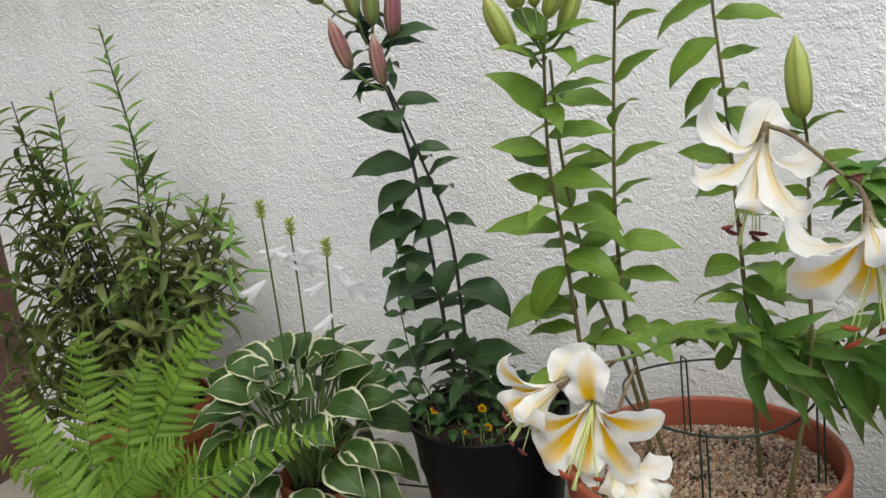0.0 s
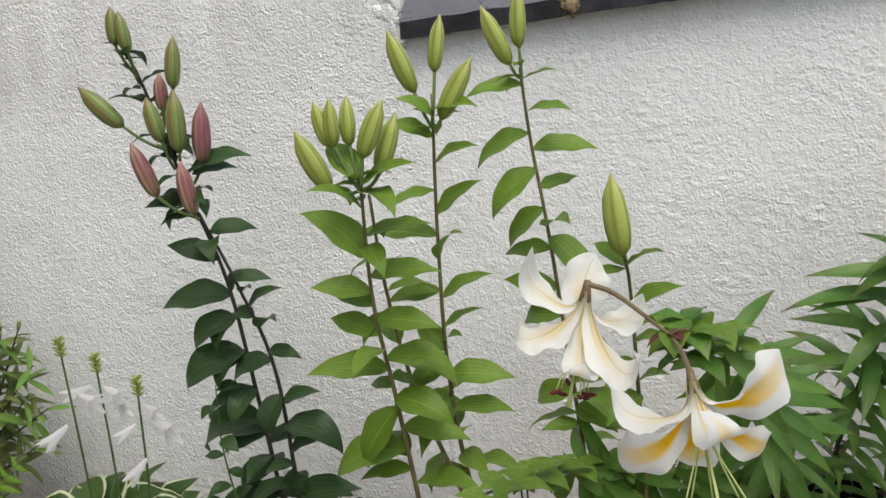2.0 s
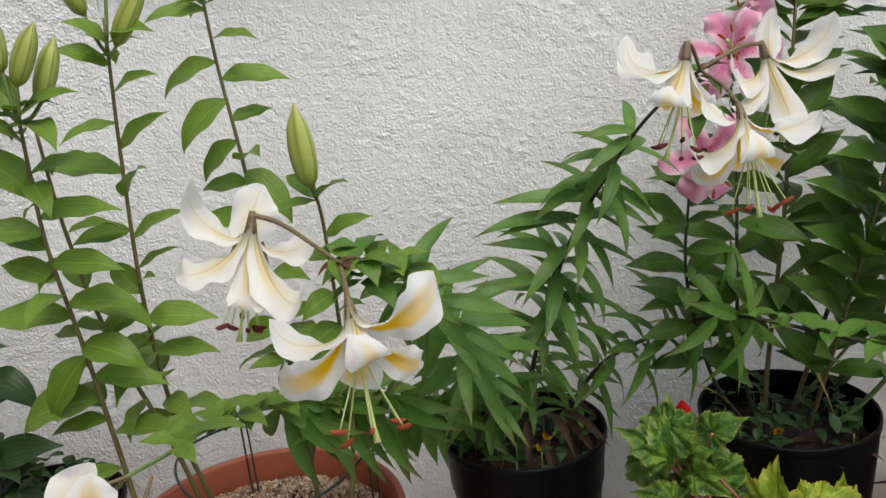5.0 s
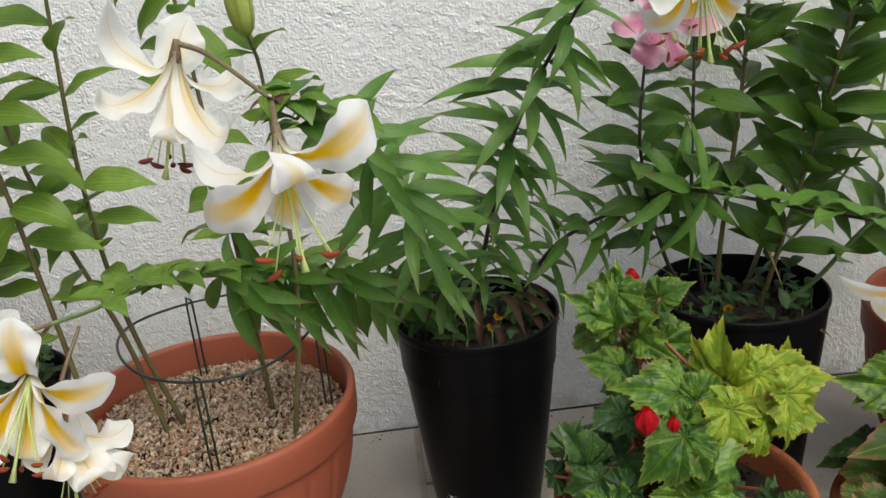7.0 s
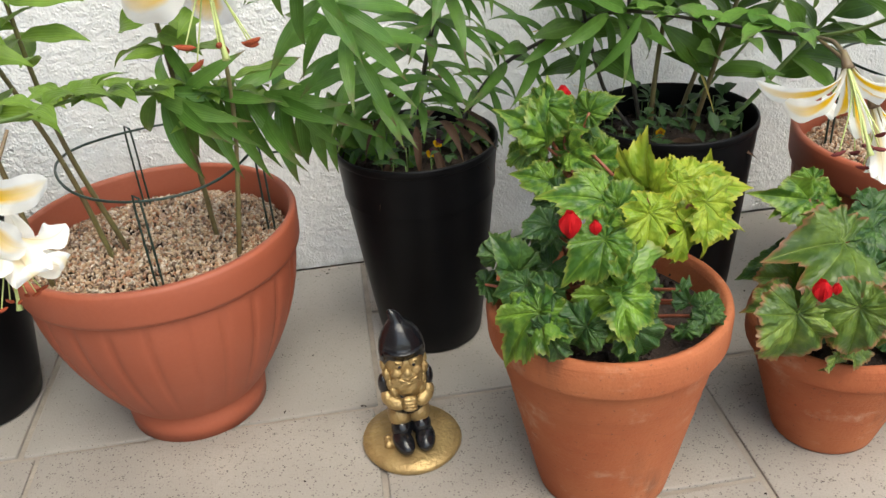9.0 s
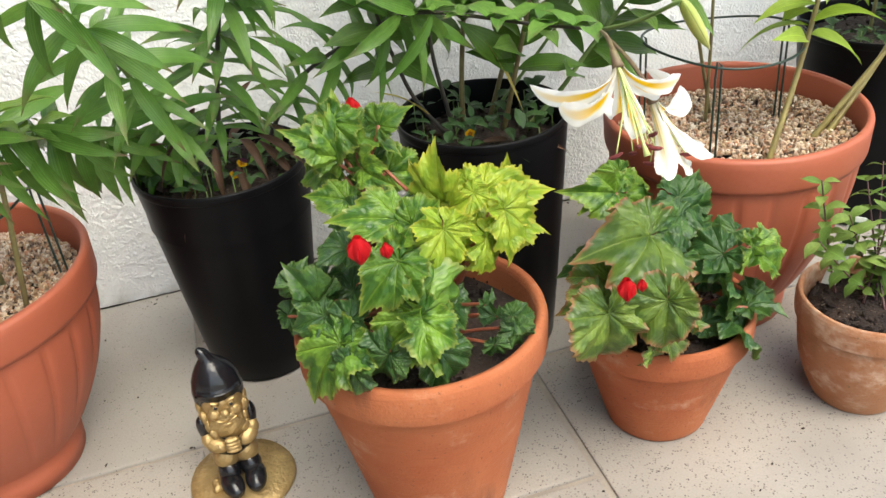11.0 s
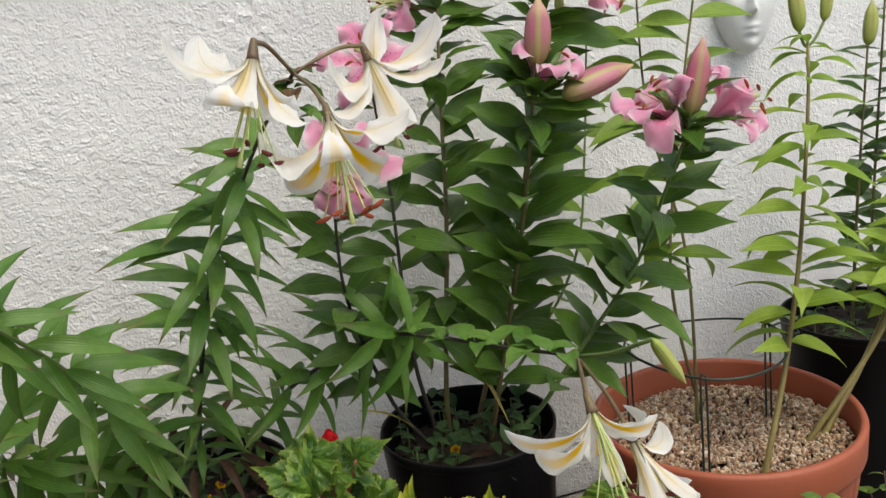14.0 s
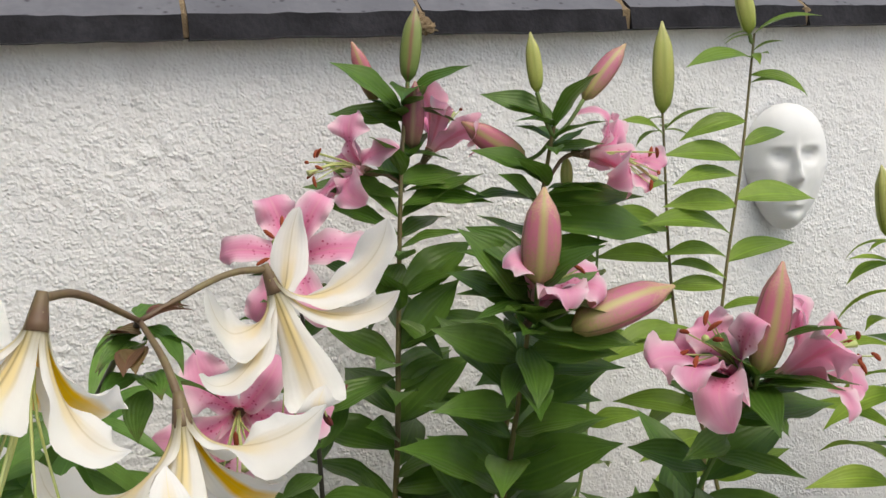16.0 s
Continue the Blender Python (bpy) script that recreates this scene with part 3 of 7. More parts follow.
# Added tall blocker, out of view: keeps sky light off the left end.
side = Build()
side.add([(x, y, z) for z in (0.0, 6.0) for y in (-6.0, 0.0) for x in (-2.10, -1.95)], [(0, 2, 3, 1), (4, 5, 7, 6), (0, 1, 5, 4), (2, 6, 7, 3), (0, 4, 6, 2), (1, 3, 7, 5)])
tagged(new("wall_west", side.done("wall_west", [SHADE_BRICK], False)), "unseen dark wall added to block light from the left", "wall", kind="structure")


def box(b, x0, x1, y0, y1, z0, z1, slot=0, jitter=0.0, rnd=random):
    j = lambda: (rnd.random() - 0.5) * jitter
    c = [(x + j(), y + j(), z + j()) for z in (z0, z1) for y in (y0, y1) for x in (x0, x1)]
    b.add(c, [(0, 2, 3, 1), (4, 5, 7, 6), (0, 1, 5, 4), (2, 6, 7, 3), (0, 4, 6, 2), (1, 3, 7, 5)], slot=slot)


def bevel_mesh(me, width, segments=2):
    bm = bmesh.new()
    bm.from_mesh(me)
    bmesh.ops.bevel(bm, geom=list(bm.edges), offset=width, segments=segments, affect="EDGES", profile=0.6)
    bm.to_mesh(me)
    bm.free()
    return me


coping = thing("coping", (1.3, 0.0, SILL), "sloping grey slate coping on top of the garden wall", "coping", kind="structure")
rnd = random.Random(3)
edges = [END + 0.01, 0.32, 0.68, 1.0, 1.352, 1.715, 2.08, 2.42, 2.76]
for a, b_ in zip(edges, edges[1:]):
    b = Build()
    dz, dy = (rnd.random() - 0.5) * 0.006, (rnd.random() - 0.5) * 0.008
    n = 12
    w = b_ - a - 0.008
    # the front edge is split roughly; the back rises
    low, top, back_t, back_l = [], [], [], []
    for i in range(n + 1):
        x = a + 0.004 + w * i / n
        r = lambda s: (rnd.random() - 0.5) * s
        low.append((x, -0.042 + dy + r(0.004), SILL - 0.002 + dz + r(0.003)))
        top.append((x, -0.034 + dy + r(0.003), SILL + 0.034 + dz + r(0.003)))
        back_t.append((x, 0.205, SILL + 0.19 + dz))
        back_l.append((x, 0.205, SILL + 0.005 + dz))
    rows = [back_l, low, top, back_t]
    v = [p for row in rows for p in row]
    f, s = [], []
    for k in range(3):
        for i in range(n):
            f.append((k * (n + 1) + i, k * (n + 1) + i + 1, (k + 1) * (n + 1) + i + 1, (k + 1) * (n + 1) + i))
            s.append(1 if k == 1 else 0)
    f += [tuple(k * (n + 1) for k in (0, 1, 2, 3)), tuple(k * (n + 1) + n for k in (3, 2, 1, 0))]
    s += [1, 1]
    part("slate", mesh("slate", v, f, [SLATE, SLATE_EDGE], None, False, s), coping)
for x in edges[1:-1]:
    b = Build()
    n = 14
    rows = []
    for i in range(n + 1):
        s = i / n
        y, z = -0.034 + 0.236 * s, SILL + 0.03 + 0.154 * s
        for dx in (-0.008, 0.0, 0.008):
            rows.append((x + dx + rnd.uniform(-0.002, 0.002), y, z + rnd.uniform(-0.003, 0.002) + (0.003 if dx == 0 else 0)))
    b.add([(x - 0.008, -0.03, SILL), (x, -0.032, SILL), (x + 0.008, -0.03, SILL)] + rows, grid_faces(n + 2, 3))
    part("mortar_joint", b.done("mortar_joint", DAB, False), coping)


# ---- paving ----
ground = new("ground", mesh("ground", [(-60, -60, -0.02), (60, -60, -0.02), (60, 0.2, -0.02), (-60, 0.2, -0.02), (-60, 60, -0.02), (60, 60, -0.02)], [(0, 1, 2, 3), (3, 2, 5, 4)], SLAB))
tagged(ground, "pale paved yard stretching away", "ground", kind="structure")
paving = thing("paving", (0.5, -0.6, 0.0), "pale sandy concrete paving slabs with mortar joints", "paving", kind="structure")
bed = Build()
box(bed, -2.4, 3.4, -3.2, -0.002, -0.018, -0.006)
part("mortar_bed", bed.done("mortar_bed", MORTAR, False), paving, label="grey-brown mortar joints")


def slab(x0, x1, y0, y1, mat, seed):
    rnd = random.Random(seed)
    b = Build()
    g = 0.006
    box(b, x0 + g, x1 - g, y0 + g, y1 - g, -0.03, 0.0, jitter=0.003, rnd=rnd)
    return part("slab", bevel_mesh(b.done("slab", mat, False), 0.004, 2), paving)


k = 0
for x0, x1 in ((-2.2, -1.42), (-1.42, -0.76), (-0.76, -0.105), (-0.105, 0.568), (0.568, 0.625), (0.625, 1.215), (1.215, 1.83), (1.83, 2.45), (2.45, 3.1)):
    k += 1
    if x0 == 0.568:
        slab(x0, x1, -0.235, -0.004, SLAB2, k)
        slab(x0, x1, -0.562, -0.235, SLAB, k + 40)
    else:
        slab(x0, x1, -0.562, -0.004, SLAB, k)
for x0, x1 in ((-2.1, -1.5), (-1.5, -0.72), (-0.72, -0.07), (-0.07, 0.56), (0.56, 1.18)):
    k += 1
    slab(x0, x1, -0.885, -0.562, SLAB2, k)
slab(1.18, 1.83, -1.2, -0.562, SLAB2, 31)
slab(1.83, 2.5, -0.905, -0.562, SLAB2, 32)
slab(2.5, 3.1, -0.905, -0.562, SLAB2, 33)
for x0, x1 in ((-2.1, -1.3), (-1.3, -0.6), (-0.6, 0.1), (0.1, 0.72), (0.72, 1.18)):
    k += 1
    slab(x0, x1, -1.2, -0.885, SLAB2, k)
slab(1.83, 2.42, -1.2, -0.905, SLAB, 35)
slab(2.42, 3.1, -1.2, -0.905, SLAB2, 36)
for r in range(3):
    for c in range(8):
        k += 1
        slab(-2.2 + c * 0.65 + 0.1 * r, -1.55 + c * 0.65 + 0.1 * r, -1.2 - 0.62 * (r + 1), -1.2 - 0.62 * r, SLAB2 if (r + c) % 2 else SLAB, k)


# ---- pots ----
def pebble_mesh(rnd):
    v, f = [], []
    for i, (r, z) in enumerate(((0.55, -0.35), (1.0, 0.0), (0.6, 0.4))):
        for j in range(6):
            a = 2 * math.pi * (j + 0.5 * i) / 6
            q = 0.9 + 0.2 * rnd.random()
            v.append((r * q * math.cos(a), r * q * math.sin(a), z * (0.8 + 0.4 * rnd.random())))
    f = grid_faces(3, 6, True) + [tuple(range(12, 18))]
    return v, f


def gravel_mat():
    mt, n, l, b = node_mat("mixed_gravel")
    geo = n.new("ShaderNodeNewGeometry")
    rm = n.new("ShaderNodeValToRGB")
    cols = [(0.0, (0.44, 0.27, 0.155)), (0.18, (0.58, 0.42, 0.27)), (0.34, (0.17, 0.105, 0.07)), (0.46, (0.62, 0.48, 0.35)), (0.64, (0.40, 0.275, 0.20)), (0.78, (0.68, 0.58, 0.47)), (0.90, (0.45, 0.22, 0.12))]
    el = rm.color_ramp.elements
    rm.color_ramp.interpolation = "CONSTANT"
    el[0].color = (*cols[0][1], 1)
    el[1].position, el[1].color = cols[1][0], (*cols[1][1], 1)
    for pos, c in cols[2:]:
        e = el.new(pos)
        e.color = (*c, 1)
    l.new(geo.outputs["Random Per Island"], rm.inputs[0])
    co = n.new("ShaderNodeTexCoord").outputs["Object"]
    col = mixed(n, l, value(n, l, "MULTIPLY", noise_of(n, l, 220.0, 3, co), 0.22), rm.outputs[0], (0.25, 0.2, 0.16))
    l.new(col, b.inputs["Base Color"])
    b.inputs["Roughness"].default_value = 0.75
    return mt


GRAVEL = gravel_mat()


def gravel(at, radius, seed, count):
    rnd = random.Random(seed)
    b = Build()
    v, f, uv = lathe([(0.001, -0.004), (radius * 0.6, -0.006), (radius, -0.008), (radius, -0.03)], 32)
    b.add(v, f, slot=1)
    for i in range(count):
        r, a = radius * math.sqrt(rnd.random()) * 0.985, rnd.random() * 6.283
        s = 0.0028 + 0.0030 * rnd.random() ** 2
        m = Matrix.Translation((r * math.cos(a), r * math.sin(a), 0.001 + 0.006 * rnd.random() + 0.006 * math.sin(r * 40 + a))) @ Euler((rnd.random() * 6, rnd.random() * 6, rnd.random() * 6)).to_matrix().to_4x4() @ Matrix.Diagonal((s * 1.25, s, s * 0.8, 1))
        pv, pf = pebble_mesh(rnd)
        b.add([m @ Vector(p) for p in pv], pf)
    ob = new("gravel", b.done("gravel", [GRAVEL, SOIL], True))
    ob.matrix_basis = Matrix.Translation(at)
    return tagged(ob, "brown and cream pea gravel filling a terracotta pot", "gravel", kind="stuff")


def soil(at, radius, seed, bits=160):
    rnd = random.Random(seed)
    b = Build()
    prof = [(0.002, 0.012), (radius * 0.3, 0.011), (radius * 0.6, 0.008), (radius * 0.85, 0.003), (radius, -0.004), (radius, -0.03)]
    v, f, uv = lathe(prof, 30)
    v = [(x, y, z + 0.006 * noise.noise((x * 45, y * 45, seed))) for x, y, z in v]
    b.add(v, f)
    for i in range(bits):
        r, a = radius * math.sqrt(rnd.random()) * 0.95, rnd.random() * 6.283
        s = 0.002 + 0.005 * rnd.random() ** 2
        m = Matrix.Translation((r * math.cos(a), r * math.sin(a), 0.008)) @ Euler((rnd.random() * 6, rnd.random() * 6, rnd.random() * 6)).to_matrix().to_4x4() @ Matrix.Diagonal((s * 1.6, s, s * 0.8, 1))
        pv, pf = pebble_mesh(rnd)
        b.add([m @ Vector(p) for p in pv], pf)
    ob = new("compost", b.done("compost", SOIL))
    ob.matrix_basis = Matrix.Translation(at)
    return tagged(ob, "dark damp compost with bark flecks in a pot", "compost", kind="stuff")


def ribbed_pot(at, h, r, rb, label, seed):
    """Wide plastic pot: heavy plain rim, fluted belly, stepped foot."""
    pot = thing("plant_pot", at, label, "plant pot", "large terracotta plastic pots")
    n = 240
    prof = [(rb * 0.97, 0.0), (rb * 1.08, 0.002), (rb * 1.10, 0.035), (rb * 1.05, 0.05), (rb * 1.12, 0.062)]
    top = h - 0.062
    for i in range(1, 25):
        s = i / 24
        prof.append((rb * 1.12 + (r * 0.955 - rb * 1.12) * math.sin(s * math.pi / 2) ** 0.85, 0.062 + (top - 0.062) * s))
    v, f, uv = lathe(prof, n)
    out = []
    for i, p in enumerate(v):
        k, j = divmod(i, n)
        s = max(0.0, min(1.0, (k - 4) / 8)) * max(0.0, min(1.0, (len(prof) - 1 - k) / 3))
        w = math.cos(2 * math.pi * j / n * 24)
        q = 1 - 0.020 * s * max(0, w) ** 6
        out.append((p[0] * q, p[1] * q, p[2]))
    part("body", mesh("body", out, f, TERRA, uv), pot, Matrix.Translation(at))
    rim = [(r * 0.945, top - 0.004), (r * 0.985, top - 0.002), (r * 0.995, top + 0.006), (r, h - 0.02), (r * 1.002, h - 0.006), (r * 0.992, h), (r * 0.955, h + 0.001), (r * 0.945, h - 0.006), (r * 0.93, h - 0.06), (r * 0.88, h - 0.17)]
    v, f, uv = lathe(rim, 96, 0.002, seed)
    part("rim", mesh("rim", v, f, TERRA, uv), pot, Matrix.Translation(at))
    return pot


def tall_pot(at, h, r, rb, label, mat=None):
    pot = thing("plant_pot", at, label, "plant pot", "tall black plastic pots")
    prof = [(0.004, 0.002), (rb * 0.94, 0.0), (rb, 0.006)]
    for i in range(1, 9):
        s = i / 8
        prof.append((rb + (r - rb) * (s ** 0.9), 0.006 + (h - 0.012) * s))
    v, f, uv = lathe(prof, 64, 0.006, int(at[0] * 100))
    part("body", mesh("body", v, f, BLACK, uv), pot, Matrix.Translation(at))
    rim = [(r * 0.998, h - 0.016), (r * 1.008, h - 0.014), (r * 1.010, h - 0.003), (r * 1.003, h), (r * 0.982, h), (r * 0.975, h - 0.004), (r * 0.95, h - 0.1)]
    v, f, uv = lathe(rim, 64, 0.006, int(at[0] * 100))
    part("rim", mesh("rim", v, f, BLACK, uv), pot, Matrix.Translation(at))
    return pot


def clay_pot(at, h, r, rb, label, mat, rim_h=0.3, belly=0.0, seed=1):
    pot = thing("plant_pot", at, label, "plant pot", "clay pots")
    top = h * (1 - rim_h)
    prof = [(0.004, 0.003), (rb * 0.95, 0.0), (rb, 0.005)]
    for i in range(1, 23):
        s = i / 22
        prof.append(((rb + (r * 0.93 - rb) * s) * (1 - (0.012 if i in (14, 16) else 0)) + belly * r * math.sin(math.pi * s), 0.005 + (top - 0.005) * s))
    prof.append((r * 0.9, top + 0.006))
    rim = [(r * 0.985, top + 0.003), (r * 0.995, top + 0.01), (r, h - 0.014), (r * 0.985, h - 0.003), (r * 0.96, h), (r * 0.92, h - 0.003), (r * 0.9, h - 0.014), (r * 0.84, h - 0.09)]
    for name, pr in (("body", prof), ("rim", rim)):
        clay_piece(name, pr, pot, at, mat, seed)
    return pot


def clay_piece(name, pr, pot, at, mat, seed):
    v, f, uv = lathe(pr, 72, 0.004, seed)
    v = [(x * (1 + 0.004 * noise.noise((x * 20, y * 20, z * 60 + seed))), y * (1 + 0.004 * noise.noise((x * 20 + 9, y * 20, z * 60 + seed))), z) for x, y, z in v]
    return part(name, mesh(name, v, f, mat, uv), pot, Matrix.Translation(at))


P1, P2 = (0.217, -0.457), (1.628, -0.52)
B0, B1, B2, B3 = (-0.223, -0.367), (0.702, -0.318), (1.164, -0.438), (2.125, -0.317)
P3, P4, P5, P6 = (0.929, -0.81), (1.34, -0.782), (1.686, -0.868), (2.45, -0.42)

ribbed_pot((*P1, 0), 0.40, 0.248, 0.120, "wide fluted terracotta-coloured plastic pot filled with gravel", 1)
gravel((*P1, 0.345), 0.226, 5, 8600)
ribbed_pot((*P2, 0), 0.425, 0.238, 0.120, "wide fluted terracotta-coloured plastic pot beside black pots", 2)
gravel((*P2, 0.368), 0.218, 6, 8000)
tall_pot((*B0, 0), 0.42, 0.168, 0.11, "tall tapering black plastic pot beside a hosta")
soil((*B0, 0.395), 0.16, 1)
tall_pot((*B1, 0), 0.44, 0.158, 0.106, "tall tapering black plastic pot behind a gnome")
soil((*B1, 0.40), 0.148, 2)
tall_pot((*B2, 0), 0.482, 0.154, 0.118, "tall black plastic pot crowded with lily stems")
soil((*B2, 0.43), 0.142, 3)
tall_pot((*B3, 0), 0.45, 0.172, 0.125, "tall black plastic pot at the wall behind gravel")
soil((*B3, 0.41), 0.16, 4)
clay_pot((*P3, 0), 0.358, 0.183, 0.108, "orange clay pot of begonias with pale bloom", CLAY, 0.17, 0.0, 3)
soil((*P3, 0.315), 0.160, 5)
clay_pot((*P4, 0), 0.235, 0.149, 0.086, "smaller orange clay pot of red-edged begonias", CLAY, 0.22, 0.0, 4)
soil((*P4, 0.20), 0.128, 6)
clay_pot((*P5, 0), 0.208, 0.119, 0.074, "bleached old clay pot with mossy foot", OLD_CLAY, 0.24, 0.085, 5)
soil((*P5, 0.178), 0.100, 7, 260)
clay_pot((*P6, 0), 0.36, 0.19, 0.14, "terracotta pot of a needle-leaved herb", TERRA, 0.22, 0.0, 6)
soil((*P6, 0.33), 0.165, 8)


# ---- leaves, buds and flowers ----
def blade(name, mat, width, peak, droop, fold=0.15, ruffle=0.0, twist=0.0, nu=9, nv=5, seed=0, stalk=0.0, heart=0.0, curl=0.0):
    """A leaf of length 1 along x, bending towards -z. width: its widest half-width; peak: where that is; stalk: length of its bare stalk."""
    rnd = random.Random(seed)
    ph = rnd.random() * 6
    v, uv = [], []
    x = z = 0.0
    for i in range(nu):
        s = i / (nu - 1)
        if i:
            a = -droop * (s ** 1.3) + 0.12 * math.sin(ph + s * 4)
            if curl:
                a -= curl * max(0, s - 0.6) ** 1.5 * 4
            x += math.cos(a) / (nu - 1)
            z += math.sin(a) / (nu - 1)
        t = (s - stalk) / (1 - stalk)
        if t <= 0:
            w = 0.012
        else:
            e = math.log(0.5) / math.log(peak)
            w = width * max(0.0, math.sin(math.pi * min(1, t ** e))) ** (0.85 if t < peak else 0.85 + 0.5 * (t - peak) / (1 - peak)) + 0.003 * (1 - t)
            if heart and t < peak:
                w = max(w, width * (1 - (1 - t / peak) ** 2 * (1 - heart)))
        tw = twist * s
        for j in range(nv):
            q = 2 * j / (nv - 1) - 1
            y = q * w
            zz = abs(q) ** 1.3 * w * fold * 2 + ruffle * w * math.sin(s * 15 + ph + q) * abs(q)
            yy = y * math.cos(tw) - zz * math.sin(tw)
            zz = y * math.sin(tw) + zz * math.cos(tw)
            v.append((x, yy, z + zz))
            uv.append((s, 0.5 + q / 2))
    return mesh(name, v, grid_faces(nu, nv), mat, uv)


def variants(name, mat, width, peak, droops, **kw):
    return [blade(name, mat, width * (0.9 + 0.2 * ((i * 37 % 10) / 10)), peak, d, seed=i * 7 + 3, twist=((i * 53 % 10) / 10 - 0.5) * 0.7, **kw) for i, d in enumerate(droops)]


L_MID = variants("leaf", G_MID, 0.215, 0.42, (0.15, 0.3, 0.5, 0.7, 0.95, 1.2), nu=12, ruffle=0.10, curl=0.35)
L_DARK = variants("leaf", G_DARK, 0.215, 0.42, (0.4, 0.6, 0.85, 1.1, 1.4), nu=12, ruffle=0.10, curl=0.4)
L_STRAP = variants("leaf", G_STRAP, 0.088, 0.40, (0.4, 0.8, 1.2, 1.7, 0.6, 1.0), nu=11)
L_PINK = variants("leaf", G_PINK, 0.195, 0.45, (0.1, 0.35, 0.6, 0.9, 0.25), nu=11, ruffle=0.08)
L_LIME = variants("leaf", G_LIME, 0.15, 0.42, (0.6, 0.9, 1.3, 1.7, 0.8), nu=10)
L_CURL = variants("leaf", G_MID, 0.30, 0.48, (0.8, 1.3, 1.7, 1.1), nu=11, ruffle=0.1)
L_CURL2 = variants("leaf", G_STRAP, 0.27, 0.45, (0.7, 1.1, 1.5, 0.9), nu=11, ruffle=0.1)
L_YEL = variants("withered_leaf", G_YELLOWED, 0.05, 0.4, (0.2, 0.5), nu=8)


def bud_mesh(name, mat, fat=0.13):
    """A bud of length 1 along x with three ridges."""
    v, uv = [], []
    n, k = 12, 15
    for i in range(n):
        s = i / (n - 1)
        r = fat * (0.32 + 0.68 * math.sin(math.pi * min(1, s ** 0.8)) ** 0.7) * (1 - 0.9 * max(0, (s - 0.72) / 0.28) ** 1.8) if s < 1 else 0.012
        if s < 0.06:
            r *= 0.6
        for j in range(k):
            a = 2 * math.pi * j / k
            q = r * (1 + 0.10 * math.cos(3 * a) + 0.04 * math.cos(6 * a))
            v.append((s, q * math.cos(a), q * math.sin(a)))
            uv.append((s, j / k))
    f = grid_faces(n, k, True) + [tuple(reversed(range(k))), tuple(range((n - 1) * k, n * k))]
    return mesh(name, v, f, mat, uv)


BUDS = {m.name: bud_mesh("bud", m, w) for m, w in ((BUD_GREEN, 0.135), (BUD_OLIVE, 0.13), (BUD_PINK, 0.14), (BUD_PURPLE, 0.13), (BUD_BLUSH, 0.15), (BUD_YELLOW, 0.14), (BUD_WINE, 0.13))}


def bud(plant, at, tip, mat, fat=1.0, stalk=None, label=""):
    at, tip = Vector(at), Vector(tip)
    d = tip - at
    m = facing(at, d, (0.2, -0.9, 0.3)) @ Matrix.Diagonal((d.length, d.length * fat, d.length * fat, 1))
    ob = part("bud", BUDS[mat.name], plant, m, label)
    if stalk is not None:
        s = Vector(stalk)
        midp = s.lerp(at, 0.5) + Vector((0, 0, -0.006))
        part("bud_stalk", mesh("bud_stalk", *tube_args([s, midp, at], 0.0028, 8, 6), STEM_GREEN), plant)
    return ob


def tube_args(points, radius, n=14, sides=6):
    v, f, uv = tube(points, radius, n, sides)
    return v, f


OUTSIDE = {"white_petal": WHITE_BACK, "pink_petal": PINK_BACK}


TEPAL_S = (0.0, 0.12, 0.3, 0.48, 0.64, 0.78, 0.9, 0.965, 1.0)
TEPAL_W = (0.20, 0.28, 0.55, 0.86, 1.0, 0.90, 0.56, 0.28, 0.02)


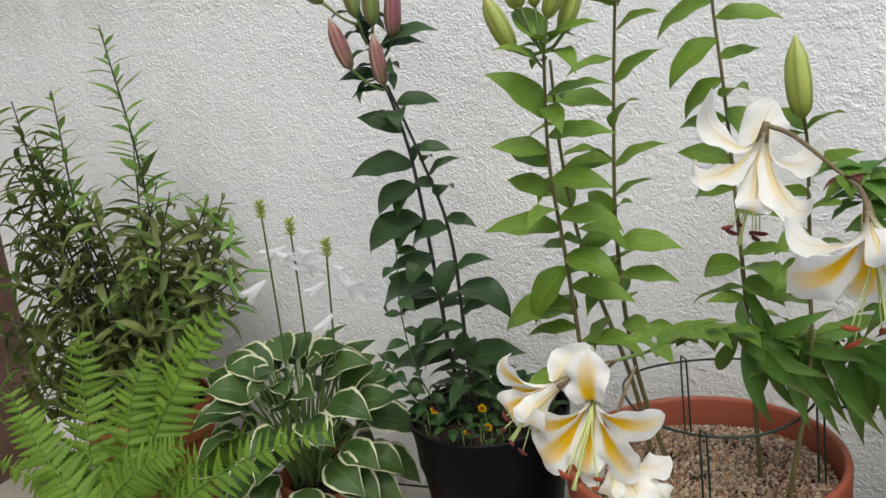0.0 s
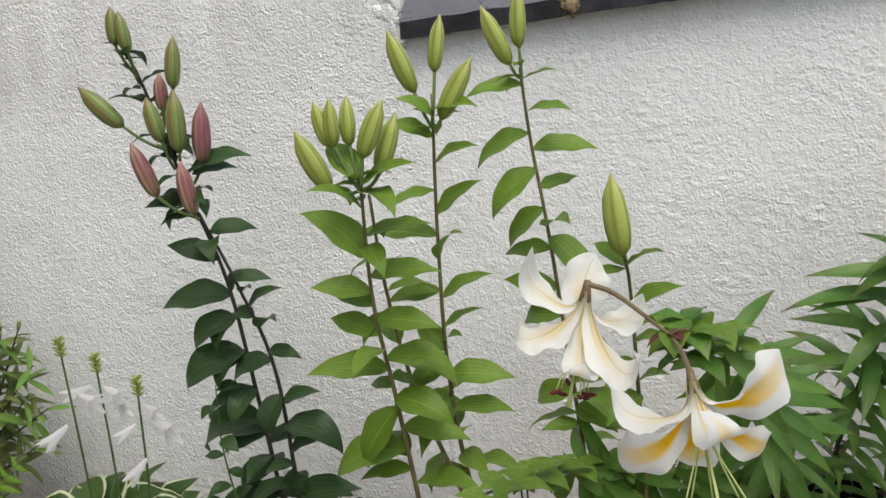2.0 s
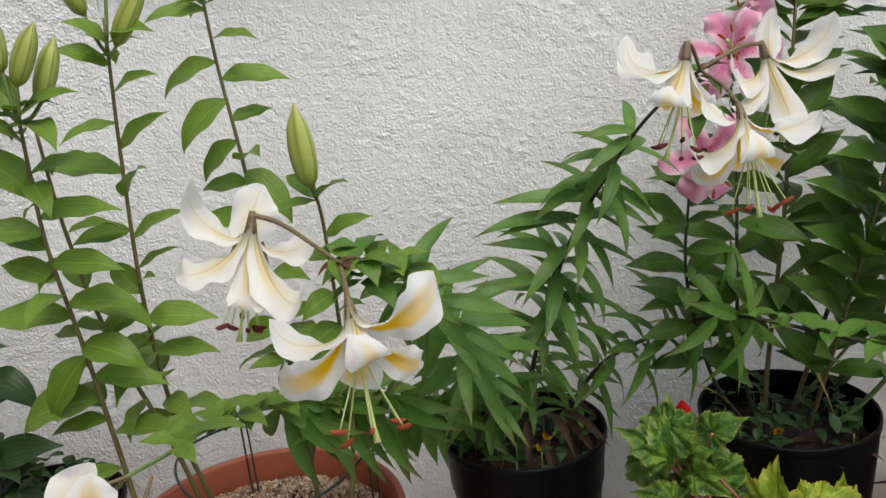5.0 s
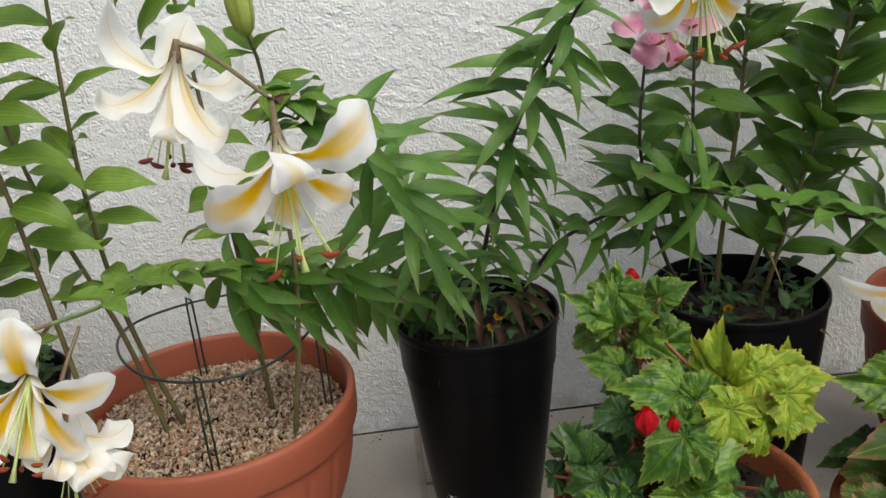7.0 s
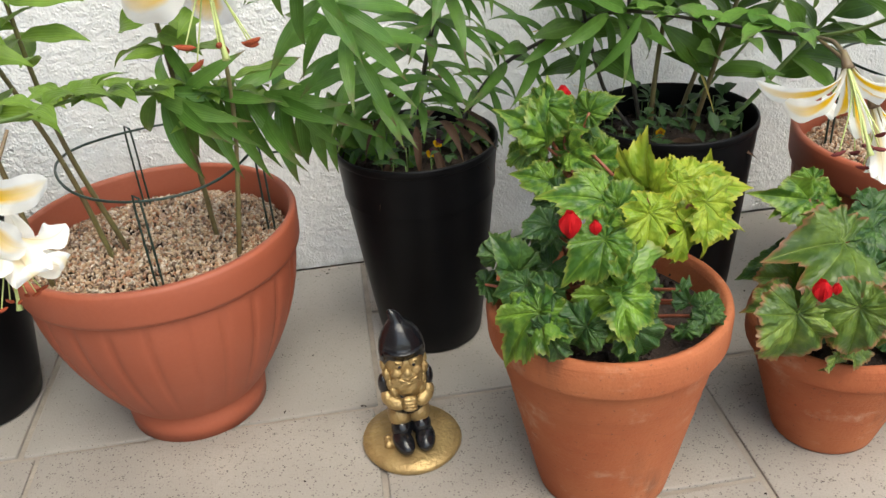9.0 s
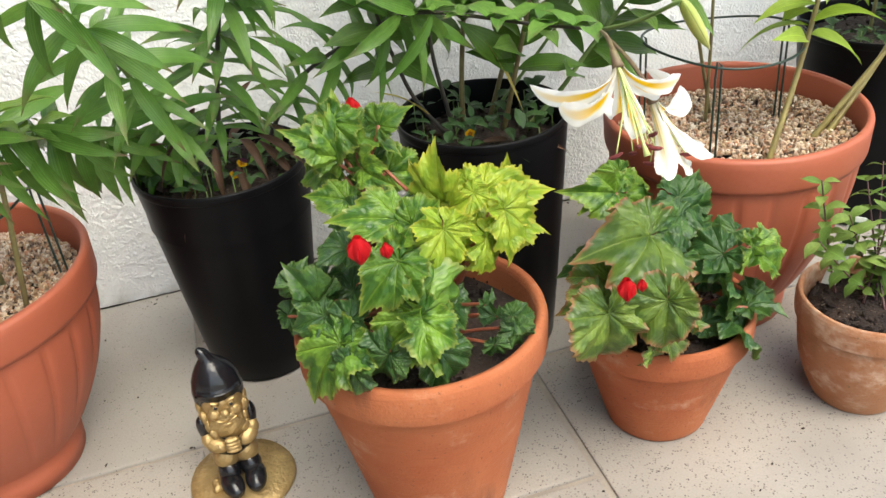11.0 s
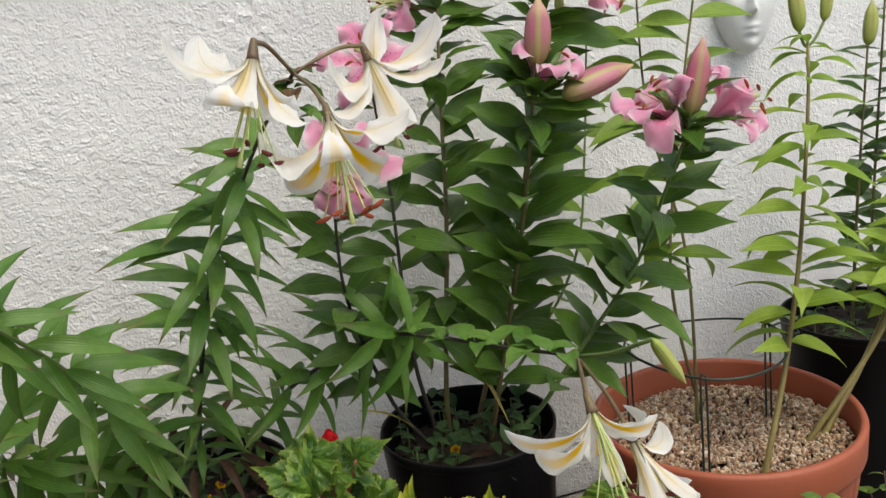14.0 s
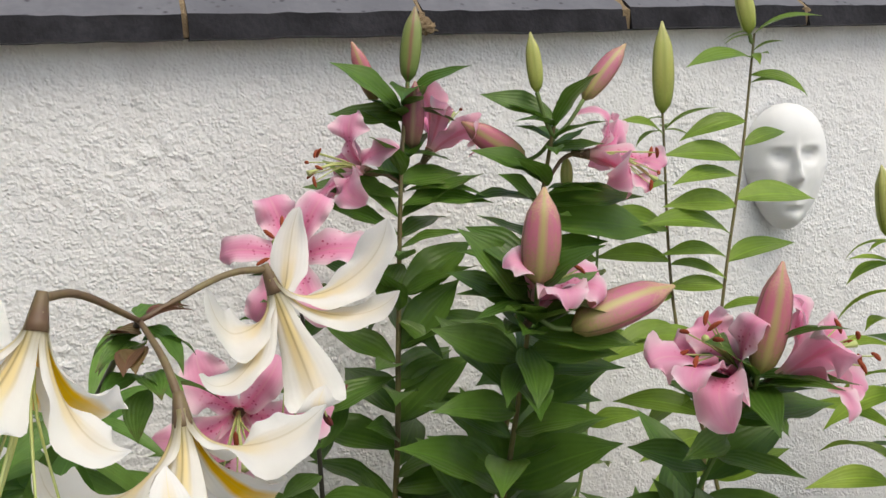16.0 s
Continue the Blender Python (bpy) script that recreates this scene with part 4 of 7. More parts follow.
def tepal_mesh(mat, size, width, tip, show, ruffle, seed, nu=26, nv=13):
    """A tepal from the flower's base to its tip, with z as the flower's axis: a narrow claw, a broad wavy blade and a tip that rolls back. show: the way its blade turns."""
    rnd = random.Random(seed)
    ph, curl = rnd.random() * 6, rnd.uniform(-0.1, 1.0)
    out = Vector((tip.x, tip.y, 0)).normalized()
    ax = Vector((0, 0, 1))
    side = ax.cross(out)
    p0, p1 = out * 0.004, out * 0.05 * size + ax * 0.36 * size
    r = math.hypot(tip.x, tip.y)
    p2 = out * 0.70 * r + ax * (tip.z + 0.28 * size * min(1, r / size)) + side * rnd.uniform(-0.14, 0.14) * size
    p3 = Vector(tip)
    line = [p0 * (1 - t) ** 3 + p1 * 3 * t * (1 - t) ** 2 + p2 * 3 * t * t * (1 - t) + p3 * t ** 3 for t in [i / (nu - 1) for i in range(nu)]]
    frames = []
    for i in range(nu):
        d = (line[min(i + 1, nu - 1)] - line[max(i - 1, 0)]).normalized()
        a = math.atan2(d.dot(out), d.z)
        inner = -out * math.cos(a) + ax * math.sin(a)
        frames.append((d, inner - d * inner.dot(d)))
    turn = frames[int(nu * 0.6)][1].dot(show)
    want = show * (1 if turn >= 0 else -1)
    v, uv = [], []
    for i, (c, (d, inner)) in enumerate(zip(line, frames)):
        t = i / (nu - 1)
        k = min(1, max(0, (t - 0.18) / 0.5))
        nrm = inner.normalized().lerp(want, 0.5 * k * k * (3 - 2 * k))
        nrm = (nrm - d * nrm.dot(d)).normalized()
        wide = nrm.cross(d)
        w = size * width * float(np.interp(t, TEPAL_S, TEPAL_W))
        roll = curl * max(0.0, t - 0.66) ** 2 * 3.2 * size
        for j in range(nv):
            q = 2 * j / (nv - 1) - 1
            wave = math.sin(t * 11 + ph + 2.3 * (q > 0)) + 0.55 * math.sin(t * 24 + ph * 2 - 2 * q)
            e = w * (1 + 0.09 * math.sin(t * 8 + ph * (2 if q > 0 else 3)) * abs(q))
            lift = w * (q * q * (0.62 * (1 - t) - 0.30 * t) - 0.09 * math.exp(-(q / 0.2) ** 2) * (1 - 0.5 * t)) + ruffle * w * abs(q) ** 2 * wave * min(1, t * 2) * 0.8
            v.append(c + wide * q * e + nrm * (lift - roll))
            uv.append((t, 0.5 + q / 2))
    # a thin outer skin closes the petal
    k, f = len(v), grid_faces(nu, nv)
    back = []
    for i in range(nu):
        for j in range(nv):
            du = v[min(i + 1, nu - 1) * nv + j] - v[max(i - 1, 0) * nv + j]
            dv = v[i * nv + min(j + 1, nv - 1)] - v[i * nv + max(j - 1, 0)]
            nm = du.cross(dv)
            edge_on = 0.15 if j in (0, nv - 1) or i == nu - 1 else 1.0
            back.append(v[i * nv + j] + (nm.normalized() if nm.length > 1e-9 else Vector((0, 0, 0))) * -0.0009 * edge_on)
    f2 = f + [tuple(k + t for t in reversed(q4)) for q4 in f]
    return mesh("petal", v + back, f2, [mat, OUTSIDE.get(mat.name, mat)], uv + uv, True, [0] * len(f) + [1] * len(f))


def anther_mesh(mat):
    v, uv = [], []
    for i in range(7):
        s = i / 6 - 0.5
        r = 0.15 * math.sqrt(max(0.02, 1 - (2 * s) ** 2))
        for j in range(7):
            a = 2 * math.pi * j / 7
            v.append((s + 0.0, r * math.cos(a), r * math.sin(a) - 0.25 * s * s))
    return mesh("anther", v, grid_faces(7, 7, True), mat)


ANTHERS = {m.name: anther_mesh(m) for m in (ANTHER, ANTHER_DARK)}


def flower(plant, base, axis, size, petals, seed, recurve=2.1, width=0.23, ruffle=0.25, anther=ANTHER, spin=0.0, vary=0.35, stamen=1.0, stalk=None, label="", reach=0.55, tips=None, face=(0.0, -0.8, 0.45)):
    """A lily flower with six tepals, six stamens and a style. axis: the way it faces; size: the length of a tepal; tips: where the tepals' tips lie from the base; face: the way their blades turn."""
    rnd = random.Random(seed)
    base, axis = Vector(base), Vector(axis).normalized()
    x = axis.cross(Vector((0.13, 0.4, 0.9))).normalized()
    y = axis.cross(x)
    frame_m = Matrix((x, y, axis)).transposed().to_4x4()
    at = Matrix.Translation(base) @ frame_m
    # throat: the short green cup and the style form the flower's own mesh
    b = Build()
    tv, tf, tu = tube([(0, 0, -0.012), (0, 0, 0.0), (0, 0, 0.012)], lambda s: 0.0035 + 0.004 * s, 5, 8)
    b.add(tv, tf, tu)
    bend = Vector((rnd.uniform(-0.2, 0.2), rnd.uniform(-0.2, 0.2), 0))
    sl = size * 1.12 * stamen
    down = frame_m.inverted().to_3x3() @ Vector((0, 0, -1))
    tip = Vector((0, 0, sl * 0.8)) + bend * sl * 0.4 + down * sl * 0.15
    tv, tf, tu = tube([(0, 0, 0), (0, 0, sl * 0.4), tip], lambda s: 0.0019 + (0.0022 if s > 0.95 else 0), 10, 6)
    b.add(tv, tf, tu, 1)
    fl = part("flower", b.done("flower", [PEDICEL, FILAMENT]), plant, at, label)
    to_local = frame_m.inverted().to_3x3()
    if tips:
        ends = sorted((to_local @ Vector(t) for t in tips), key=lambda t: math.atan2(t.y, t.x))
    else:
        ends = []
        for i in range(6):
            k, a = recurve * (1 + rnd.uniform(-vary, vary) * 0.6), spin + math.pi / 3 * i + rnd.uniform(-0.12, 0.12)
            r = size * (0.46 + 0.22 * k)
            ends.append(Vector((r * math.cos(a), r * math.sin(a), size * (1.12 - 0.45 * k))))
    show = (to_local @ Vector(face)).normalized()
    for i, e in enumerate(ends):
        inner = i % 2
        me = tepal_mesh(petals, size * (1 + rnd.uniform(-0.05, 0.05)), width * (1.12 if inner else 0.82), e, show, ruffle * (1.2 if inner else 0.8), seed * 11 + i)
        part("petal", me, fl, at @ Matrix.Translation((0, 0, 0.0015 * (1 - inner))))
    for i in range(6):
        a = spin + math.pi / 3 * (i + 0.5) + rnd.uniform(-0.2, 0.2)
        out = Vector((math.cos(a), math.sin(a), 0))
        ln = size * stamen * rnd.uniform(0.88, 1.0)
        end = out * ln * rnd.uniform(0.14, 0.3) * reach / 0.55 + Vector((0, 0, ln * 0.9)) + down * ln * 0.12
        p = [(0, 0, 0), out * ln * 0.05 + Vector((0, 0, ln * 0.45)), end]
        part("filament", mesh("filament", *tube_args(p, lambda s: 0.0012 - 0.0004 * s, 9, 5), FILAMENT), fl, at)
        d = (frame_m.to_3x3() @ (out + Vector((0, 0, 0.4)) * rnd.uniform(-1, 1))).normalized()
        part("anther", ANTHERS[anther.name], fl, facing(at @ Vector(end), d, axis, size * 0.155))
    if stalk is not None:
        part("flower_stalk", mesh("flower_stalk", *tube_args([Vector(stalk[0]), Vector(stalk[0]).lerp(base - axis * 0.014, 0.65) + Vector((0, 0, 0.004)), base - axis * 0.008], lambda s: 0.0021 + 0.0010 * s, 14, 8), PEDICEL), plant)
    return fl


def lily(base_points, stem_mat, leaves, label, count, length, start=0.12, end=0.97, lift=0.35, radius=0.0048, seed=0, profile=None, flatten=0.0, group="lilies", tilt=0.0, hang=0.0, rows=()):
    """A lily: one curved stem dressed with leaves in a spiral. length: of the longest leaf; profile: share of it along the stem; hang: how far its leaves point down."""
    rnd = random.Random(seed)
    plant = thing("lily_plant", base_points[0], label, "lily", group)
    path = spline(base_points, 80)
    stem = part("stem", mesh("stem", *tube(base_points, lambda s: radius * (1 - 0.5 * s), 40, 8)[:2], stem_mat), plant)
    profile = profile or (lambda s: 0.75 + 0.35 * math.sin(math.pi * min(1, s * 1.1)) - 0.35 * max(0, s - 0.75))
    for i in range(count):
        s = start + (end - start) * (i + rnd.random() * 0.5) / count
        k = min(78, int(s * 79))
        p = path[k].lerp(path[k + 1], s * 79 - k)
        d = (path[k + 1] - path[k]).normalized()
        a = i * 2.399 + rnd.uniform(-0.25, 0.25) + seed
        side = d.orthogonal().normalized()
        side = Matrix.Rotation(a, 3, d) @ side
        if flatten:
            side = (side * Vector((1, 1 - flatten, 1))).normalized()
        out = (side + d * (lift + rnd.uniform(-0.2, 0.25)) - Vector((0, 0, hang * rnd.uniform(0.3, 1.5)))).normalized()
        ln = length * profile(s) * rnd.uniform(0.82, 1.12)
        part("leaf", rnd.choice(leaves), stem, facing(p + side * radius * 0.6, out, d + Vector((rnd.uniform(-1, 1) * tilt * 0.4, -tilt * rnd.uniform(0.3, 1.6), 0)), ln))
    # leaves told apart singly: height of the leaf's foot, reach along the wall, rise to its tip
    for i, (z, dx, dz) in enumerate(rows):
        k = min(range(80), key=lambda q: abs(path[q].z - z))
        across = math.hypot(dx, dz)
        depth = math.sqrt(max(0.0, (0.85 * length) ** 2 - across ** 2)) * rnd.choice((-0.9, -0.6, 0.6)) + rnd.uniform(-0.02, 0.02)
        reach = Vector((path[k].x + dx, path[k].y + depth, z + dz)) - Vector((path[k].x, path[k].y, z))
        drop = max(-0.2, min(1.0, 0.35 - dz / across))
        leaf_at(stem, leaves[min(len(leaves) - 1, int(drop * len(leaves)))], Vector((path[k].x, path[k].y, z)), reach, Vector((rnd.uniform(-0.25, 0.25), rnd.uniform(-0.75, -0.25), 0.8)))
    return plant


def leaf_at(parent, me, at, reach, up):
    """Hang a blade by its foot so that its tip ends at reach from there."""
    n = len(me.vertices)
    tip = me.vertices[n - 3].co
    bend, chord = math.atan2(tip.z, tip.x), math.hypot(tip.x, tip.z)
    m = facing(at, reach, up) @ Matrix.Rotation(bend, 4, "Y") @ Matrix.Scale(reach.length / chord, 4)
    return part("leaf", me, parent, m)


def bracts(plant, at, leaves, count, length, seed, rise=0.3, spread=0.02):
    """Small leaves round the stalks of buds."""
    rnd = random.Random(seed)
    for i in range(count):
        a = i * 2.399 + seed
        p = Vector(at) + Vector((0, 0, rnd.uniform(-spread, spread)))
        part("leaf", rnd.choice(leaves), plant, facing(p, (math.cos(a), math.sin(a) * 0.8, rise + rnd.uniform(-0.3, 0.3)), (0, 0, 1), length * rnd.uniform(0.75, 1.2)))


# ---- the dark lily with purple buds ----
dark = lily([(-0.262, -0.365, 0.38), (-0.289, -0.37, 0.499), (-0.298, -0.386, 0.728), (-0.312, -0.402, 0.975), (-0.351, -0.418, 1.155), (-0.389, -0.434, 1.344), (-0.406, -0.45, 1.41)], STEM_DARK, L_DARK, "dark green lily with purple and olive buds in a black pot", 12, 0.10, 0.02, 0.3, 0.25, seed=1, group="lilies with dark leaves", rows=[(0.533, -0.07, 0.007), (0.537, -0.147, -0.046), (0.597, -0.074, -0.039), (0.644, 0.043, 0.026), (0.667, -0.104, -0.052), (0.698, -0.128, -0.071), (0.758, -0.09, -0.027), (0.765, -0.035, -0.057), (0.832, -0.121, -0.065), (0.839, -0.037, -0.063), (0.904, -0.085, -0.06), (0.907, -0.035, -0.061), (0.947, -0.142, -0.018), (0.954, 0.021, 0.025), (1.016, -0.093, 0.036), (1.033, -0.031, 0.02), (1.103, -0.071, -0.019), (1.126, -0.076, 0.001), (1.21, 0.003, 0.015), (1.232, -0.042, 0.018)])
dark2 = lily([(-0.215, -0.385, 0.38), (-0.241, -0.4, 0.464), (-0.24, -0.417, 0.794), (-0.276, -0.433, 0.967), (-0.318, -0.45, 1.11)], STEM_DARK, L_DARK, "dark green lily with broad leaves in a black pot", 12, 0.10, 0.02, 0.3, 0.25, seed=2, group="lilies with dark leaves", rows=[(0.485, 0.056, -0.006), (0.485, 0.093, 0.051), (0.548, 0.134, 0.02), (0.609, 0.002, -0.075), (0.617, -0.034, 0.007), (0.647, 0.091, 0.028), (0.699, 0.108, -0.059), (0.743, 0.082, 0.016), (0.758, -0.031, -0.079), (0.823, -0.08, -0.047), (0.844, 0.068, -0.018), (0.888, 0.063, 0.026), (0.909, -0.058, 0.003), (0.93, 0.076, 0.031), (0.958, 0.039, 0.013), (0.985, 0.065, -0.011), (1.059, 0.028, -0.033), (1.074, 0.074, -0.01), (1.145, 0.048, -0.016), (1.178, 0.077, -0.002), (1.188, 0.114, 0.008)])

# ---- green lilies in the first gravel pot ----
g1 = lily([(0.05, -0.545, 0.34), (0.043, -0.57, 0.578), (0.036, -0.603, 0.808), (0.032, -0.637, 0.979), (0.049, -0.67, 1.158)], STEM_RED, L_MID, "fresh green lily topped with a cluster of green buds", 3, 0.12, 0.3, 0.5, 0.2, seed=3, group="lilies in gravel", rows=[(0.682, -0.094, -0.021), (0.72, -0.125, -0.052), (0.76, 0.105, -0.034), (0.796, -0.061, -0.103), (0.814, 0.092, -0.044), (0.83, -0.051, -0.012), (0.845, 0.024, -0.06), (0.86, -0.137, -0.003), (0.881, 0.102, -0.035), (0.896, -0.029, -0.019), (0.92, -0.087, 0.023), (0.948, 0.101, -0.02), (0.968, -0.08, 0.017), (0.991, -0.092, 0.015), (1.015, 0.107, -0.005), (1.045, -0.092, 0.074), (1.064, 0.036, -0.041), (1.078, 0.104, 0.011), (1.115, -0.064, 0.04), (1.141, 0.059, -0.032), (1.152, 0.093, 0.025), (1.16, -0.058, 0.048)])
g2 = lily([(0.14, -0.48, 0.34), (0.109, -0.5, 0.552), (0.05, -0.533, 0.792), (0.034, -0.567, 0.972), (0.038, -0.6, 1.13)], STEM_RED, L_MID, "fresh green lily stem leaning among others", 9, 0.10, 0.42, 0.98, 0.2, seed=4, group="lilies in gravel")
g3 = lily([(0.16, -0.45, 0.34), (0.11, -0.47, 0.574), (0.098, -0.49, 0.81), (0.114, -0.51, 1.05), (0.137, -0.53, 1.264)], STEM_RED, L_MID, "tall green lily with three green buds", 3, 0.11, 0.3, 0.5, 0.2, seed=5, group="lilies in gravel", rows=[(0.626, -0.075, -0.001), (0.661, 0.058, -0.012), (0.697, 0.017, 0.025), (0.744, 0.103, -0.017), (0.763, -0.044, 0.015), (0.805, 0.113, -0.013), (0.829, -0.066, -0.046), (0.847, -0.054, 0.041), (0.864, 0.042, 0.021), (0.887, 0.071, 0.023), (0.938, 0.095, 0.035), (0.952, -0.093, -0.015), (1.005, 0.054, 0.046), (1.042, -0.135, 0.015), (1.078, 0.082, 0.047), (1.117, -0.069, -0.02), (1.158, 0.081, 0.023), (1.199, -0.066, 0.029), (1.23, -0.051, 0.033), (1.24, 0.077, -0.002)])
g4 = lily([(0.315, -0.44, 0.34), (0.305, -0.45, 0.624), (0.298, -0.463, 0.783), (0.285, -0.475, 1.026), (0.273, -0.488, 1.18), (0.27, -0.5, 1.285)], STEM_RED, L_MID, "tall green lily with drooping leaves and two buds", 3, 0.115, 0.3, 0.5, 0.15, seed=6, group="lilies in gravel", rows=[(0.693, -0.065, -0.001), (0.727, 0.065, -0.035), (0.752, -0.066, -0.034), (0.776, 0.079, 0.009), (0.847, 0.073, -0.001), (0.885, -0.066, -0.027), (0.931, -0.09, 0.018), (0.999, -0.084, -0.016), (1.019, 0.061, -0.09), (1.036, 0.043, 0.016), (1.066, -0.062, -0.067), (1.098, 0.061, 0.008), (1.13, -0.076, -0.075), (1.161, 0.102, -0.014), (1.186, -0.09, -0.056), (1.219, 0.073, -0.005), (1.262, -0.091, -0.014)])
g5 = lily([(0.36, -0.53, 0.34), (0.40, -0.545, 0.60), (0.403, -0.55, 0.762), (0.404, -0.594, 0.956), (0.399, -0.638, 1.017)], STEM_RED, L_MID, "short green lily with a single large bud", 4, 0.10, 0.3, 0.6, 0.15, seed=7, group="lilies in gravel", rows=[(0.781, -0.051, -0.029), (0.799, 0.047, 0.028), (0.835, -0.05, -0.027), (0.871, 0.053, 0.011), (0.893, -0.046, 0.002), (0.931, 0.076, 0.027), (0.99, -0.066, -0.012), (0.993, 0.053, 0.028), (0.994, -0.045, 0.027)])
bud(g5, (0.399, -0.638, 1.015), (0.391, -0.629, 1.128), BUD_GREEN, 1.15)

# ---- flowering lilies in the second black pot ----
fork = Vector((0.4436, -0.872, 0.972))
WINE = leafy("wine_bract", (0.14, 0.045, 0.035), (0.17, 0.13, 0.05), 0.4)
L_WINE = variants("bract", WINE, 0.3, 0.45, (0.5, 0.9, 1.3), nu=8)
w1 = lily([(0.66, -0.30, 0.41), (0.62, -0.42, 0.60), (0.56, -0.60, 0.80), (0.50, -0.78, 0.93), tuple(fork)], STEM_GREEN, L_STRAP, "arching lily bearing two white flowers with yellow throats", 56, 0.125, 0.06, 0.84, 0.0, seed=8, group="white-flowered lilies")
w2 = lily([(0.63, -0.30, 0.41), (0.593, -0.33, 0.503), (0.47, -0.454, 0.599), (0.292, -0.578, 0.667), (0.235, -0.702, 0.712), (0.188, -0.826, 0.735), (0.17, -0.90, 0.755)], STEM_GREEN, L_STRAP, "lily bent low over gravel with white flowers at its end", 84, 0.14, 0.03, 0.60, 0.1, seed=9, group="white-flowered lilies", tilt=1.0, hang=0.8)
w3 = lily([(0.70, -0.31, 0.41), (0.727, -0.35, 0.588), (0.781, -0.438, 0.817), (0.856, -0.525, 0.989), (0.895, -0.612, 1.073), (0.92, -0.701, 1.123)], STEM_DARK, L_STRAP, "leaning strap-leaved lily bearing white flowers", 62, 0.125, 0.03, 0.80, 0.2, seed=10, group="white-flowered lilies", rows=[(0.551, 0.041, -0.079), (0.564, -0.039, -0.052), (0.581, 0.062, -0.097), (0.634, -0.145, -0.004), (0.663, -0.138, 0.046), (0.684, 0.056, -0.108), (0.7, -0.063, -0.065), (0.719, 0.104, -0.005), (0.739, -0.15, 0.025), (0.747, 0.075, -0.103), (0.762, -0.1, 0.01), (0.772, -0.053, 0.054), (0.779, 0.034, -0.108), (0.788, -0.038, -0.07), (0.816, -0.14, 0.03), (0.854, 0.057, -0.047), (0.869, 0.055, -0.126), (0.871, -0.181, -0.002), (0.911, -0.162, 0.011), (0.918, -0.082, 0.037), (0.92, 0.077, -0.053), (0.945, 0.09, -0.08), (0.951, -0.122, -0.062), (0.962, 0.025, -0.106), (0.989, -0.104, -0.007), (0.994, -0.066, -0.094)])
w4 = lily([(0.78, -0.27, 0.41), (0.866, -0.32, 0.557), (1.002, -0.415, 0.656), (1.06, -0.51, 0.693), (1.176, -0.64, 0.69), (1.247, -0.737, 0.6936)], STEM_DARK, L_STRAP, "lily sprawling sideways with low white flowers", 54, 0.13, 0.03, 0.65, 0.1, seed=11, group="white-flowered lilies")
for pl, pts, n, leaves in ((w2, [(0.45, -0.468, 0.608), (0.40, -0.50, 0.63), (0.292, -0.578, 0.667), (0.235, -0.702, 0.712), (0.188, -0.826, 0.735)], 40, L_CURL), (w4, [(1.06, -0.51, 0.693), (1.176, -0.64, 0.69), (1.247, -0.737, 0.6936)], 16, L_CURL2), (w1, [(0.53, -0.70, 0.87), (0.50, -0.78, 0.93), tuple(fork)], 16, L_CURL)):
    rnd = random.Random(n)
    path = spline(pts, 40)
    for i in range(n):
        p = path[int(38 * (i + 0.5) / n)]
        a = i * 2.399
        part("leaf", rnd.choice(leaves), pl, facing(p, (math.cos(a) * 0.6, math.sin(a) * 0.6, 0.5), (0, 0, 1), 0.06 * rnd.uniform(0.8, 1.2)))

# flowers of the arching lily over the first gravel pot
flower(w1, (0.357, -0.888, 1.034), (-0.22, -0.12, -0.95), 0.125, WHITE_PETAL, 21, anther=ANTHER_DARK, stalk=[fork], width=0.202, tips=[(-0.084, 0.02, 0.037), (-0.092, -0.03, -0.034), (0.012, 0.05, 0.024), (0.064, 0.045, -0.036), (-0.020, -0.06, -0.080), (0.060, -0.04, -0.090)])
flower(w1, (0.457, -0.987, 0.959), (0.1, -0.5, -0.86), 0.13, WHITE_PETAL, 22, stalk=[fork], width=0.218, tips=[(-0.090, 0.0, -0.016), (-0.086, -0.03, -0.058), (-0.022, 0.05, -0.098), (0.100, 0.01, 0.016), (0.076, -0.01, -0.060), (0.030, -0.092, -0.010)])
# flowers at the end of the bent lily
flower(w2, (0.142, -0.905, 0.712), (-0.08, -0.72, -0.62), 0.125, WHITE_PETAL, 23, stalk=[(0.17, -0.90, 0.755)], width=0.227, tips=[(0.0, -0.03, 0.068), (0.098, -0.02, -0.022), (-0.088, -0.045, -0.012), (-0.078, -0.05, -0.075), (0.062, -0.06, -0.080), (-0.012, -0.05, -0.09)])
flower(w2, (0.108, -0.93, 0.737), (-0.68, -0.35, -0.45), 0.105, WHITE_PETAL, 24, anther=ANTHER_DARK, stalk=[(0.17, -0.90, 0.755)], width=0.21, tips=[(-0.088, 0.0, 0.038), (0.016, 0.045, 0.026), (-0.080, -0.02, -0.040), (-0.035, -0.055, -0.045), (-0.022, -0.03, -0.082), (-0.088, 0.04, -0.012)])
flower(w2, (0.165, -0.93, 0.655), (0.12, -0.25, -0.95), 0.105, WHITE_PETAL, 25, stalk=[(0.19, -0.875, 0.738)], width=0.21, tips=[(0.088, -0.03, -0.050), (0.066, 0.03, -0.034), (-0.010, -0.065, -0.042), (0.050, -0.07, -0.045), (-0.055, 0.0, -0.040), (0.0, 0.06, -0.040)])
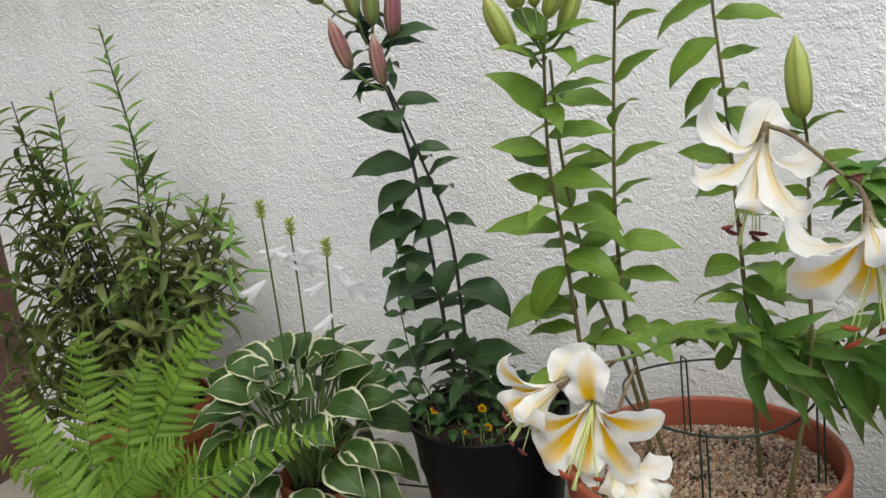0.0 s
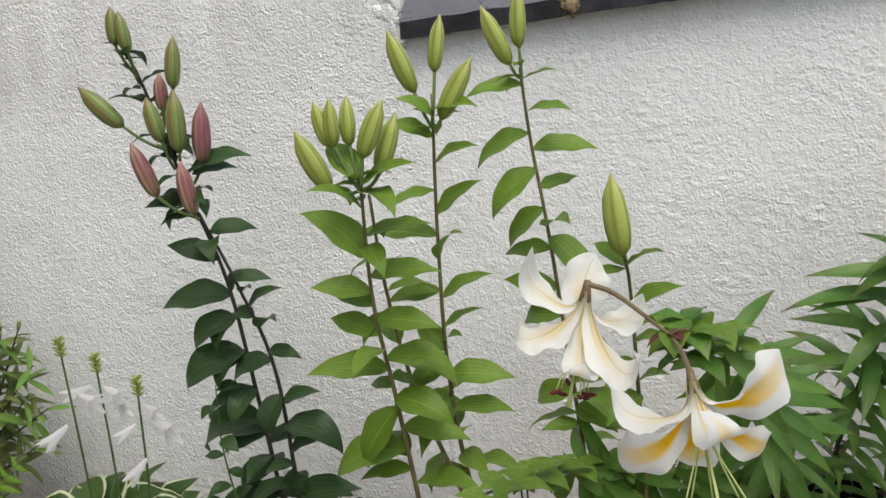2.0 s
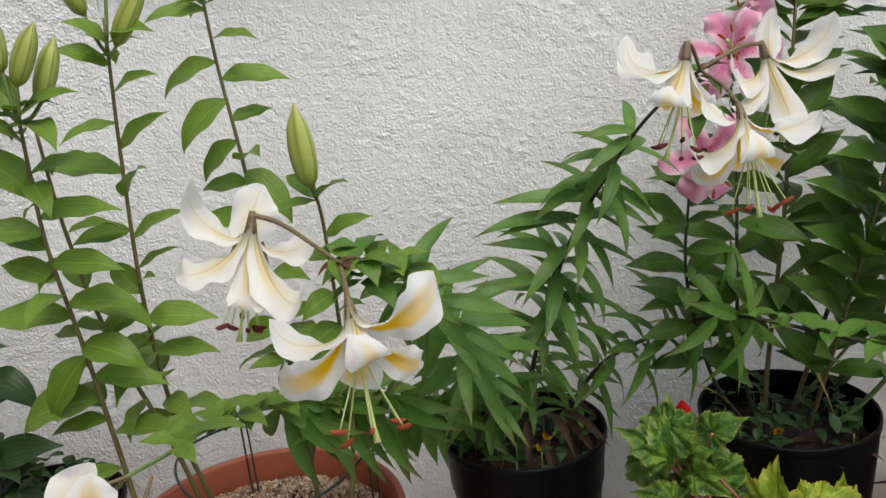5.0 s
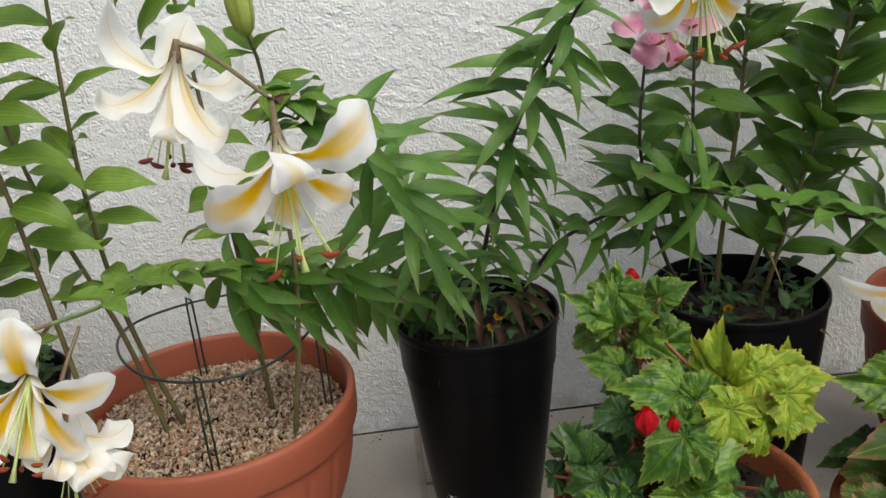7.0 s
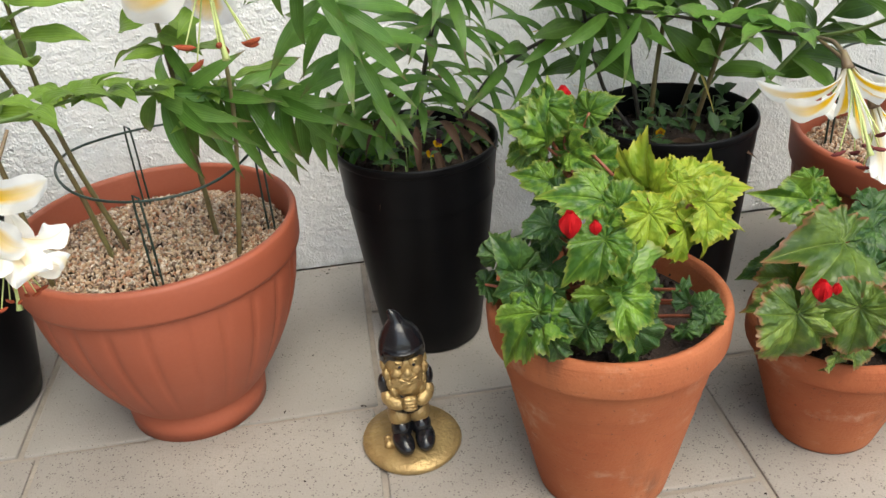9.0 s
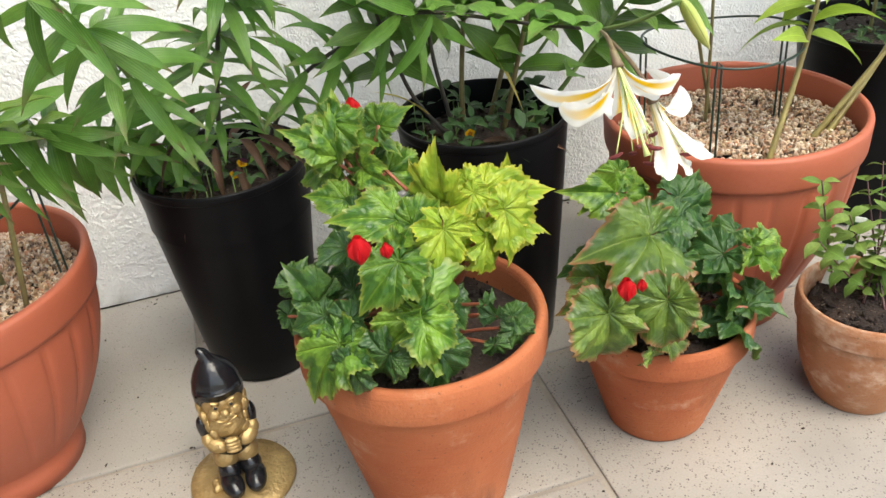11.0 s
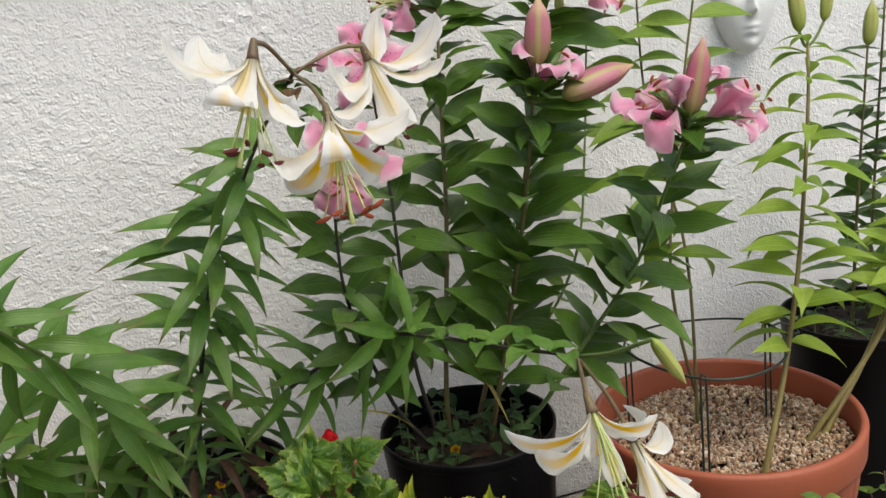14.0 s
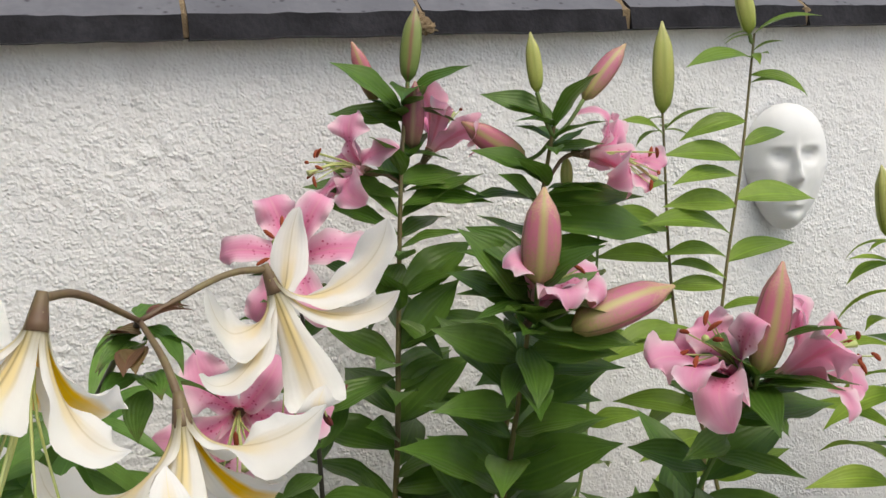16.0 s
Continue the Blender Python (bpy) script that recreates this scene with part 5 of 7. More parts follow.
# buds of the dark lily
for a, b_, mt, fat in (((-0.423, -0.46, 1.273), (-0.494, -0.46, 1.349), BUD_OLIVE, 1.0), ((-0.318, -0.46, 1.325), (-0.302, -0.46, 1.41), BUD_OLIVE, 1.0), ((-0.351, -0.47, 1.239), (-0.366, -0.47, 1.317), BUD_OLIVE, 1.15), ((-0.317, -0.48, 1.219), (-0.308, -0.48, 1.323), BUD_OLIVE, 1.0), ((-0.293, -0.45, 1.194), (-0.278, -0.45, 1.298), BUD_PURPLE, 1.0), ((-0.378, -0.47, 1.147), (-0.410, -0.47, 1.245), BUD_WINE, 0.95), ((-0.305, -0.49, 1.112), (-0.315, -0.49, 1.206), BUD_WINE, 1.0), ((-0.354, -0.44, 1.29), (-0.350, -0.44, 1.355), BUD_WINE, 1.2), ((-0.409, -0.46, 1.408), (-0.405, -0.46, 1.473), BUD_OLIVE, 1.15), ((-0.385, -0.465, 1.393), (-0.39, -0.465, 1.462), BUD_OLIVE, 1.1)):
    k = Vector(a)
    bud(dark, a, b_, mt, fat * 1.18, (-0.325 - max(0, k.z - 1.1) * 0.24, -0.43, max(1.1, k.z - 0.05)))
for i, p in enumerate(((-0.37, -0.43, 1.25), (-0.355, -0.425, 1.19), (-0.335, -0.42, 1.13), (-0.39, -0.44, 1.32), (-0.40, -0.45, 1.385))):
    bracts(dark, p, L_DARK, (4, 4, 4, 5, 5)[i], (0.075, 0.075, 0.08, 0.065, 0.055)[i], i + 1)
bracts(g1, (0.047, -0.668, 1.15), L_MID, 5, 0.05, 6, 0.35)
bracts(g3, (0.135, -0.53, 1.235), L_MID, 4, 0.05, 8, 0.2, 0.03)
bracts(g4, (0.271, -0.499, 1.27), L_MID, 4, 0.06, 10, 0.3, 0.02)
# buds of the green lilies
for a, b_ in (((0.002, -0.665, 1.151), (-0.034, -0.675, 1.238)), ((0.011, -0.665, 1.210), (-0.006, -0.66, 1.275)), ((0.021, -0.675, 1.211), (0.024, -0.68, 1.277)), ((0.040, -0.665, 1.209), (0.043, -0.66, 1.277)), ((0.060, -0.68, 1.191), (0.100, -0.685, 1.266)), ((0.075, -0.655, 1.166), (0.108, -0.65, 1.246))):
    bud(g1, a, b_, BUD_GREEN, 1.2, (0.047, -0.668, 1.145))
for a, b_ in (((0.110, -0.525, 1.269), (0.079, -0.525, 1.366)), ((0.144, -0.525, 1.295), (0.162, -0.52, 1.378)), ((0.147, -0.535, 1.224), (0.205, -0.54, 1.310))):
    bud(g3, a, b_, BUD_GREEN, 1.05, (0.13, -0.528, 1.215))
for a, b_ in (((0.256, -0.5, 1.292), (0.221, -0.5, 1.383)), ((0.272, -0.5, 1.315), (0.279, -0.5, 1.402))):
    bud(g4, a, b_, BUD_GREEN, 1.05, (0.271, -0.498, 1.27))

# flowers of the leaning strap-leaved lily
node = Vector((0.92, -0.701, 1.123))
flower(w3, (0.8685, -0.798, 1.157), (-0.22, -0.3, -0.92), 0.122, WHITE_PETAL, 31, width=0.175, ruffle=0.34, anther=ANTHER_DARK, stalk=[node], tips=[(-0.102, -0.01, 0.012), (-0.060, 0.07, 0.0), (-0.044, -0.072, -0.046), (0.045, -0.03, -0.078), (0.034, 0.04, -0.077), (-0.028, 0.06, -0.066)])
flower(w3, (1.019, -0.663, 1.137), (0.28, -0.05, -0.95), 0.122, WHITE_PETAL, 32, width=0.165, anther=ANTHER_DARK, stalk=[node], tips=[(0.036, 0.05, 0.050), (0.110, 0.02, 0.030), (0.100, -0.02, -0.016), (0.022, -0.05, -0.104), (-0.056, 0.0, -0.036), (-0.069, -0.035, -0.072)])
flower(w3, (0.942, -0.775, 1.077), (0.05, -0.45, -0.88), 0.126, WHITE_PETAL, 33, width=0.18, ruffle=0.34, stalk=[node], tips=[(-0.066, -0.01, -0.070), (-0.094, -0.03, -0.036), (0.010, 0.06, -0.085), (0.076, 0.02, -0.074), (0.094, -0.01, -0.008), (-0.010, -0.100, -0.030)])
for i in range(7):
    part("bract", L_WINE[i % 3], w3, facing(node + Vector((0.006 * math.cos(i * 2), 0.006 * math.sin(i * 2.4), -0.01 * (i % 3))), (math.cos(i * 2.2), math.sin(i * 2.2), 0.4), (0, 0, 1), 0.034), "wine-tinted bract")
for i in range(4):
    part("bract", L_WINE[i % 3], w1, facing(fork, (math.cos(i * 1.7), math.sin(i * 1.7), 0.3), (0, 0, 1), 0.032), "wine-tinted bract")
bracts(w3, node + Vector((0.0, 0.01, -0.03)), L_CURL2, 14, 0.05, 4, 0.1, 0.03)
bracts(w1, fork + Vector((0.02, 0.05, -0.02)), L_CURL2, 12, 0.055, 5, 0.2, 0.03)
# low flowers of the sprawling lily
low = Vector((1.247, -0.737, 0.6936))
flower(w4, (1.157, -0.958, 0.737), (-0.02, -0.7, -0.7), 0.115, WHITE_PETAL, 41, anther=ANTHER_DARK, stalk=[low], width=0.125, tips=[(-0.104, 0.017, -0.024), (-0.082, -0.02, -0.042), (0.006, -0.055, -0.076), (0.086, 0.0, -0.034), (0.100, 0.03, -0.050), (0.020, 0.05, -0.090)])
flower(w4, (1.2165, -0.933, 0.675), (0.24, -0.25, -0.94), 0.12, WHITE_PETAL, 42, anther=ANTHER_DARK, stalk=[low], width=0.105, stamen=0.75, tips=[(-0.011, -0.05, -0.094), (0.040, -0.03, -0.100), (0.086, 0.0, -0.088), (0.056, 0.02, -0.020), (0.020, 0.02, -0.110), (0.060, -0.055, -0.072)])
bud(w4, (1.266, -0.912, 0.774), (1.310, -0.910, 0.705), BUD_YELLOW, 0.78, low)

# ---- pink lilies in the third black pot ----
PK = "pink lilies"
pk1 = lily([(1.10, -0.41, 0.44), (1.042, -0.40, 0.54), (0.985, -0.44, 0.748), (0.98, -0.485, 0.94)], STEM_DARK, L_PINK, "dark-stemmed lily with an open pink flower", 15, 0.11, 0.25, 0.97, 0.35, 0.0042, seed=12, group=PK, tilt=0.6, rows=[(0.704, -0.087, -0.02), (0.713, 0.059, -0.032), (0.736, 0.079, -0.017), (0.759, -0.101, 0.025), (0.803, -0.082, 0.05), (0.844, -0.083, 0.066), (0.854, 0.06, 0.013), (0.883, 0.031, 0.009)])
pk2 = lily([(1.12, -0.40, 0.44), (1.091, -0.4, 0.62), (1.088, -0.4, 0.911), (1.078, -0.40, 1.08)], STEM_DARK, L_PINK, "slim lily with a pink flower behind white blooms", 15, 0.11, 0.25, 0.97, 0.35, 0.0042, seed=13, group=PK, tilt=0.6, rows=[(0.691, -0.036, 0.03), (0.722, 0.057, 0.01), (0.752, -0.108, 0.034), (0.802, -0.04, 0.048), (0.822, 0.078, -0.014), (0.851, -0.054, 0.001), (0.881, 0.047, 0.062)])
pk3 = lily([(1.14, -0.40, 0.44), (1.145, -0.40, 0.55), (1.186, -0.37, 0.82), (1.206, -0.34, 0.982), (1.23, -0.31, 1.19), (1.253, -0.28, 1.297)], STEM_RED, L_PINK, "tall lily topped with pink flowers and buds", 30, 0.125, 0.2, 0.93, 0.55, seed=14, group=PK, tilt=0.6, rows=[(0.678, 0.091, -0.069), (0.699, -0.033, -0.021), (0.759, -0.031, 0.069), (0.799, 0.093, 0.004), (0.819, 0.06, 0.04), (0.866, -0.051, 0.039), (0.884, 0.104, 0.073), (0.921, 0.082, 0.035), (0.951, -0.046, 0.02), (0.97, 0.092, 0.077), (1.006, 0.046, -0.05), (1.033, 0.102, 0.033), (1.034, -0.034, -0.061), (1.076, -0.044, -0.039), (1.093, 0.066, 0.023), (1.108, -0.099, 0.05), (1.131, 0.118, 0.048), (1.156, -0.118, 0.02), (1.174, 0.096, 0.003), (1.198, 0.054, 0.035), (1.251, -0.091, 0.011), (1.254, -0.091, 0.07), (1.278, 0.074, 0.036), (1.286, -0.037, -0.013)])
pk4 = lily([(1.20, -0.45, 0.44), (1.216, -0.46, 0.52), (1.273, -0.485, 0.789), (1.297, -0.51, 0.966), (1.294, -0.56, 1.09)], STEM_RED, L_PINK, "leafy lily with fat blush-pink buds", 40, 0.13, 0.17, 0.95, 0.65, seed=15, group=PK, tilt=0.6, rows=[(0.566, -0.087, 0.027), (0.649, 0.127, -0.051), (0.658, -0.106, 0.084), (0.709, 0.067, 0.005), (0.738, 0.136, -0.008), (0.743, -0.083, 0.031), (0.767, -0.115, 0.069), (0.786, -0.036, 0.063), (0.803, 0.133, -0.039), (0.834, 0.1, 0), (0.852, -0.078, 0.041), (0.87, 0.119, 0.036), (0.946, 0.099, -0.017), (0.958, -0.051, 0.066), (0.981, 0.107, -0.005), (0.988, -0.049, -0.022), (1.007, -0.025, -0.04), (1.013, 0.057, -0.044), (1.025, 0.102, -0.015), (1.026, -0.054, 0.021), (1.04, 0.077, 0.059), (1.056, -0.072, 0.087), (1.068, 0.062, 0.055), (1.082, -0.038, -0.009), (1.096, -0.052, 0.044)])
pk5 = lily([(1.24, -0.46, 0.44), (1.30, -0.47, 0.50), (1.344, -0.48, 0.56), (1.451, -0.533, 0.728), (1.49, -0.587, 0.874), (1.505, -0.64, 0.985)], STEM_GREEN, L_PINK, "leaning lily with two wide pink flowers", 30, 0.13, 0.2, 0.95, 0.5, seed=16, group=PK, tilt=0.6, rows=[(0.578, 0.14, -0.048), (0.623, 0.084, -0.007), (0.679, -0.043, 0.034), (0.698, -0.032, 0.071), (0.705, -0.091, 0.113), (0.713, 0.05, 0.004), (0.752, -0.035, 0.101), (0.927, 0.123, -0.003), (0.93, -0.057, 0.033), (0.951, 0.034, 0.026), (0.96, -0.118, 0.044), (0.974, -0.087, 0.06), (0.988, -0.055, -0.02), (1.002, 0.059, 0.005), (1.008, 0.044, 0.032)])
pk6 = lily([(1.20, -0.38, 0.44), (1.36, -0.36, 0.60), (1.44, -0.35, 0.73), (1.479, -0.325, 0.904), (1.509, -0.3, 1.094)], STEM_GREEN, L_MID, "thin green lily stem at the wall", 16, 0.09, 0.3, 0.97, 0.2, 0.0035, seed=17, group=PK, tilt=0.6)
pk7 = lily([(1.19, -0.40, 0.44), (1.30, -0.38, 0.75), (1.37, -0.36, 1.0), (1.403, -0.35, 1.152), (1.428, -0.35, 1.265)], STEM_RED, L_PINK, "tall lily with a side-facing pink flower", 18, 0.115, 0.35, 0.9, 0.45, seed=18, group=PK, tilt=0.6, rows=[(1.089, -0.049, -0.009), (1.096, 0.063, 0.025), (1.108, 0.022, 0.027), (1.115, 0.178, -0.031), (1.133, -0.064, 0.048), (1.139, 0.14, -0.002), (1.169, -0.1, 0.042), (1.203, 0.062, 0.007), (1.231, 0.035, 0.066), (1.243, -0.086, 0.035)])
pf = dict(width=0.205, ruffle=0.6, vary=0.4)
flower(pk1, (0.998, -0.485, 0.975), (-0.1, -0.9, -0.1), 0.105, PINK_PETAL, 51, 1.75, stalk=[(0.978, -0.484, 0.93)], **pf)
flower(pk2, (1.083, -0.39, 1.10), (-0.25, -0.75, 0.45), 0.105, PINK_PETAL, 52, 1.7, stalk=[(1.078, -0.40, 1.075), (1.082, -0.385, 1.09)], **pf)
flower(pk3, (1.19, -0.31, 1.19), (-0.85, -0.25, 0.3), 0.096, PINK_PETAL, 53, 1.75, stalk=[(1.232, -0.308, 1.17)], tips=[(-0.012, 0.01, 0.078), (0.026, -0.055, 0.030), (-0.080, -0.015, -0.062), (-0.034, -0.07, -0.030), (-0.050, 0.03, -0.038), (-0.012, 0.065, 0.03)], face=(-0.4, -0.7, 0.6), **pf)
flower(pk3, (1.275, -0.27, 1.20), (0.45, 0.1, 0.6), 0.095, PINK_PETAL, 54, 1.1, stalk=[(1.235, -0.30, 1.18), (1.255, -0.285, 1.185)], **pf)
flower(pk7, (1.452, -0.36, 1.198), (0.85, -0.45, -0.08), 0.106, PINK_PETAL, 55, 1.5, stalk=[(1.41, -0.35, 1.165)], tips=[(0.020, -0.01, 0.070), (0.104, -0.03, -0.026), (0.066, -0.05, -0.056), (0.030, -0.07, -0.030), (0.064, 0.03, 0.042), (0.050, 0.05, -0.010)], face=(0.1, -0.75, 0.65), **pf)
flower(pk4, (1.295, -0.54, 1.04), (0.2, -0.1, 0.5), 0.10, PINK_PETAL, 56, 1.2, stalk=[(1.295, -0.55, 1.03), (1.30, -0.545, 1.04)], **pf)
flower(pk5, (1.488, -0.64, 0.975), (-0.62, -0.1, 0.72), 0.112, PINK_PETAL, 57, 1.65, stalk=[(1.50, -0.62, 0.94)], tips=[(-0.118, -0.01, 0.034), (-0.100, -0.06, 0.024), (-0.070, -0.075, -0.008), (-0.030, 0.03, 0.066), (0.005, -0.03, 0.080), (-0.060, 0.06, 0.030)], face=(-0.2, -0.7, 0.7), **pf)
flower(pk5, (1.522, -0.64, 0.972), (0.8, -0.25, 0.45), 0.112, PINK_PETAL, 58, 1.55, stalk=[(1.50, -0.62, 0.94)], tips=[(0.028, 0.01, 0.090), (0.048, 0.05, 0.080), (0.098, 0.01, 0.040), (0.088, -0.04, -0.024), (0.030, -0.08, -0.024), (0.020, -0.075, 0.045)], face=(0.1, -0.75, 0.65), **pf)
for pl, a, b_, mt, fat in ((pk3, (1.253, -0.28, 1.298), (1.268, -0.28, 1.390), BUD_OLIVE, 1.1), (pk3, (1.251, -0.29, 1.215), (1.257, -0.30, 1.298), BUD_PURPLE, 1.3), (pk7, (1.392, -0.32, 1.190), (1.312, -0.31, 1.245), BUD_PINK, 1.25), (pk3, (1.213, -0.27, 1.275), (1.186, -0.27, 1.350), BUD_PINK, 1.0), (pk7, (1.399, -0.35, 1.277), (1.392, -0.35, 1.350), BUD_YELLOW, 0.95), (pk7, (1.463, -0.35, 1.265), (1.525, -0.35, 1.333), BUD_BLUSH, 1.0), (pk6, (1.446, -0.33, 1.148), (1.447, -0.33, 1.196), BUD_YELLOW, 1.2), (pk4, (1.293, -0.57, 1.085), (1.303, -0.57, 1.182), BUD_BLUSH, 1.35), (pk4, (1.330, -0.57, 1.034), (1.448, -0.575, 1.067), BUD_BLUSH, 1.1), (pk5, (1.488, -0.66, 0.99), (1.515, -0.66, 1.1), BUD_PINK, 1.1)):
    stem_at = {pk3: (1.245, -0.29, 1.25), pk7: (1.42, -0.35, 1.22), pk6: (1.49, -0.315, 1.10), pk4: (1.295, -0.555, 1.05), pk5: (1.5, -0.63, 0.95)}[pl]
    bud(pl, a, b_, mt, fat, stem_at)
for i, (pl, p, ln, n) in enumerate(((pk3, (1.245, -0.29, 1.25), 0.07, 8), (pk3, (1.235, -0.30, 1.18), 0.10, 5), (pk7, (1.42, -0.35, 1.22), 0.07, 9), (pk7, (1.41, -0.35, 1.15), 0.10, 5), (pk4, (1.295, -0.556, 1.05), 0.085, 9), (pk5, (1.5, -0.63, 0.955), 0.09, 9), (pk1, (0.98, -0.484, 0.93), 0.07, 5), (pk2, (1.079, -0.40, 1.07), 0.07, 5))):
    bracts(pl, p, L_PINK, n, ln, i, 0.35)
for i, (p, d) in enumerate((((1.08, -0.40, 0.47), (-0.55, -0.3, 0.6)), ((1.17, -0.45, 0.62), (0.4, -0.3, -0.55)), ((0.93, -0.32, 0.62), (0.7, 0.0, 0.02)))):
    part("withered_leaf", L_YEL[i % 2], pk1, facing(p, d, (0, 0, 1), 0.16), "withered yellow leaf")

DRY = leafy("dry_brown_leaf", (0.05, 0.026, 0.015), (0.11, 0.052, 0.03), 0.7, 0.2)
L_DRY = [blade("withered_leaf", DRY, 0.07, 0.4, d, fold=0.3, seed=i, twist=1.2) for i, d in enumerate((0.9, 1.4, 0.5))]
rnd = random.Random(77)
for i in range(16):
    a = rnd.random() * 6.283
    p = Vector((0.70 + 0.09 * math.cos(a), -0.31 + 0.08 * math.sin(a), 0.415 + rnd.uniform(0, 0.1)))
    part("withered_leaf", rnd.choice(L_DRY), w3, facing(p, (math.cos(a), math.sin(a) - 0.3, rnd.uniform(-0.9, 0.4)), (0, 0, 1), rnd.uniform(0.07, 0.12)), "dry brown leaf")
for x, y, ang in ((1.13, -0.51, 0.3), (1.20, -0.53, -0.4), (1.24, -0.48, 1.1), (1.10, -0.46, 2.2)):
    part("withered_leaf", L_DRY[0], pk4, facing((x, y, 0.45), (math.cos(ang), math.sin(ang), 0.1), (0, 0, 1), 0.09), "dry brown leaf")

# ---- lilies in the second gravel pot ----
GR = "lilies in the second gravel pot"
G_SPRING = leafy("lily_leaf_spring", (0.136, 0.23, 0.0255), (0.212, 0.315, 0.0467), 0.42)
LT = variants("leaf", G_SPRING, 0.16, 0.45, (0.5, 0.8, 1.1, 1.4), nu=11)
t1 = lily([(1.62, -0.44, 0.365), (1.616, -0.45, 0.405), (1.630, -0.41, 0.70), (1.61, -0.33, 0.958), (1.642, -0.25, 1.241)], STEM_RED, LT, "slender lily with curled leaves and one yellow bud", 12, 0.11, 0.3, 0.66, 0.1, 0.0036, seed=20, group=GR, flatten=0.6, tilt=0.8, rows=[(0.929, 0.039, 0.007), (0.944, -0.137, -0.034), (0.989, -0.095, -0.004), (1.03, 0.065, -0.021), (1.035, -0.112, 0.013), (1.077, -0.138, 0.026), (1.143, -0.063, -0.005), (1.21, -0.079, 0.023), (1.214, 0.046, 0.032)])
t2 = lily([(1.645, -0.42, 0.365), (1.635, -0.43, 0.386), (1.600, -0.404, 0.66), (1.673, -0.352, 0.99), (1.719, -0.326, 1.159), (1.76, -0.3, 1.346)], STEM_RED, LT, "slender tall lily with arching paired leaves", 10, 0.11, 0.3, 0.6, 0.15, 0.0036, seed=21, group=GR, flatten=0.6, tilt=0.8, rows=[(0.969, 0.066, 0.008), (0.999, -0.085, 0.002), (1.033, 0.134, 0.011), (1.038, -0.109, 0.014), (1.069, -0.153, 0.028), (1.11, -0.12, 0.006), (1.118, 0.142, -0.012), (1.148, -0.121, -0.002), (1.172, -0.124, 0.012), (1.191, 0.088, 0.014), (1.225, -0.099, -0.024), (1.277, 0.037, -0.001), (1.288, 0.064, -0.034), (1.312, -0.122, -0.011), (1.346, 0.043, 0.015)])
t3 = lily([(1.60, -0.665, 0.36), (1.615, -0.66, 0.40), (1.682, -0.62, 0.533), (1.744, -0.58, 0.713), (1.794, -0.54, 0.944), (1.827, -0.5, 1.06)], STEM_TAN, L_LIME, "yellow-green lily with a tan stem and two buds", 40, 0.125, 0.3, 0.98, 0.25, 0.0055, seed=22, group=GR, tilt=0.6)
t4 = lily([(1.74, -0.60, 0.36), (1.894, -0.6, 0.534), (1.935, -0.6, 0.641), (1.97, -0.59, 0.80)], STEM_TAN, L_LIME, "yellow-green lily leaning outward", 26, 0.11, 0.5, 0.98, 0.3, 0.0058, seed=23, group=GR, tilt=0.6)
t5 = lily([(1.765, -0.605, 0.36), (1.898, -0.575, 0.50), (2.0, -0.55, 0.66), (2.03, -0.53, 0.84)], STEM_TAN, L_LIME, "yellow-green lily leaning over a black pot", 26, 0.11, 0.5, 0.98, 0.3, 0.0058, seed=24, group=GR, tilt=0.6)
bud(t1, (1.642, -0.25, 1.241), (1.642, -0.25, 1.370), BUD_YELLOW, 0.85)
bud(t2, (1.752, -0.30, 1.346), (1.730, -0.30, 1.43), BUD_YELLOW, 1.0, (1.757, -0.301, 1.335))
bud(t3, (1.810, -0.50, 1.077), (1.794, -0.50, 1.168), BUD_YELLOW, 1.0, (1.825, -0.502, 1.05))
bud(t3, (1.860, -0.50, 1.090), (1.871, -0.50, 1.165), BUD_YELLOW, 0.95, (1.825, -0.502, 1.05))
bracts(t1, (1.642, -0.25, 1.235), LT, 4, 0.05, 1)
bracts(t2, (1.757, -0.30, 1.33), LT, 5, 0.05, 2)
bracts(t3, (1.825, -0.502, 1.05), L_LIME, 6, 0.07, 3)
# dark lilies in the pot behind
for i, (x, y, h) in enumerate(((2.10, -0.31, 1.02), (2.16, -0.29, 1.12), (2.20, -0.34, 0.95))):
    pl = lily([(x, y, 0.41), (x + 0.01, y, 0.7), (x + 0.02, y - 0.01, h)], STEM_RED, L_PINK, "dark green lily in a black pot at the wall", 26, 0.11, 0.1, 0.98, 0.3, 0.0042, seed=30 + i, group="lilies behind the gravel")
    bud(pl, (x + 0.02, y - 0.01, h), (x + 0.025, y - 0.015, h + 0.09), BUD_YELLOW, 1.1)
flower(pl, (2.22, -0.36, 0.97), (0.2, -0.85, 0.2), 0.1, WHITE_PETAL, 61, 1.7, stalk=[(2.22, -0.35, 0.945), (2.222, -0.352, 0.96)])


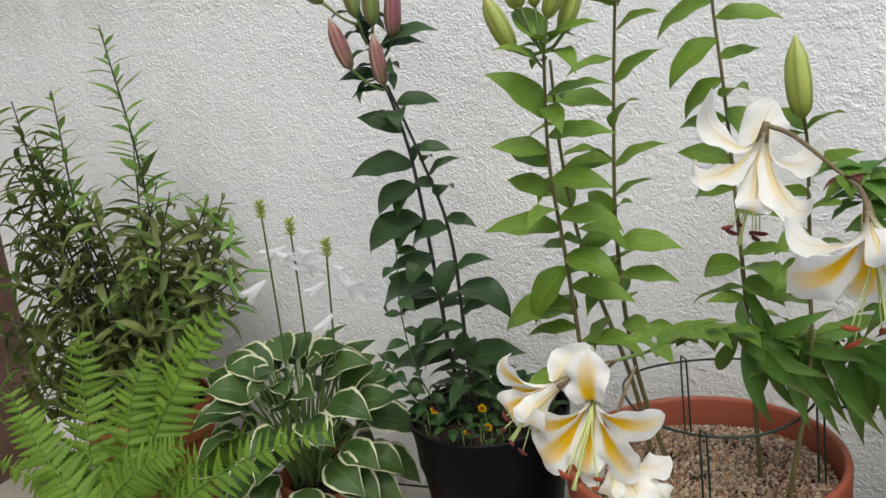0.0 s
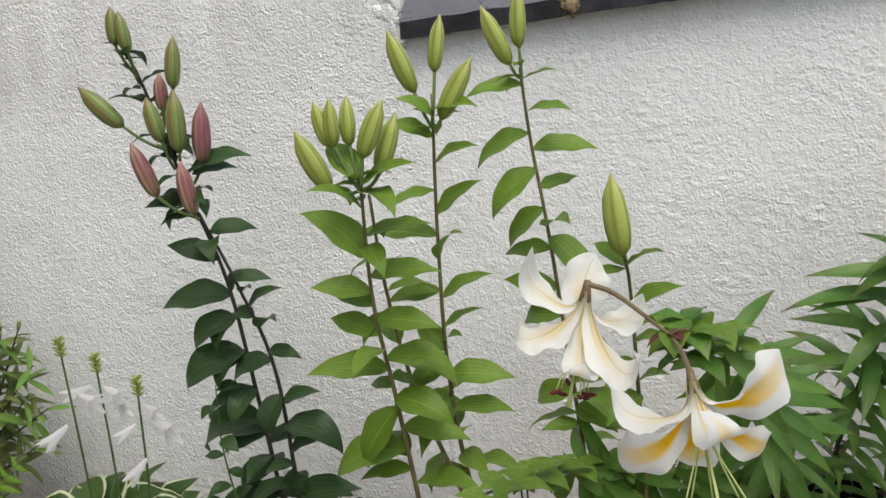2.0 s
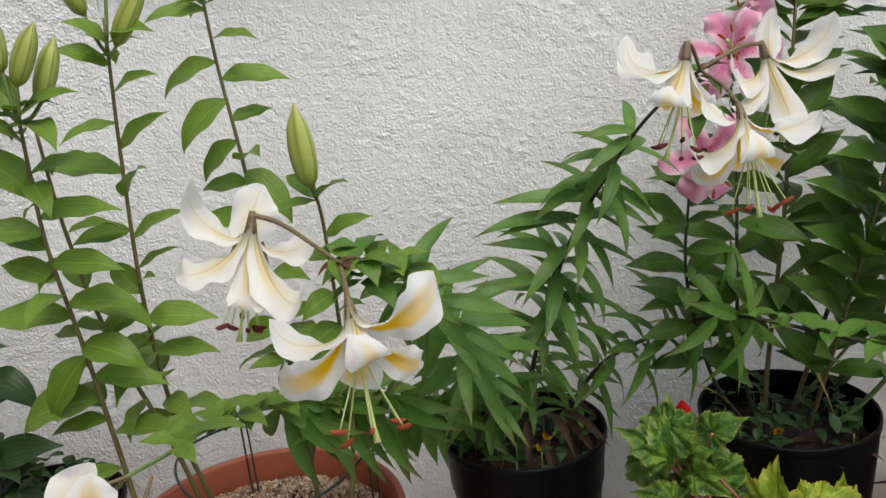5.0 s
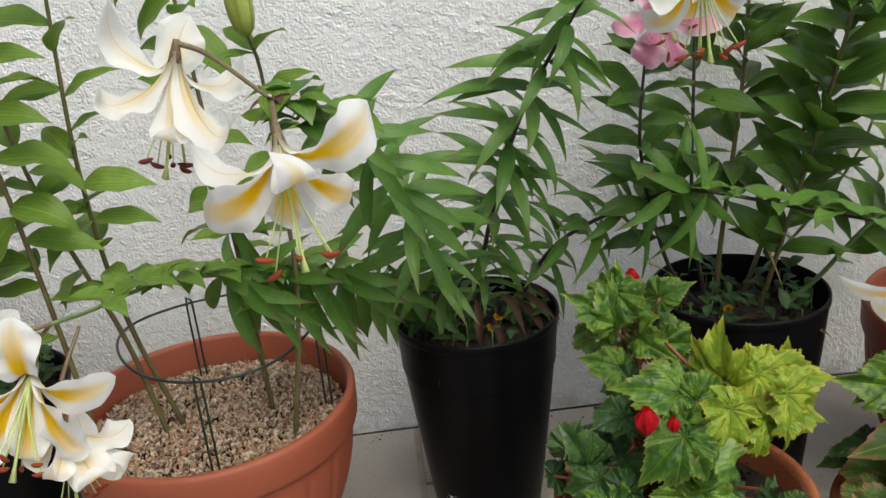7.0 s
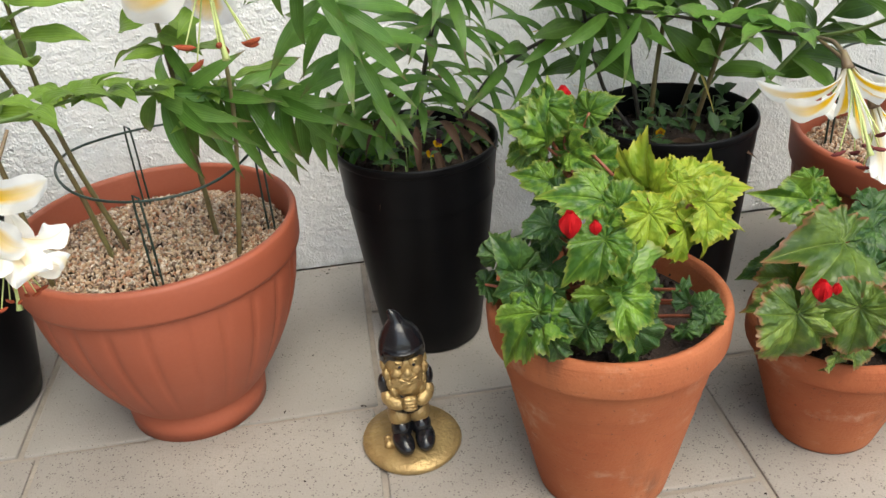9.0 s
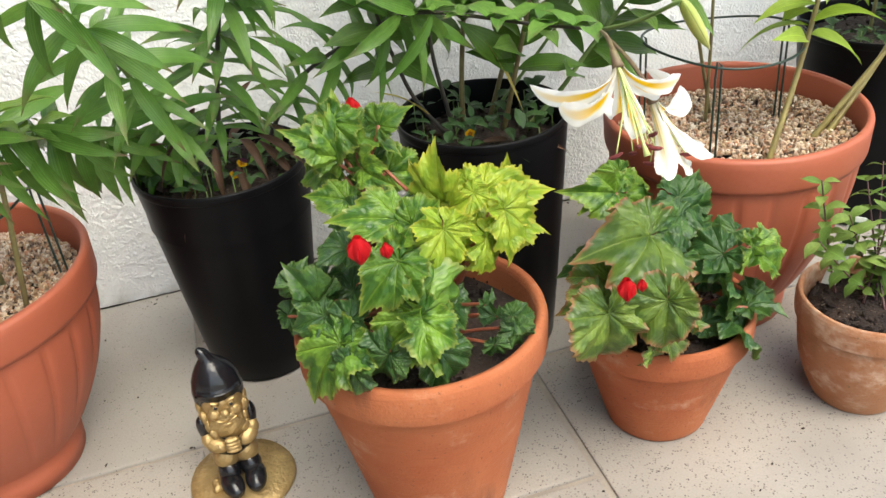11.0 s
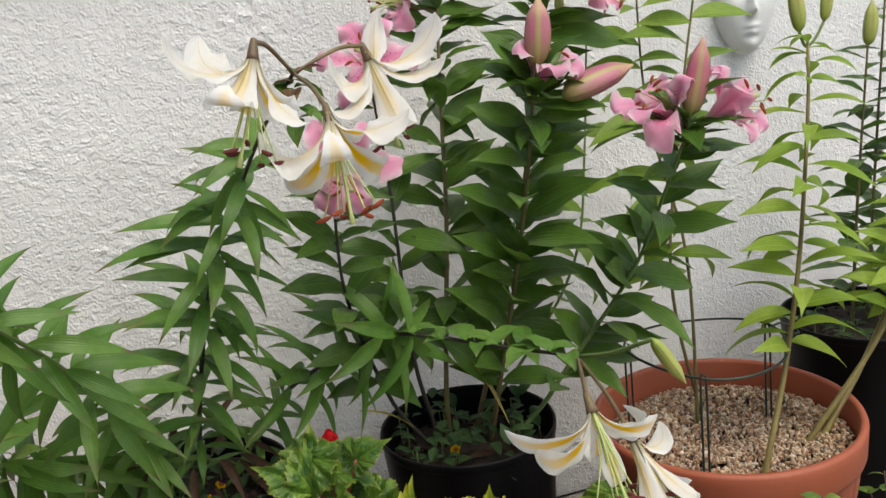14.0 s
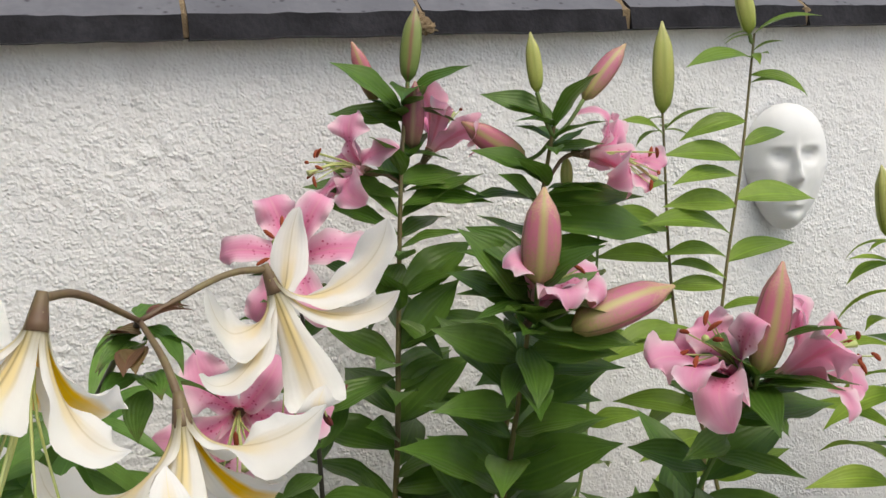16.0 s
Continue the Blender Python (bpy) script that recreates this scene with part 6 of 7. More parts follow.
# ---- wire supports ----
def support(centre, z0, z1, r, legs, seed):
    rnd = random.Random(seed)
    cx, cy = centre
    ob = thing("plant_support", (cx, cy, z0), "dark green wire hoop on thin legs in gravel", "plant support", "wire plant supports")
    ring = [(cx + r * math.cos(a) * (1 + 0.04 * math.sin(3 * a)), cy + r * math.sin(a), z1 + 0.006 * math.sin(2 * a + seed)) for a in [2 * math.pi * i / 40 for i in range(41)]]
    part("hoop", mesh("hoop", *tube_args(ring, 0.0024, 0, 6), WIRE), ob)
    for a in legs:
        x, y = cx + r * math.cos(a), cy + r * math.sin(a)
        p = [(x - 0.004, y, z0 - 0.02), (x - 0.005, y, z1 - 0.012), (x - 0.002, y, z1 + 0.004), (x + 0.004, y, z1 + 0.002), (x + 0.006, y, z1 - 0.03), (x + 0.007, y, z0 - 0.02)]
        part("leg", mesh("leg", *tube_args(p, 0.0021, 24, 6), WIRE), ob)
    tail = [ring[0], (cx + r + 0.03, cy + 0.01, z1 + 0.002), (cx + r + 0.045, cy - 0.015, z1 - 0.01), (cx + r + 0.02, cy - 0.03, z1 - 0.006)]
    part("hook", mesh("hook", *tube_args(tail, 0.0022, 14, 6), WIRE), ob)
    return ob


support((0.248, -0.445), 0.35, 0.515, 0.168, (-1.63, 2.05, -0.1), 1)
support((1.605, -0.505), 0.37, 0.552, 0.14, (-2.2, 2.6, 0.1), 2)


# ---- begonias ----
def begonia_leaf(name, mat, seed, round_=0.0):
    """A lopsided, toothed leaf; the stalk joins at the origin and the tip points along x, 0.66 away."""
    rnd = random.Random(seed)
    nphi, nr, gap = 161, 10, 0.62
    ph, skew = rnd.random() * 6, rnd.choice((-1, 1))
    size = {0: 0.70, 1: 0.52, 2: 0.43, 3: 0.38, 4: 0.34}
    own = {k: size[abs(k)] * rnd.uniform(0.93, 1.08) if k else 0.70 for k in range(-4, 5)}
    v, uv = [], []
    for j in range(nphi):
        a = -math.pi * 0.965 + 2 * math.pi * 0.965 * j / (nphi - 1)
        k = a / gap
        lo = max(-4, min(3, math.floor(k)))
        near = abs(k - round(k)) if abs(k) < 4.5 else min(1.0, abs(abs(k) - 4)) * 0.5
        m = max(0.0, min(1.0, k - lo))
        whole = own[lo] * (1 - m) + own[lo + 1] * m
        dent = 0.15 * (1 - 0.6 * round_) * (2 * min(0.5, near)) ** 0.8
        tooth = 0.085 * (1 - 0.4 * round_) * (1 - ((abs(a) / 0.115) % 1.0)) * (0.7 + 0.6 * rnd.random())
        r = (whole + round_ * 0.45 * (0.47 - whole)) * (1 - dent + tooth) * (1 + 0.17 * skew * math.sin(a))
        r *= 1 - 0.35 * max(0, abs(a) - 2.6)
        for i in range(nr):
            s = i / (nr - 1)
            q = r * s
            puff = 0.045 * math.sin(math.pi * min(0.5, near) * 2 * 0.5) ** 0.8 * min(1, s * 1.6)
            z = puff - 0.75 * q * q + 0.40 * abs(math.sin(a)) * q + 0.07 * math.sin(3 * a + ph) * s * s + 0.055 * math.sin(9 * a + ph * 2) * s ** 3 + 0.03 * math.sin(17 * a + ph) * s ** 4
            z += 0.016 * math.sin(q * 40 + 9 * near) * min(1, near * 4) + 0.02 * noise.noise((q * math.cos(a) * 9, q * math.sin(a) * 9, seed))
            v.append((q * math.cos(a), q * math.sin(a), z))
            uv.append((s, j / (nphi - 1)))
    return mesh(name, v, grid_faces(nphi, nr), mat, uv)


BL = {k: [begonia_leaf("leaf", m, 5 * i + n, 0.55 if k in ("blue", "red") else 0.0) for i in range(3)] for n, (k, m) in enumerate((("green", G_BEG), ("blue", G_BEG2), ("red", G_BEGRED), ("lime", G_BEGLIME)))}


def begonia(centre, base_z, label, groups, lift, seed, fill):
    """Leaves given by the place of their stalk's joint and the reach to the tip along the wall and upwards."""
    rnd = random.Random(seed)
    cx, cy = centre
    plant = thing("begonia", (cx, cy, base_z), label, "begonia", "begonias in clay pots")
    root = Vector((cx, cy, base_z))
    hub = Vector((cx, cy, base_z + lift))
    for kind, rows in groups:
        for x, y, z, dx, dz in rows:
            p = Vector((x, y, z))
            across = math.hypot(dx, dz)
            tip = Vector((dx, rnd.uniform(-0.4, 0.15) * across, dz))
            nrm = Vector((dx * 3 + rnd.uniform(-0.6, 0.6), rnd.uniform(-0.9, -0.3), rnd.uniform(0.4, 1.0)))
            part("leaf", rnd.choice(BL[kind]), plant, facing(p, tip, nrm, across / 0.86))
            s = root + Vector((rnd.uniform(-0.03, 0.03), rnd.uniform(-0.03, 0.03), rnd.uniform(0, max(0.02, z - base_z - 0.05))))
            part("leaf_stalk", mesh("leaf_stalk", *tube_args([s, s.lerp(p, 0.6) + Vector((0, 0, 0.005)) - nrm * 0.01, p - nrm * 0.002], 0.0026, 7, 6), STEM_BEG), plant)
    # half-grown leaves between the large ones
    for i in range(fill):
        kind, rows = groups[i % len(groups)]
        x, y, z, dx, dz = rows[(i * 5) % len(rows)]
        p = Vector((x, y, z)) + Vector((rnd.uniform(-0.04, 0.04), rnd.uniform(0.01, 0.05), rnd.uniform(-0.05, 0.02)))
        a = rnd.random() * 6.283
        nrm = Vector((rnd.uniform(-0.8, 0.8), rnd.uniform(-0.9, -0.2), rnd.uniform(0.3, 1.0)))
        part("leaf", rnd.choice(BL[kind]), plant, facing(p, (math.cos(a), rnd.uniform(-0.6, 0.2), math.sin(a) * 0.7 - 0.2), nrm, rnd.uniform(0.055, 0.085)))
        part("leaf_stalk", mesh("leaf_stalk", *tube_args([root, root.lerp(p, 0.6) + Vector((0, 0, 0.01)), p], 0.0024, 6, 6), STEM_BEG), plant)
    # small leaves fill the heart of the plant
    for i in range(fill):
        a, q = rnd.random() * 6.283, math.sqrt(rnd.random())
        p = hub + Vector((math.cos(a) * q * 0.11, 0.03 + math.sin(a) * q * 0.09, rnd.uniform(-0.06, 0.12) * (1.2 - q)))
        d = Vector((math.cos(a), math.sin(a), rnd.uniform(-0.4, 0.3)))
        part("leaf", rnd.choice(BL["blue"]), plant, facing(p, d, (rnd.uniform(-0.4, 0.4), -0.3, 1), rnd.uniform(0.07, 0.10)))
        part("leaf_stalk", mesh("leaf_stalk", *tube_args([root, root.lerp(p, 0.6) + Vector((0, 0, 0.01)), p], 0.0024, 6, 6), STEM_BEG), plant)
    return plant


beg1 = begonia(P3, 0.31, "bushy begonia with toothed green and yellow leaves", (
    ("green", [(0.863, -0.70, 0.623, -0.059, -0.067), (0.868, -0.71, 0.575, 0.006, 0.094), (0.888, -0.71, 0.600, 0.078, -0.010), (0.860, -0.74, 0.520, -0.058, 0.029), (0.905, -0.86, 0.539, -0.085, 0.044), (0.886, -0.92, 0.516, -0.079, -0.040), (0.897, -0.95, 0.447, -0.089, -0.050), (0.898, -0.95, 0.455, 0.061, -0.140), (0.904, -0.92, 0.438, -0.022, 0.054), (0.885, -0.90, 0.521, 0.037, -0.058), (0.798, -0.92, 0.416, -0.086, -0.067), (0.913, -0.68, 0.560, -0.022, 0.065)]),
    ("blue", [(0.907, -0.70, 0.552, 0.062, -0.043), (0.788, -0.88, 0.436, -0.059, -0.005), (0.852, -0.96, 0.412, -0.033, -0.068), (0.915, -0.96, 0.398, -0.016, -0.073), (0.803, -0.95, 0.404, -0.022, -0.065), (0.783, -0.84, 0.434, -0.024, 0.071), (0.839, -0.82, 0.489, -0.057, 0.007), (0.818, -0.91, 0.438, -0.045, -0.043), (0.991, -0.93, 0.429, 0.017, 0.021), (1.005, -0.93, 0.406, -0.021, 0.034), (1.031, -0.92, 0.390, 0.049, -0.002), (1.034, -0.93, 0.377, 0.022, -0.046), (0.998, -0.94, 0.369, -0.019, -0.032), (0.869, -0.76, 0.501, -0.055, -0.002), (0.977, -0.72, 0.497, -0.045, -0.015)]),
    ("lime", [(0.980, -0.83, 0.528, -0.034, 0.099), (1.037, -0.80, 0.515, 0.113, 0.013), (1.014, -0.84, 0.543, -0.042, -0.016), (1.055, -0.84, 0.508, 0.017, -0.098), (1.060, -0.82, 0.474, 0.076, -0.003), (0.952, -0.90, 0.535, -0.003, -0.091), (0.985, -0.86, 0.512, 0.027, -0.043), (1.024, -0.85, 0.478, 0.035, -0.075)])), 0.10, 3, 12)
beg2 = begonia(P4, 0.20, "compact begonia with bluish and red-edged leaves", (
    ("green", [(1.274, -0.74, 0.433, -0.082, 0.032), (1.294, -0.72, 0.413, 0.075, 0.024), (1.454, -0.86, 0.344, 0.068, -0.041), (1.428, -0.88, 0.373, -0.009, -0.080), (1.468, -0.84, 0.344, 0.040, 0.015)]),
    ("blue", [(1.372, -0.76, 0.407, 0.091, -0.056), (1.400, -0.74, 0.379, 0.024, 0.066), (1.349, -0.80, 0.403, -0.070, 0.029), (1.386, -0.87, 0.364, -0.076, -0.037), (1.315, -0.86, 0.370, -0.071, -0.034), (1.400, -0.89, 0.247, 0.087, -0.066), (1.385, -0.86, 0.328, 0.058, -0.105), (1.453, -0.80, 0.348, -0.062, -0.003), (1.403, -0.78, 0.362, 0.066, -0.051), (1.465, -0.84, 0.248, 0.059, -0.053)]),
    ("red", [(1.278, -0.84, 0.409, -0.144, 0.055), (1.208, -0.85, 0.357, -0.092, -0.014), (1.254, -0.94, 0.363, -0.016, -0.108), (1.296, -0.91, 0.326, 0.065, -0.064), (1.172, -0.92, 0.353, 0.012, -0.125), (1.239, -0.93, 0.276, -0.009, -0.052), (1.155, -0.90, 0.335, -0.019, -0.044)])), 0.08, 4, 10)
rnd = random.Random(31)
for i in range(6):
    a, h = i * 2.399, i / 6
    p = Vector((0.885 + 0.045 * math.cos(a), -0.70 + 0.04 * math.sin(a), 0.53 + 0.10 * h))
    d = Vector((math.cos(a), math.sin(a) - 0.2, rnd.uniform(-0.1, 0.9)))
    sz = 0.085 - 0.025 * h
    part("leaf", rnd.choice(BL["green"]), beg1, facing(p, d, (rnd.uniform(-0.5, 0.5), -0.8, rnd.uniform(0.2, 0.9)), sz))
    part("leaf_stalk", mesh("leaf_stalk", *tube_args([(0.888, -0.72, 0.50 + 0.06 * h), p.lerp(Vector((0.888, -0.72, 0.52)), 0.4), p], 0.0026, 6, 6), STEM_BEG), beg1)
trunk = [(0.88, -0.77, 0.31), (0.885, -0.75, 0.42), (0.89, -0.72, 0.52), (0.90, -0.68, 0.60)]
part("stem", mesh("stem", *tube_args(trunk, lambda s: 0.009 - 0.004 * s, 14, 8), STEM_BEG), beg1, label="thick reddish begonia stem")
part("stem", mesh("stem", *tube_args([(0.95, -0.80, 0.31), (1.0, -0.82, 0.42), (1.04, -0.83, 0.50)], lambda s: 0.008 - 0.003 * s, 12, 8), STEM_BEG), beg1)


def red_bloom(plant, at, size, seed):
    rnd = random.Random(seed)
    p = Vector(at)
    b = Build()
    for i in range(7):
        a = i * 0.9
        v, uv = [], []
        for m in range(6):
            s = m / 5
            for n_ in range(5):
                q = n_ / 2 - 1
                w = 0.42 * math.sin(math.pi * min(1, s * 0.85 + 0.08)) * size
                r = (0.12 + 0.05 * (i % 3)) * size * (1 + 1.6 * s * (1 - s))
                c = Vector((r, q * w, (s - 0.35) * size * 0.95))
                c.x -= (q * q) * w * 0.8
                v.append(p + Matrix.Rotation(a, 3, "Z") @ c)
                uv.append((s, 0.5 + q / 2))
        b.add(v, grid_faces(6, 5), uv)
    return part("flower", b.done("flower", RED_PETAL), plant, label="scarlet half-open begonia flower")


red_bloom(beg1, (0.898, -0.669, 0.62), 0.03, 1)
red_bloom(beg1, (0.842, -0.912, 0.536), 0.036, 2)
red_bloom(beg1, (0.875, -0.915, 0.53), 0.02, 3)
red_bloom(beg2, (1.182, -0.955, 0.408), 0.032, 4)
red_bloom(beg2, (1.210, -0.945, 0.402), 0.017, 5)


# ---- gnome ----
def blob(b, at, radii, slot, turn=(0, 0, 0), n=14, lump=0.0, seed=0):
    v = []
    m = Matrix.Translation(at) @ Euler(turn).to_matrix().to_4x4() @ Matrix.Diagonal((*radii, 1))
    for i in range(n):
        th = math.pi * i / (n - 1)
        for j in range(n + 4):
            a = 2 * math.pi * j / (n + 4)
            p = Vector((math.sin(th) * math.cos(a), math.sin(th) * math.sin(a), math.cos(th)))
            if lump:
                p *= 1 + lump * noise.noise(p * 3.5 + Vector((seed, 0, 0)))
            v.append(m @ p)
    b.add(v, [tuple(reversed(q)) for q in grid_faces(n, n + 4, True)], slot=slot)


def gnome(at, turn):
    b = Build()
    v, f, uv = lathe([(0.003, 0.0), (0.088, 0.0), (0.092, 0.006), (0.089, 0.013), (0.07, 0.016), (0.03, 0.018), (0.003, 0.018)], 48, 0.02, 5)
    b.add([(x, y, z + (0.0015 * noise.noise((x * 60, y * 60, 1)) if z > 0.01 else 0)) for x, y, z in v], f, slot=0)
    for i in range(9):
        blob(b, (-0.045 + 0.009 * (i % 3), -0.005 - 0.008 * (i // 3), 0.02), (0.008, 0.008, 0.007), 0, n=8, lump=0.4, seed=i)
    for sx in (-1, 1):
        blob(b, (sx * 0.02, -0.035, 0.031), (0.0185, 0.031, 0.016), 1, (0.12, 0, sx * -0.18), 14)
        blob(b, (sx * 0.018, -0.012, 0.042), (0.019, 0.022, 0.022), 1, n=12)
        blob(b, (sx * 0.017, 0.0, 0.066), (0.022, 0.026, 0.024), 0, n=14)
    blob(b, (0, 0.003, 0.098), (0.040, 0.034, 0.034), 1, n=18)
    blob(b, (0, 0.006, 0.13), (0.038, 0.031, 0.036), 1, n=18)
    for sx in (-1, 1):
        blob(b, (sx * 0.037, 0.0, 0.125), (0.012, 0.016, 0.03), 1, (0.35, sx * 0.15, 0), 12)
        blob(b, (sx * 0.027, -0.024, 0.107), (0.021, 0.013, 0.0125), 0, (0, sx * -0.2, sx * 0.65), 14)
        blob(b, (sx * 0.036, -0.012, 0.112), (0.012, 0.015, 0.014), 0, n=12)
    for k in range(4):
        blob(b, (-0.002, -0.043, 0.121 - 0.0065 * k), (0.013, 0.007, 0.0042), 0, (0, 0.08, 0), 8)
    blob(b, (0, 0.0, 0.172), (0.034, 0.033, 0.038), 0, n=24, lump=0.05, seed=2)
    blob(b, (0, -0.018, 0.142), (0.031, 0.021, 0.03), 0, n=24, lump=0.24, seed=7)
    for sx in (-1, 1):
        blob(b, (sx * 0.016, -0.0265, 0.164), (0.0115, 0.009, 0.0095), 0, n=12)
        blob(b, (sx * 0.0125, -0.0315, 0.180), (0.0068, 0.0042, 0.005), 0, n=10)
        blob(b, (sx * 0.0125, -0.0347, 0.1795), (0.0032, 0.0024, 0.003), 1, n=8)
        blob(b, (sx * 0.0125, -0.033, 0.1875), (0.009, 0.0045, 0.0026), 0, (0, sx * -0.25, 0), 8)
        blob(b, (sx * 0.036, 0.0, 0.168), (0.006, 0.009, 0.012), 0, n=10)
        for k in range(3):
            blob(b, (sx * (0.031 - 0.004 * k), -0.008 - 0.006 * k, 0.15 - 0.013 * k), (0.009, 0.011, 0.016), 0, (0.3, sx * 0.3, 0), 10, 0.3, k + sx)
        blob(b, (sx * 0.0085, -0.0385, 0.1555), (0.010, 0.0038, 0.0026), 0, (0, sx * -0.35, 0), 8)
    blob(b, (0, -0.0385, 0.169), (0.0078, 0.0085, 0.0072), 0, n=12)
    blob(b, (0, -0.037, 0.148), (0.008, 0.0045, 0.0035), 0, n=8)
    hat = [(0.037, -0.032), (0.0405, -0.014), (0.041, 0.004), (0.038, 0.020), (0.032, 0.033), (0.024, 0.044), (0.016, 0.052), (0.0115, 0.057), (0.0105, 0.063), (0.0085, 0.069), (0.004, 0.073), (0.001, 0.074)]
    hv, hf, hu = lathe(hat, 32)
    cut = []
    for x, y, z in hv:
        lift = 0.03 * max(0.0, min(1.0, (-y - 0.004) / 0.02)) if z < 0 else 0.0
        up = max(0.0, z - 0.03)
        cut.append((x - 6.5 * up * up, y * 0.97 + 0.004 + 2.0 * up * up, z + lift + 0.189))
    b.add(cut, hf, slot=1)
    ob = new("garden_gnome", b.done("garden_gnome", [GOLD, GLOSS_BLACK]))
    ob.matrix_basis = Matrix.Translation(at) @ Matrix.Rotation(turn, 4, "Z") @ Matrix.Diagonal((0.98, 0.98, 1.09, 1))
    return tagged(ob, "small gold and black painted garden gnome on a round base", "garden gnome")


gnome((0.617, -0.672, 0.0), 0.1)

# ---- dark ornament at the far pot ----
b = Build()
v, f, uv = lathe([(0.003, 0), (0.07, 0), (0.072, 0.3), (0.06, 0.34), (0.035, 0.37), (0.045, 0.42), (0.04, 0.46), (0.03, 0.52), (0.018, 0.56), (0.02, 0.575), (0.003, 0.59)], 28, 0.02, 2)
b.add(v, f)
blob(b, (-0.02, -0.035, 0.44), (0.02, 0.018, 0.02), 0, n=10)
orn = new("garden_ornament", b.done("garden_ornament", GLOSS_BLACK))
orn.matrix_basis = Matrix.Translation((2.47, -0.13, 0))
tagged(orn, "glossy black garden ornament behind a terracotta pot", "ornament")


# ---- face mask on the wall ----
def face_mask(at, w, h, depth):
    nu, nv = 61, 45
    v = []
    g = lambda x, y, cx, cy, sx, sy: math.exp(-((x - cx) / sx) ** 2 - ((y - cy) / sy) ** 2)
    for i in range(nu):
        t = 1 - 2 * i / (nu - 1)
        half = math.sqrt(max(0.0, 1 - abs(t) ** 2.3)) * (0.82 + 0.18 * min(1, t + 0.9)) if t < 0 else math.sqrt(max(0.0, 1 - t ** 2.6))
        half *= 1.0 - 0.16 * max(0, -t)
        for j in range(nv):
            q = 2 * j / (nv - 1) - 1
            x = q * half
            dome = max(0.0, 1 - abs(q) ** 2.6) ** 0.6 * max(0.0, 1 - abs(t) ** 4) ** 0.5
            z = 0.66 * dome
            z += 0.06 * g(x, t, 0, 0.55, 0.6, 0.3) * dome
            z += 0.36 * g(x, t, 0, -0.13, 0.10, 0.10) + 0.26 * g(x, t, 0, 0.06, 0.075, 0.20)
            z += 0.05 * g(abs(x), t, 0.12, -0.17, 0.07, 0.06)
            z -= 0.24 * g(abs(x), t, 0.33, 0.20, 0.18, 0.10)
            z += 0.12 * g(abs(x), t, 0.33, 0.185, 0.12, 0.055)
            z += 0.05 * g(abs(x), t, 0.34, 0.34, 0.22, 0.05)
            z += 0.10 * g(x, t, 0, -0.43, 0.19, 0.045) + 0.11 * g(x, t, 0, -0.54, 0.16, 0.05) - 0.06 * g(x, t, 0, -0.485, 0.22, 0.015)
            z -= 0.05 * g(x, t, 0, -0.64, 0.2, 0.05)
            z += 0.12 * g(x, t, 0, -0.8, 0.2, 0.13)
            z += 0.04 * g(abs(x), t, 0.5, -0.1, 0.2, 0.2)
            v.append((x * w / 2, -z * depth, t * h / 2))
    me = mesh("face_mask", v, [tuple(reversed(q)) for q in grid_faces(nu, nv)], MASK_WHITE)
    bm = bmesh.new()
    bm.from_mesh(me)
    bmesh.ops.recalc_face_normals(bm, faces=bm.faces)
    bm.to_mesh(me)
    bm.free()
    ob = new("face_mask", me)
    ob.matrix_basis = Matrix.Translation(at) @ Matrix.Rotation(-0.3, 4, "Z")
    return tagged(ob, "white plaster face mask hung on the roughcast wall", "mask")


face_mask((2.047, -0.022, 1.125), 0.153, 0.235, 0.08)


# ---- hosta, fern and shrub by the house wall ----
clay_pot((-0.60, -0.40, 0), 0.27, 0.13, 0.10, "terracotta pot under a variegated hosta", CLAY, 0.25, 0.0, 8)
soil((-0.60, -0.40, 0.238), 0.112, 9)
clay_pot((-0.98, -0.66, 0), 0.24, 0.12, 0.09, "terracotta pot under a fern", CLAY, 0.25, 0.0, 9)
soil((-0.98, -0.66, 0.208), 0.102, 10)
clay_pot((-1.2, -0.3, 0), 0.36, 0.165, 0.12, "brown clay pot under a leafy shrub", CLAY, 0.25, 0.0, 10)
soil((-1.2, -0.3, 0.325), 0.145, 11)

HL = [blade("leaf", G_HOSTA, 0.31, 0.42, d, fold=0.14, ruffle=0.10, seed=i, nu=16, nv=11, stalk=0.0, heart=0.2) for i, d in enumerate((0.7, 1.1, 1.5, 0.9))]
hosta = thing("hosta", (-0.58, -0.40, 0.3), "variegated hosta with cream-edged leaves and pale flowers", "hosta")
rnd = random.Random(12)
hub = Vector((-0.645, -0.43, 0.31))
for i in range(74):
    s = (i + 0.5) / 74
    a = i * 2.399 + rnd.uniform(-0.2, 0.2)
    el = 1.35 - 2.0 * s
    q = Vector((math.cos(a) * math.cos(el), math.sin(a) * math.cos(el), math.sin(el)))
    p = hub + Vector((q.x * 0.15, q.y * 0.13, q.z * 0.17 + 0.055))
    out = Vector((math.cos(a), math.sin(a), 0.75 * math.sin(el) + rnd.uniform(-0.2, 0.45))).normalized()
    ln = rnd.uniform(0.12, 0.16) * (1 - 0.2 * (1 - s))
    part("leaf", rnd.choice(HL), hosta, facing(p, out, Vector((q.x * 0.4 + rnd.uniform(-0.5, 0.5), q.y * 0.4 - 0.45, 1)), ln))
    if s < 0.75:
        base = Vector((hub.x + rnd.uniform(-0.03, 0.03), hub.y + rnd.uniform(-0.03, 0.03), 0.24))
        part("leaf_stalk", mesh("leaf_stalk", *tube_args([base, base.lerp(p, 0.55) + Vector((0, 0, 0.02)), p + out * 0.004], 0.003, 7, 6), STEM_GREEN), hosta)


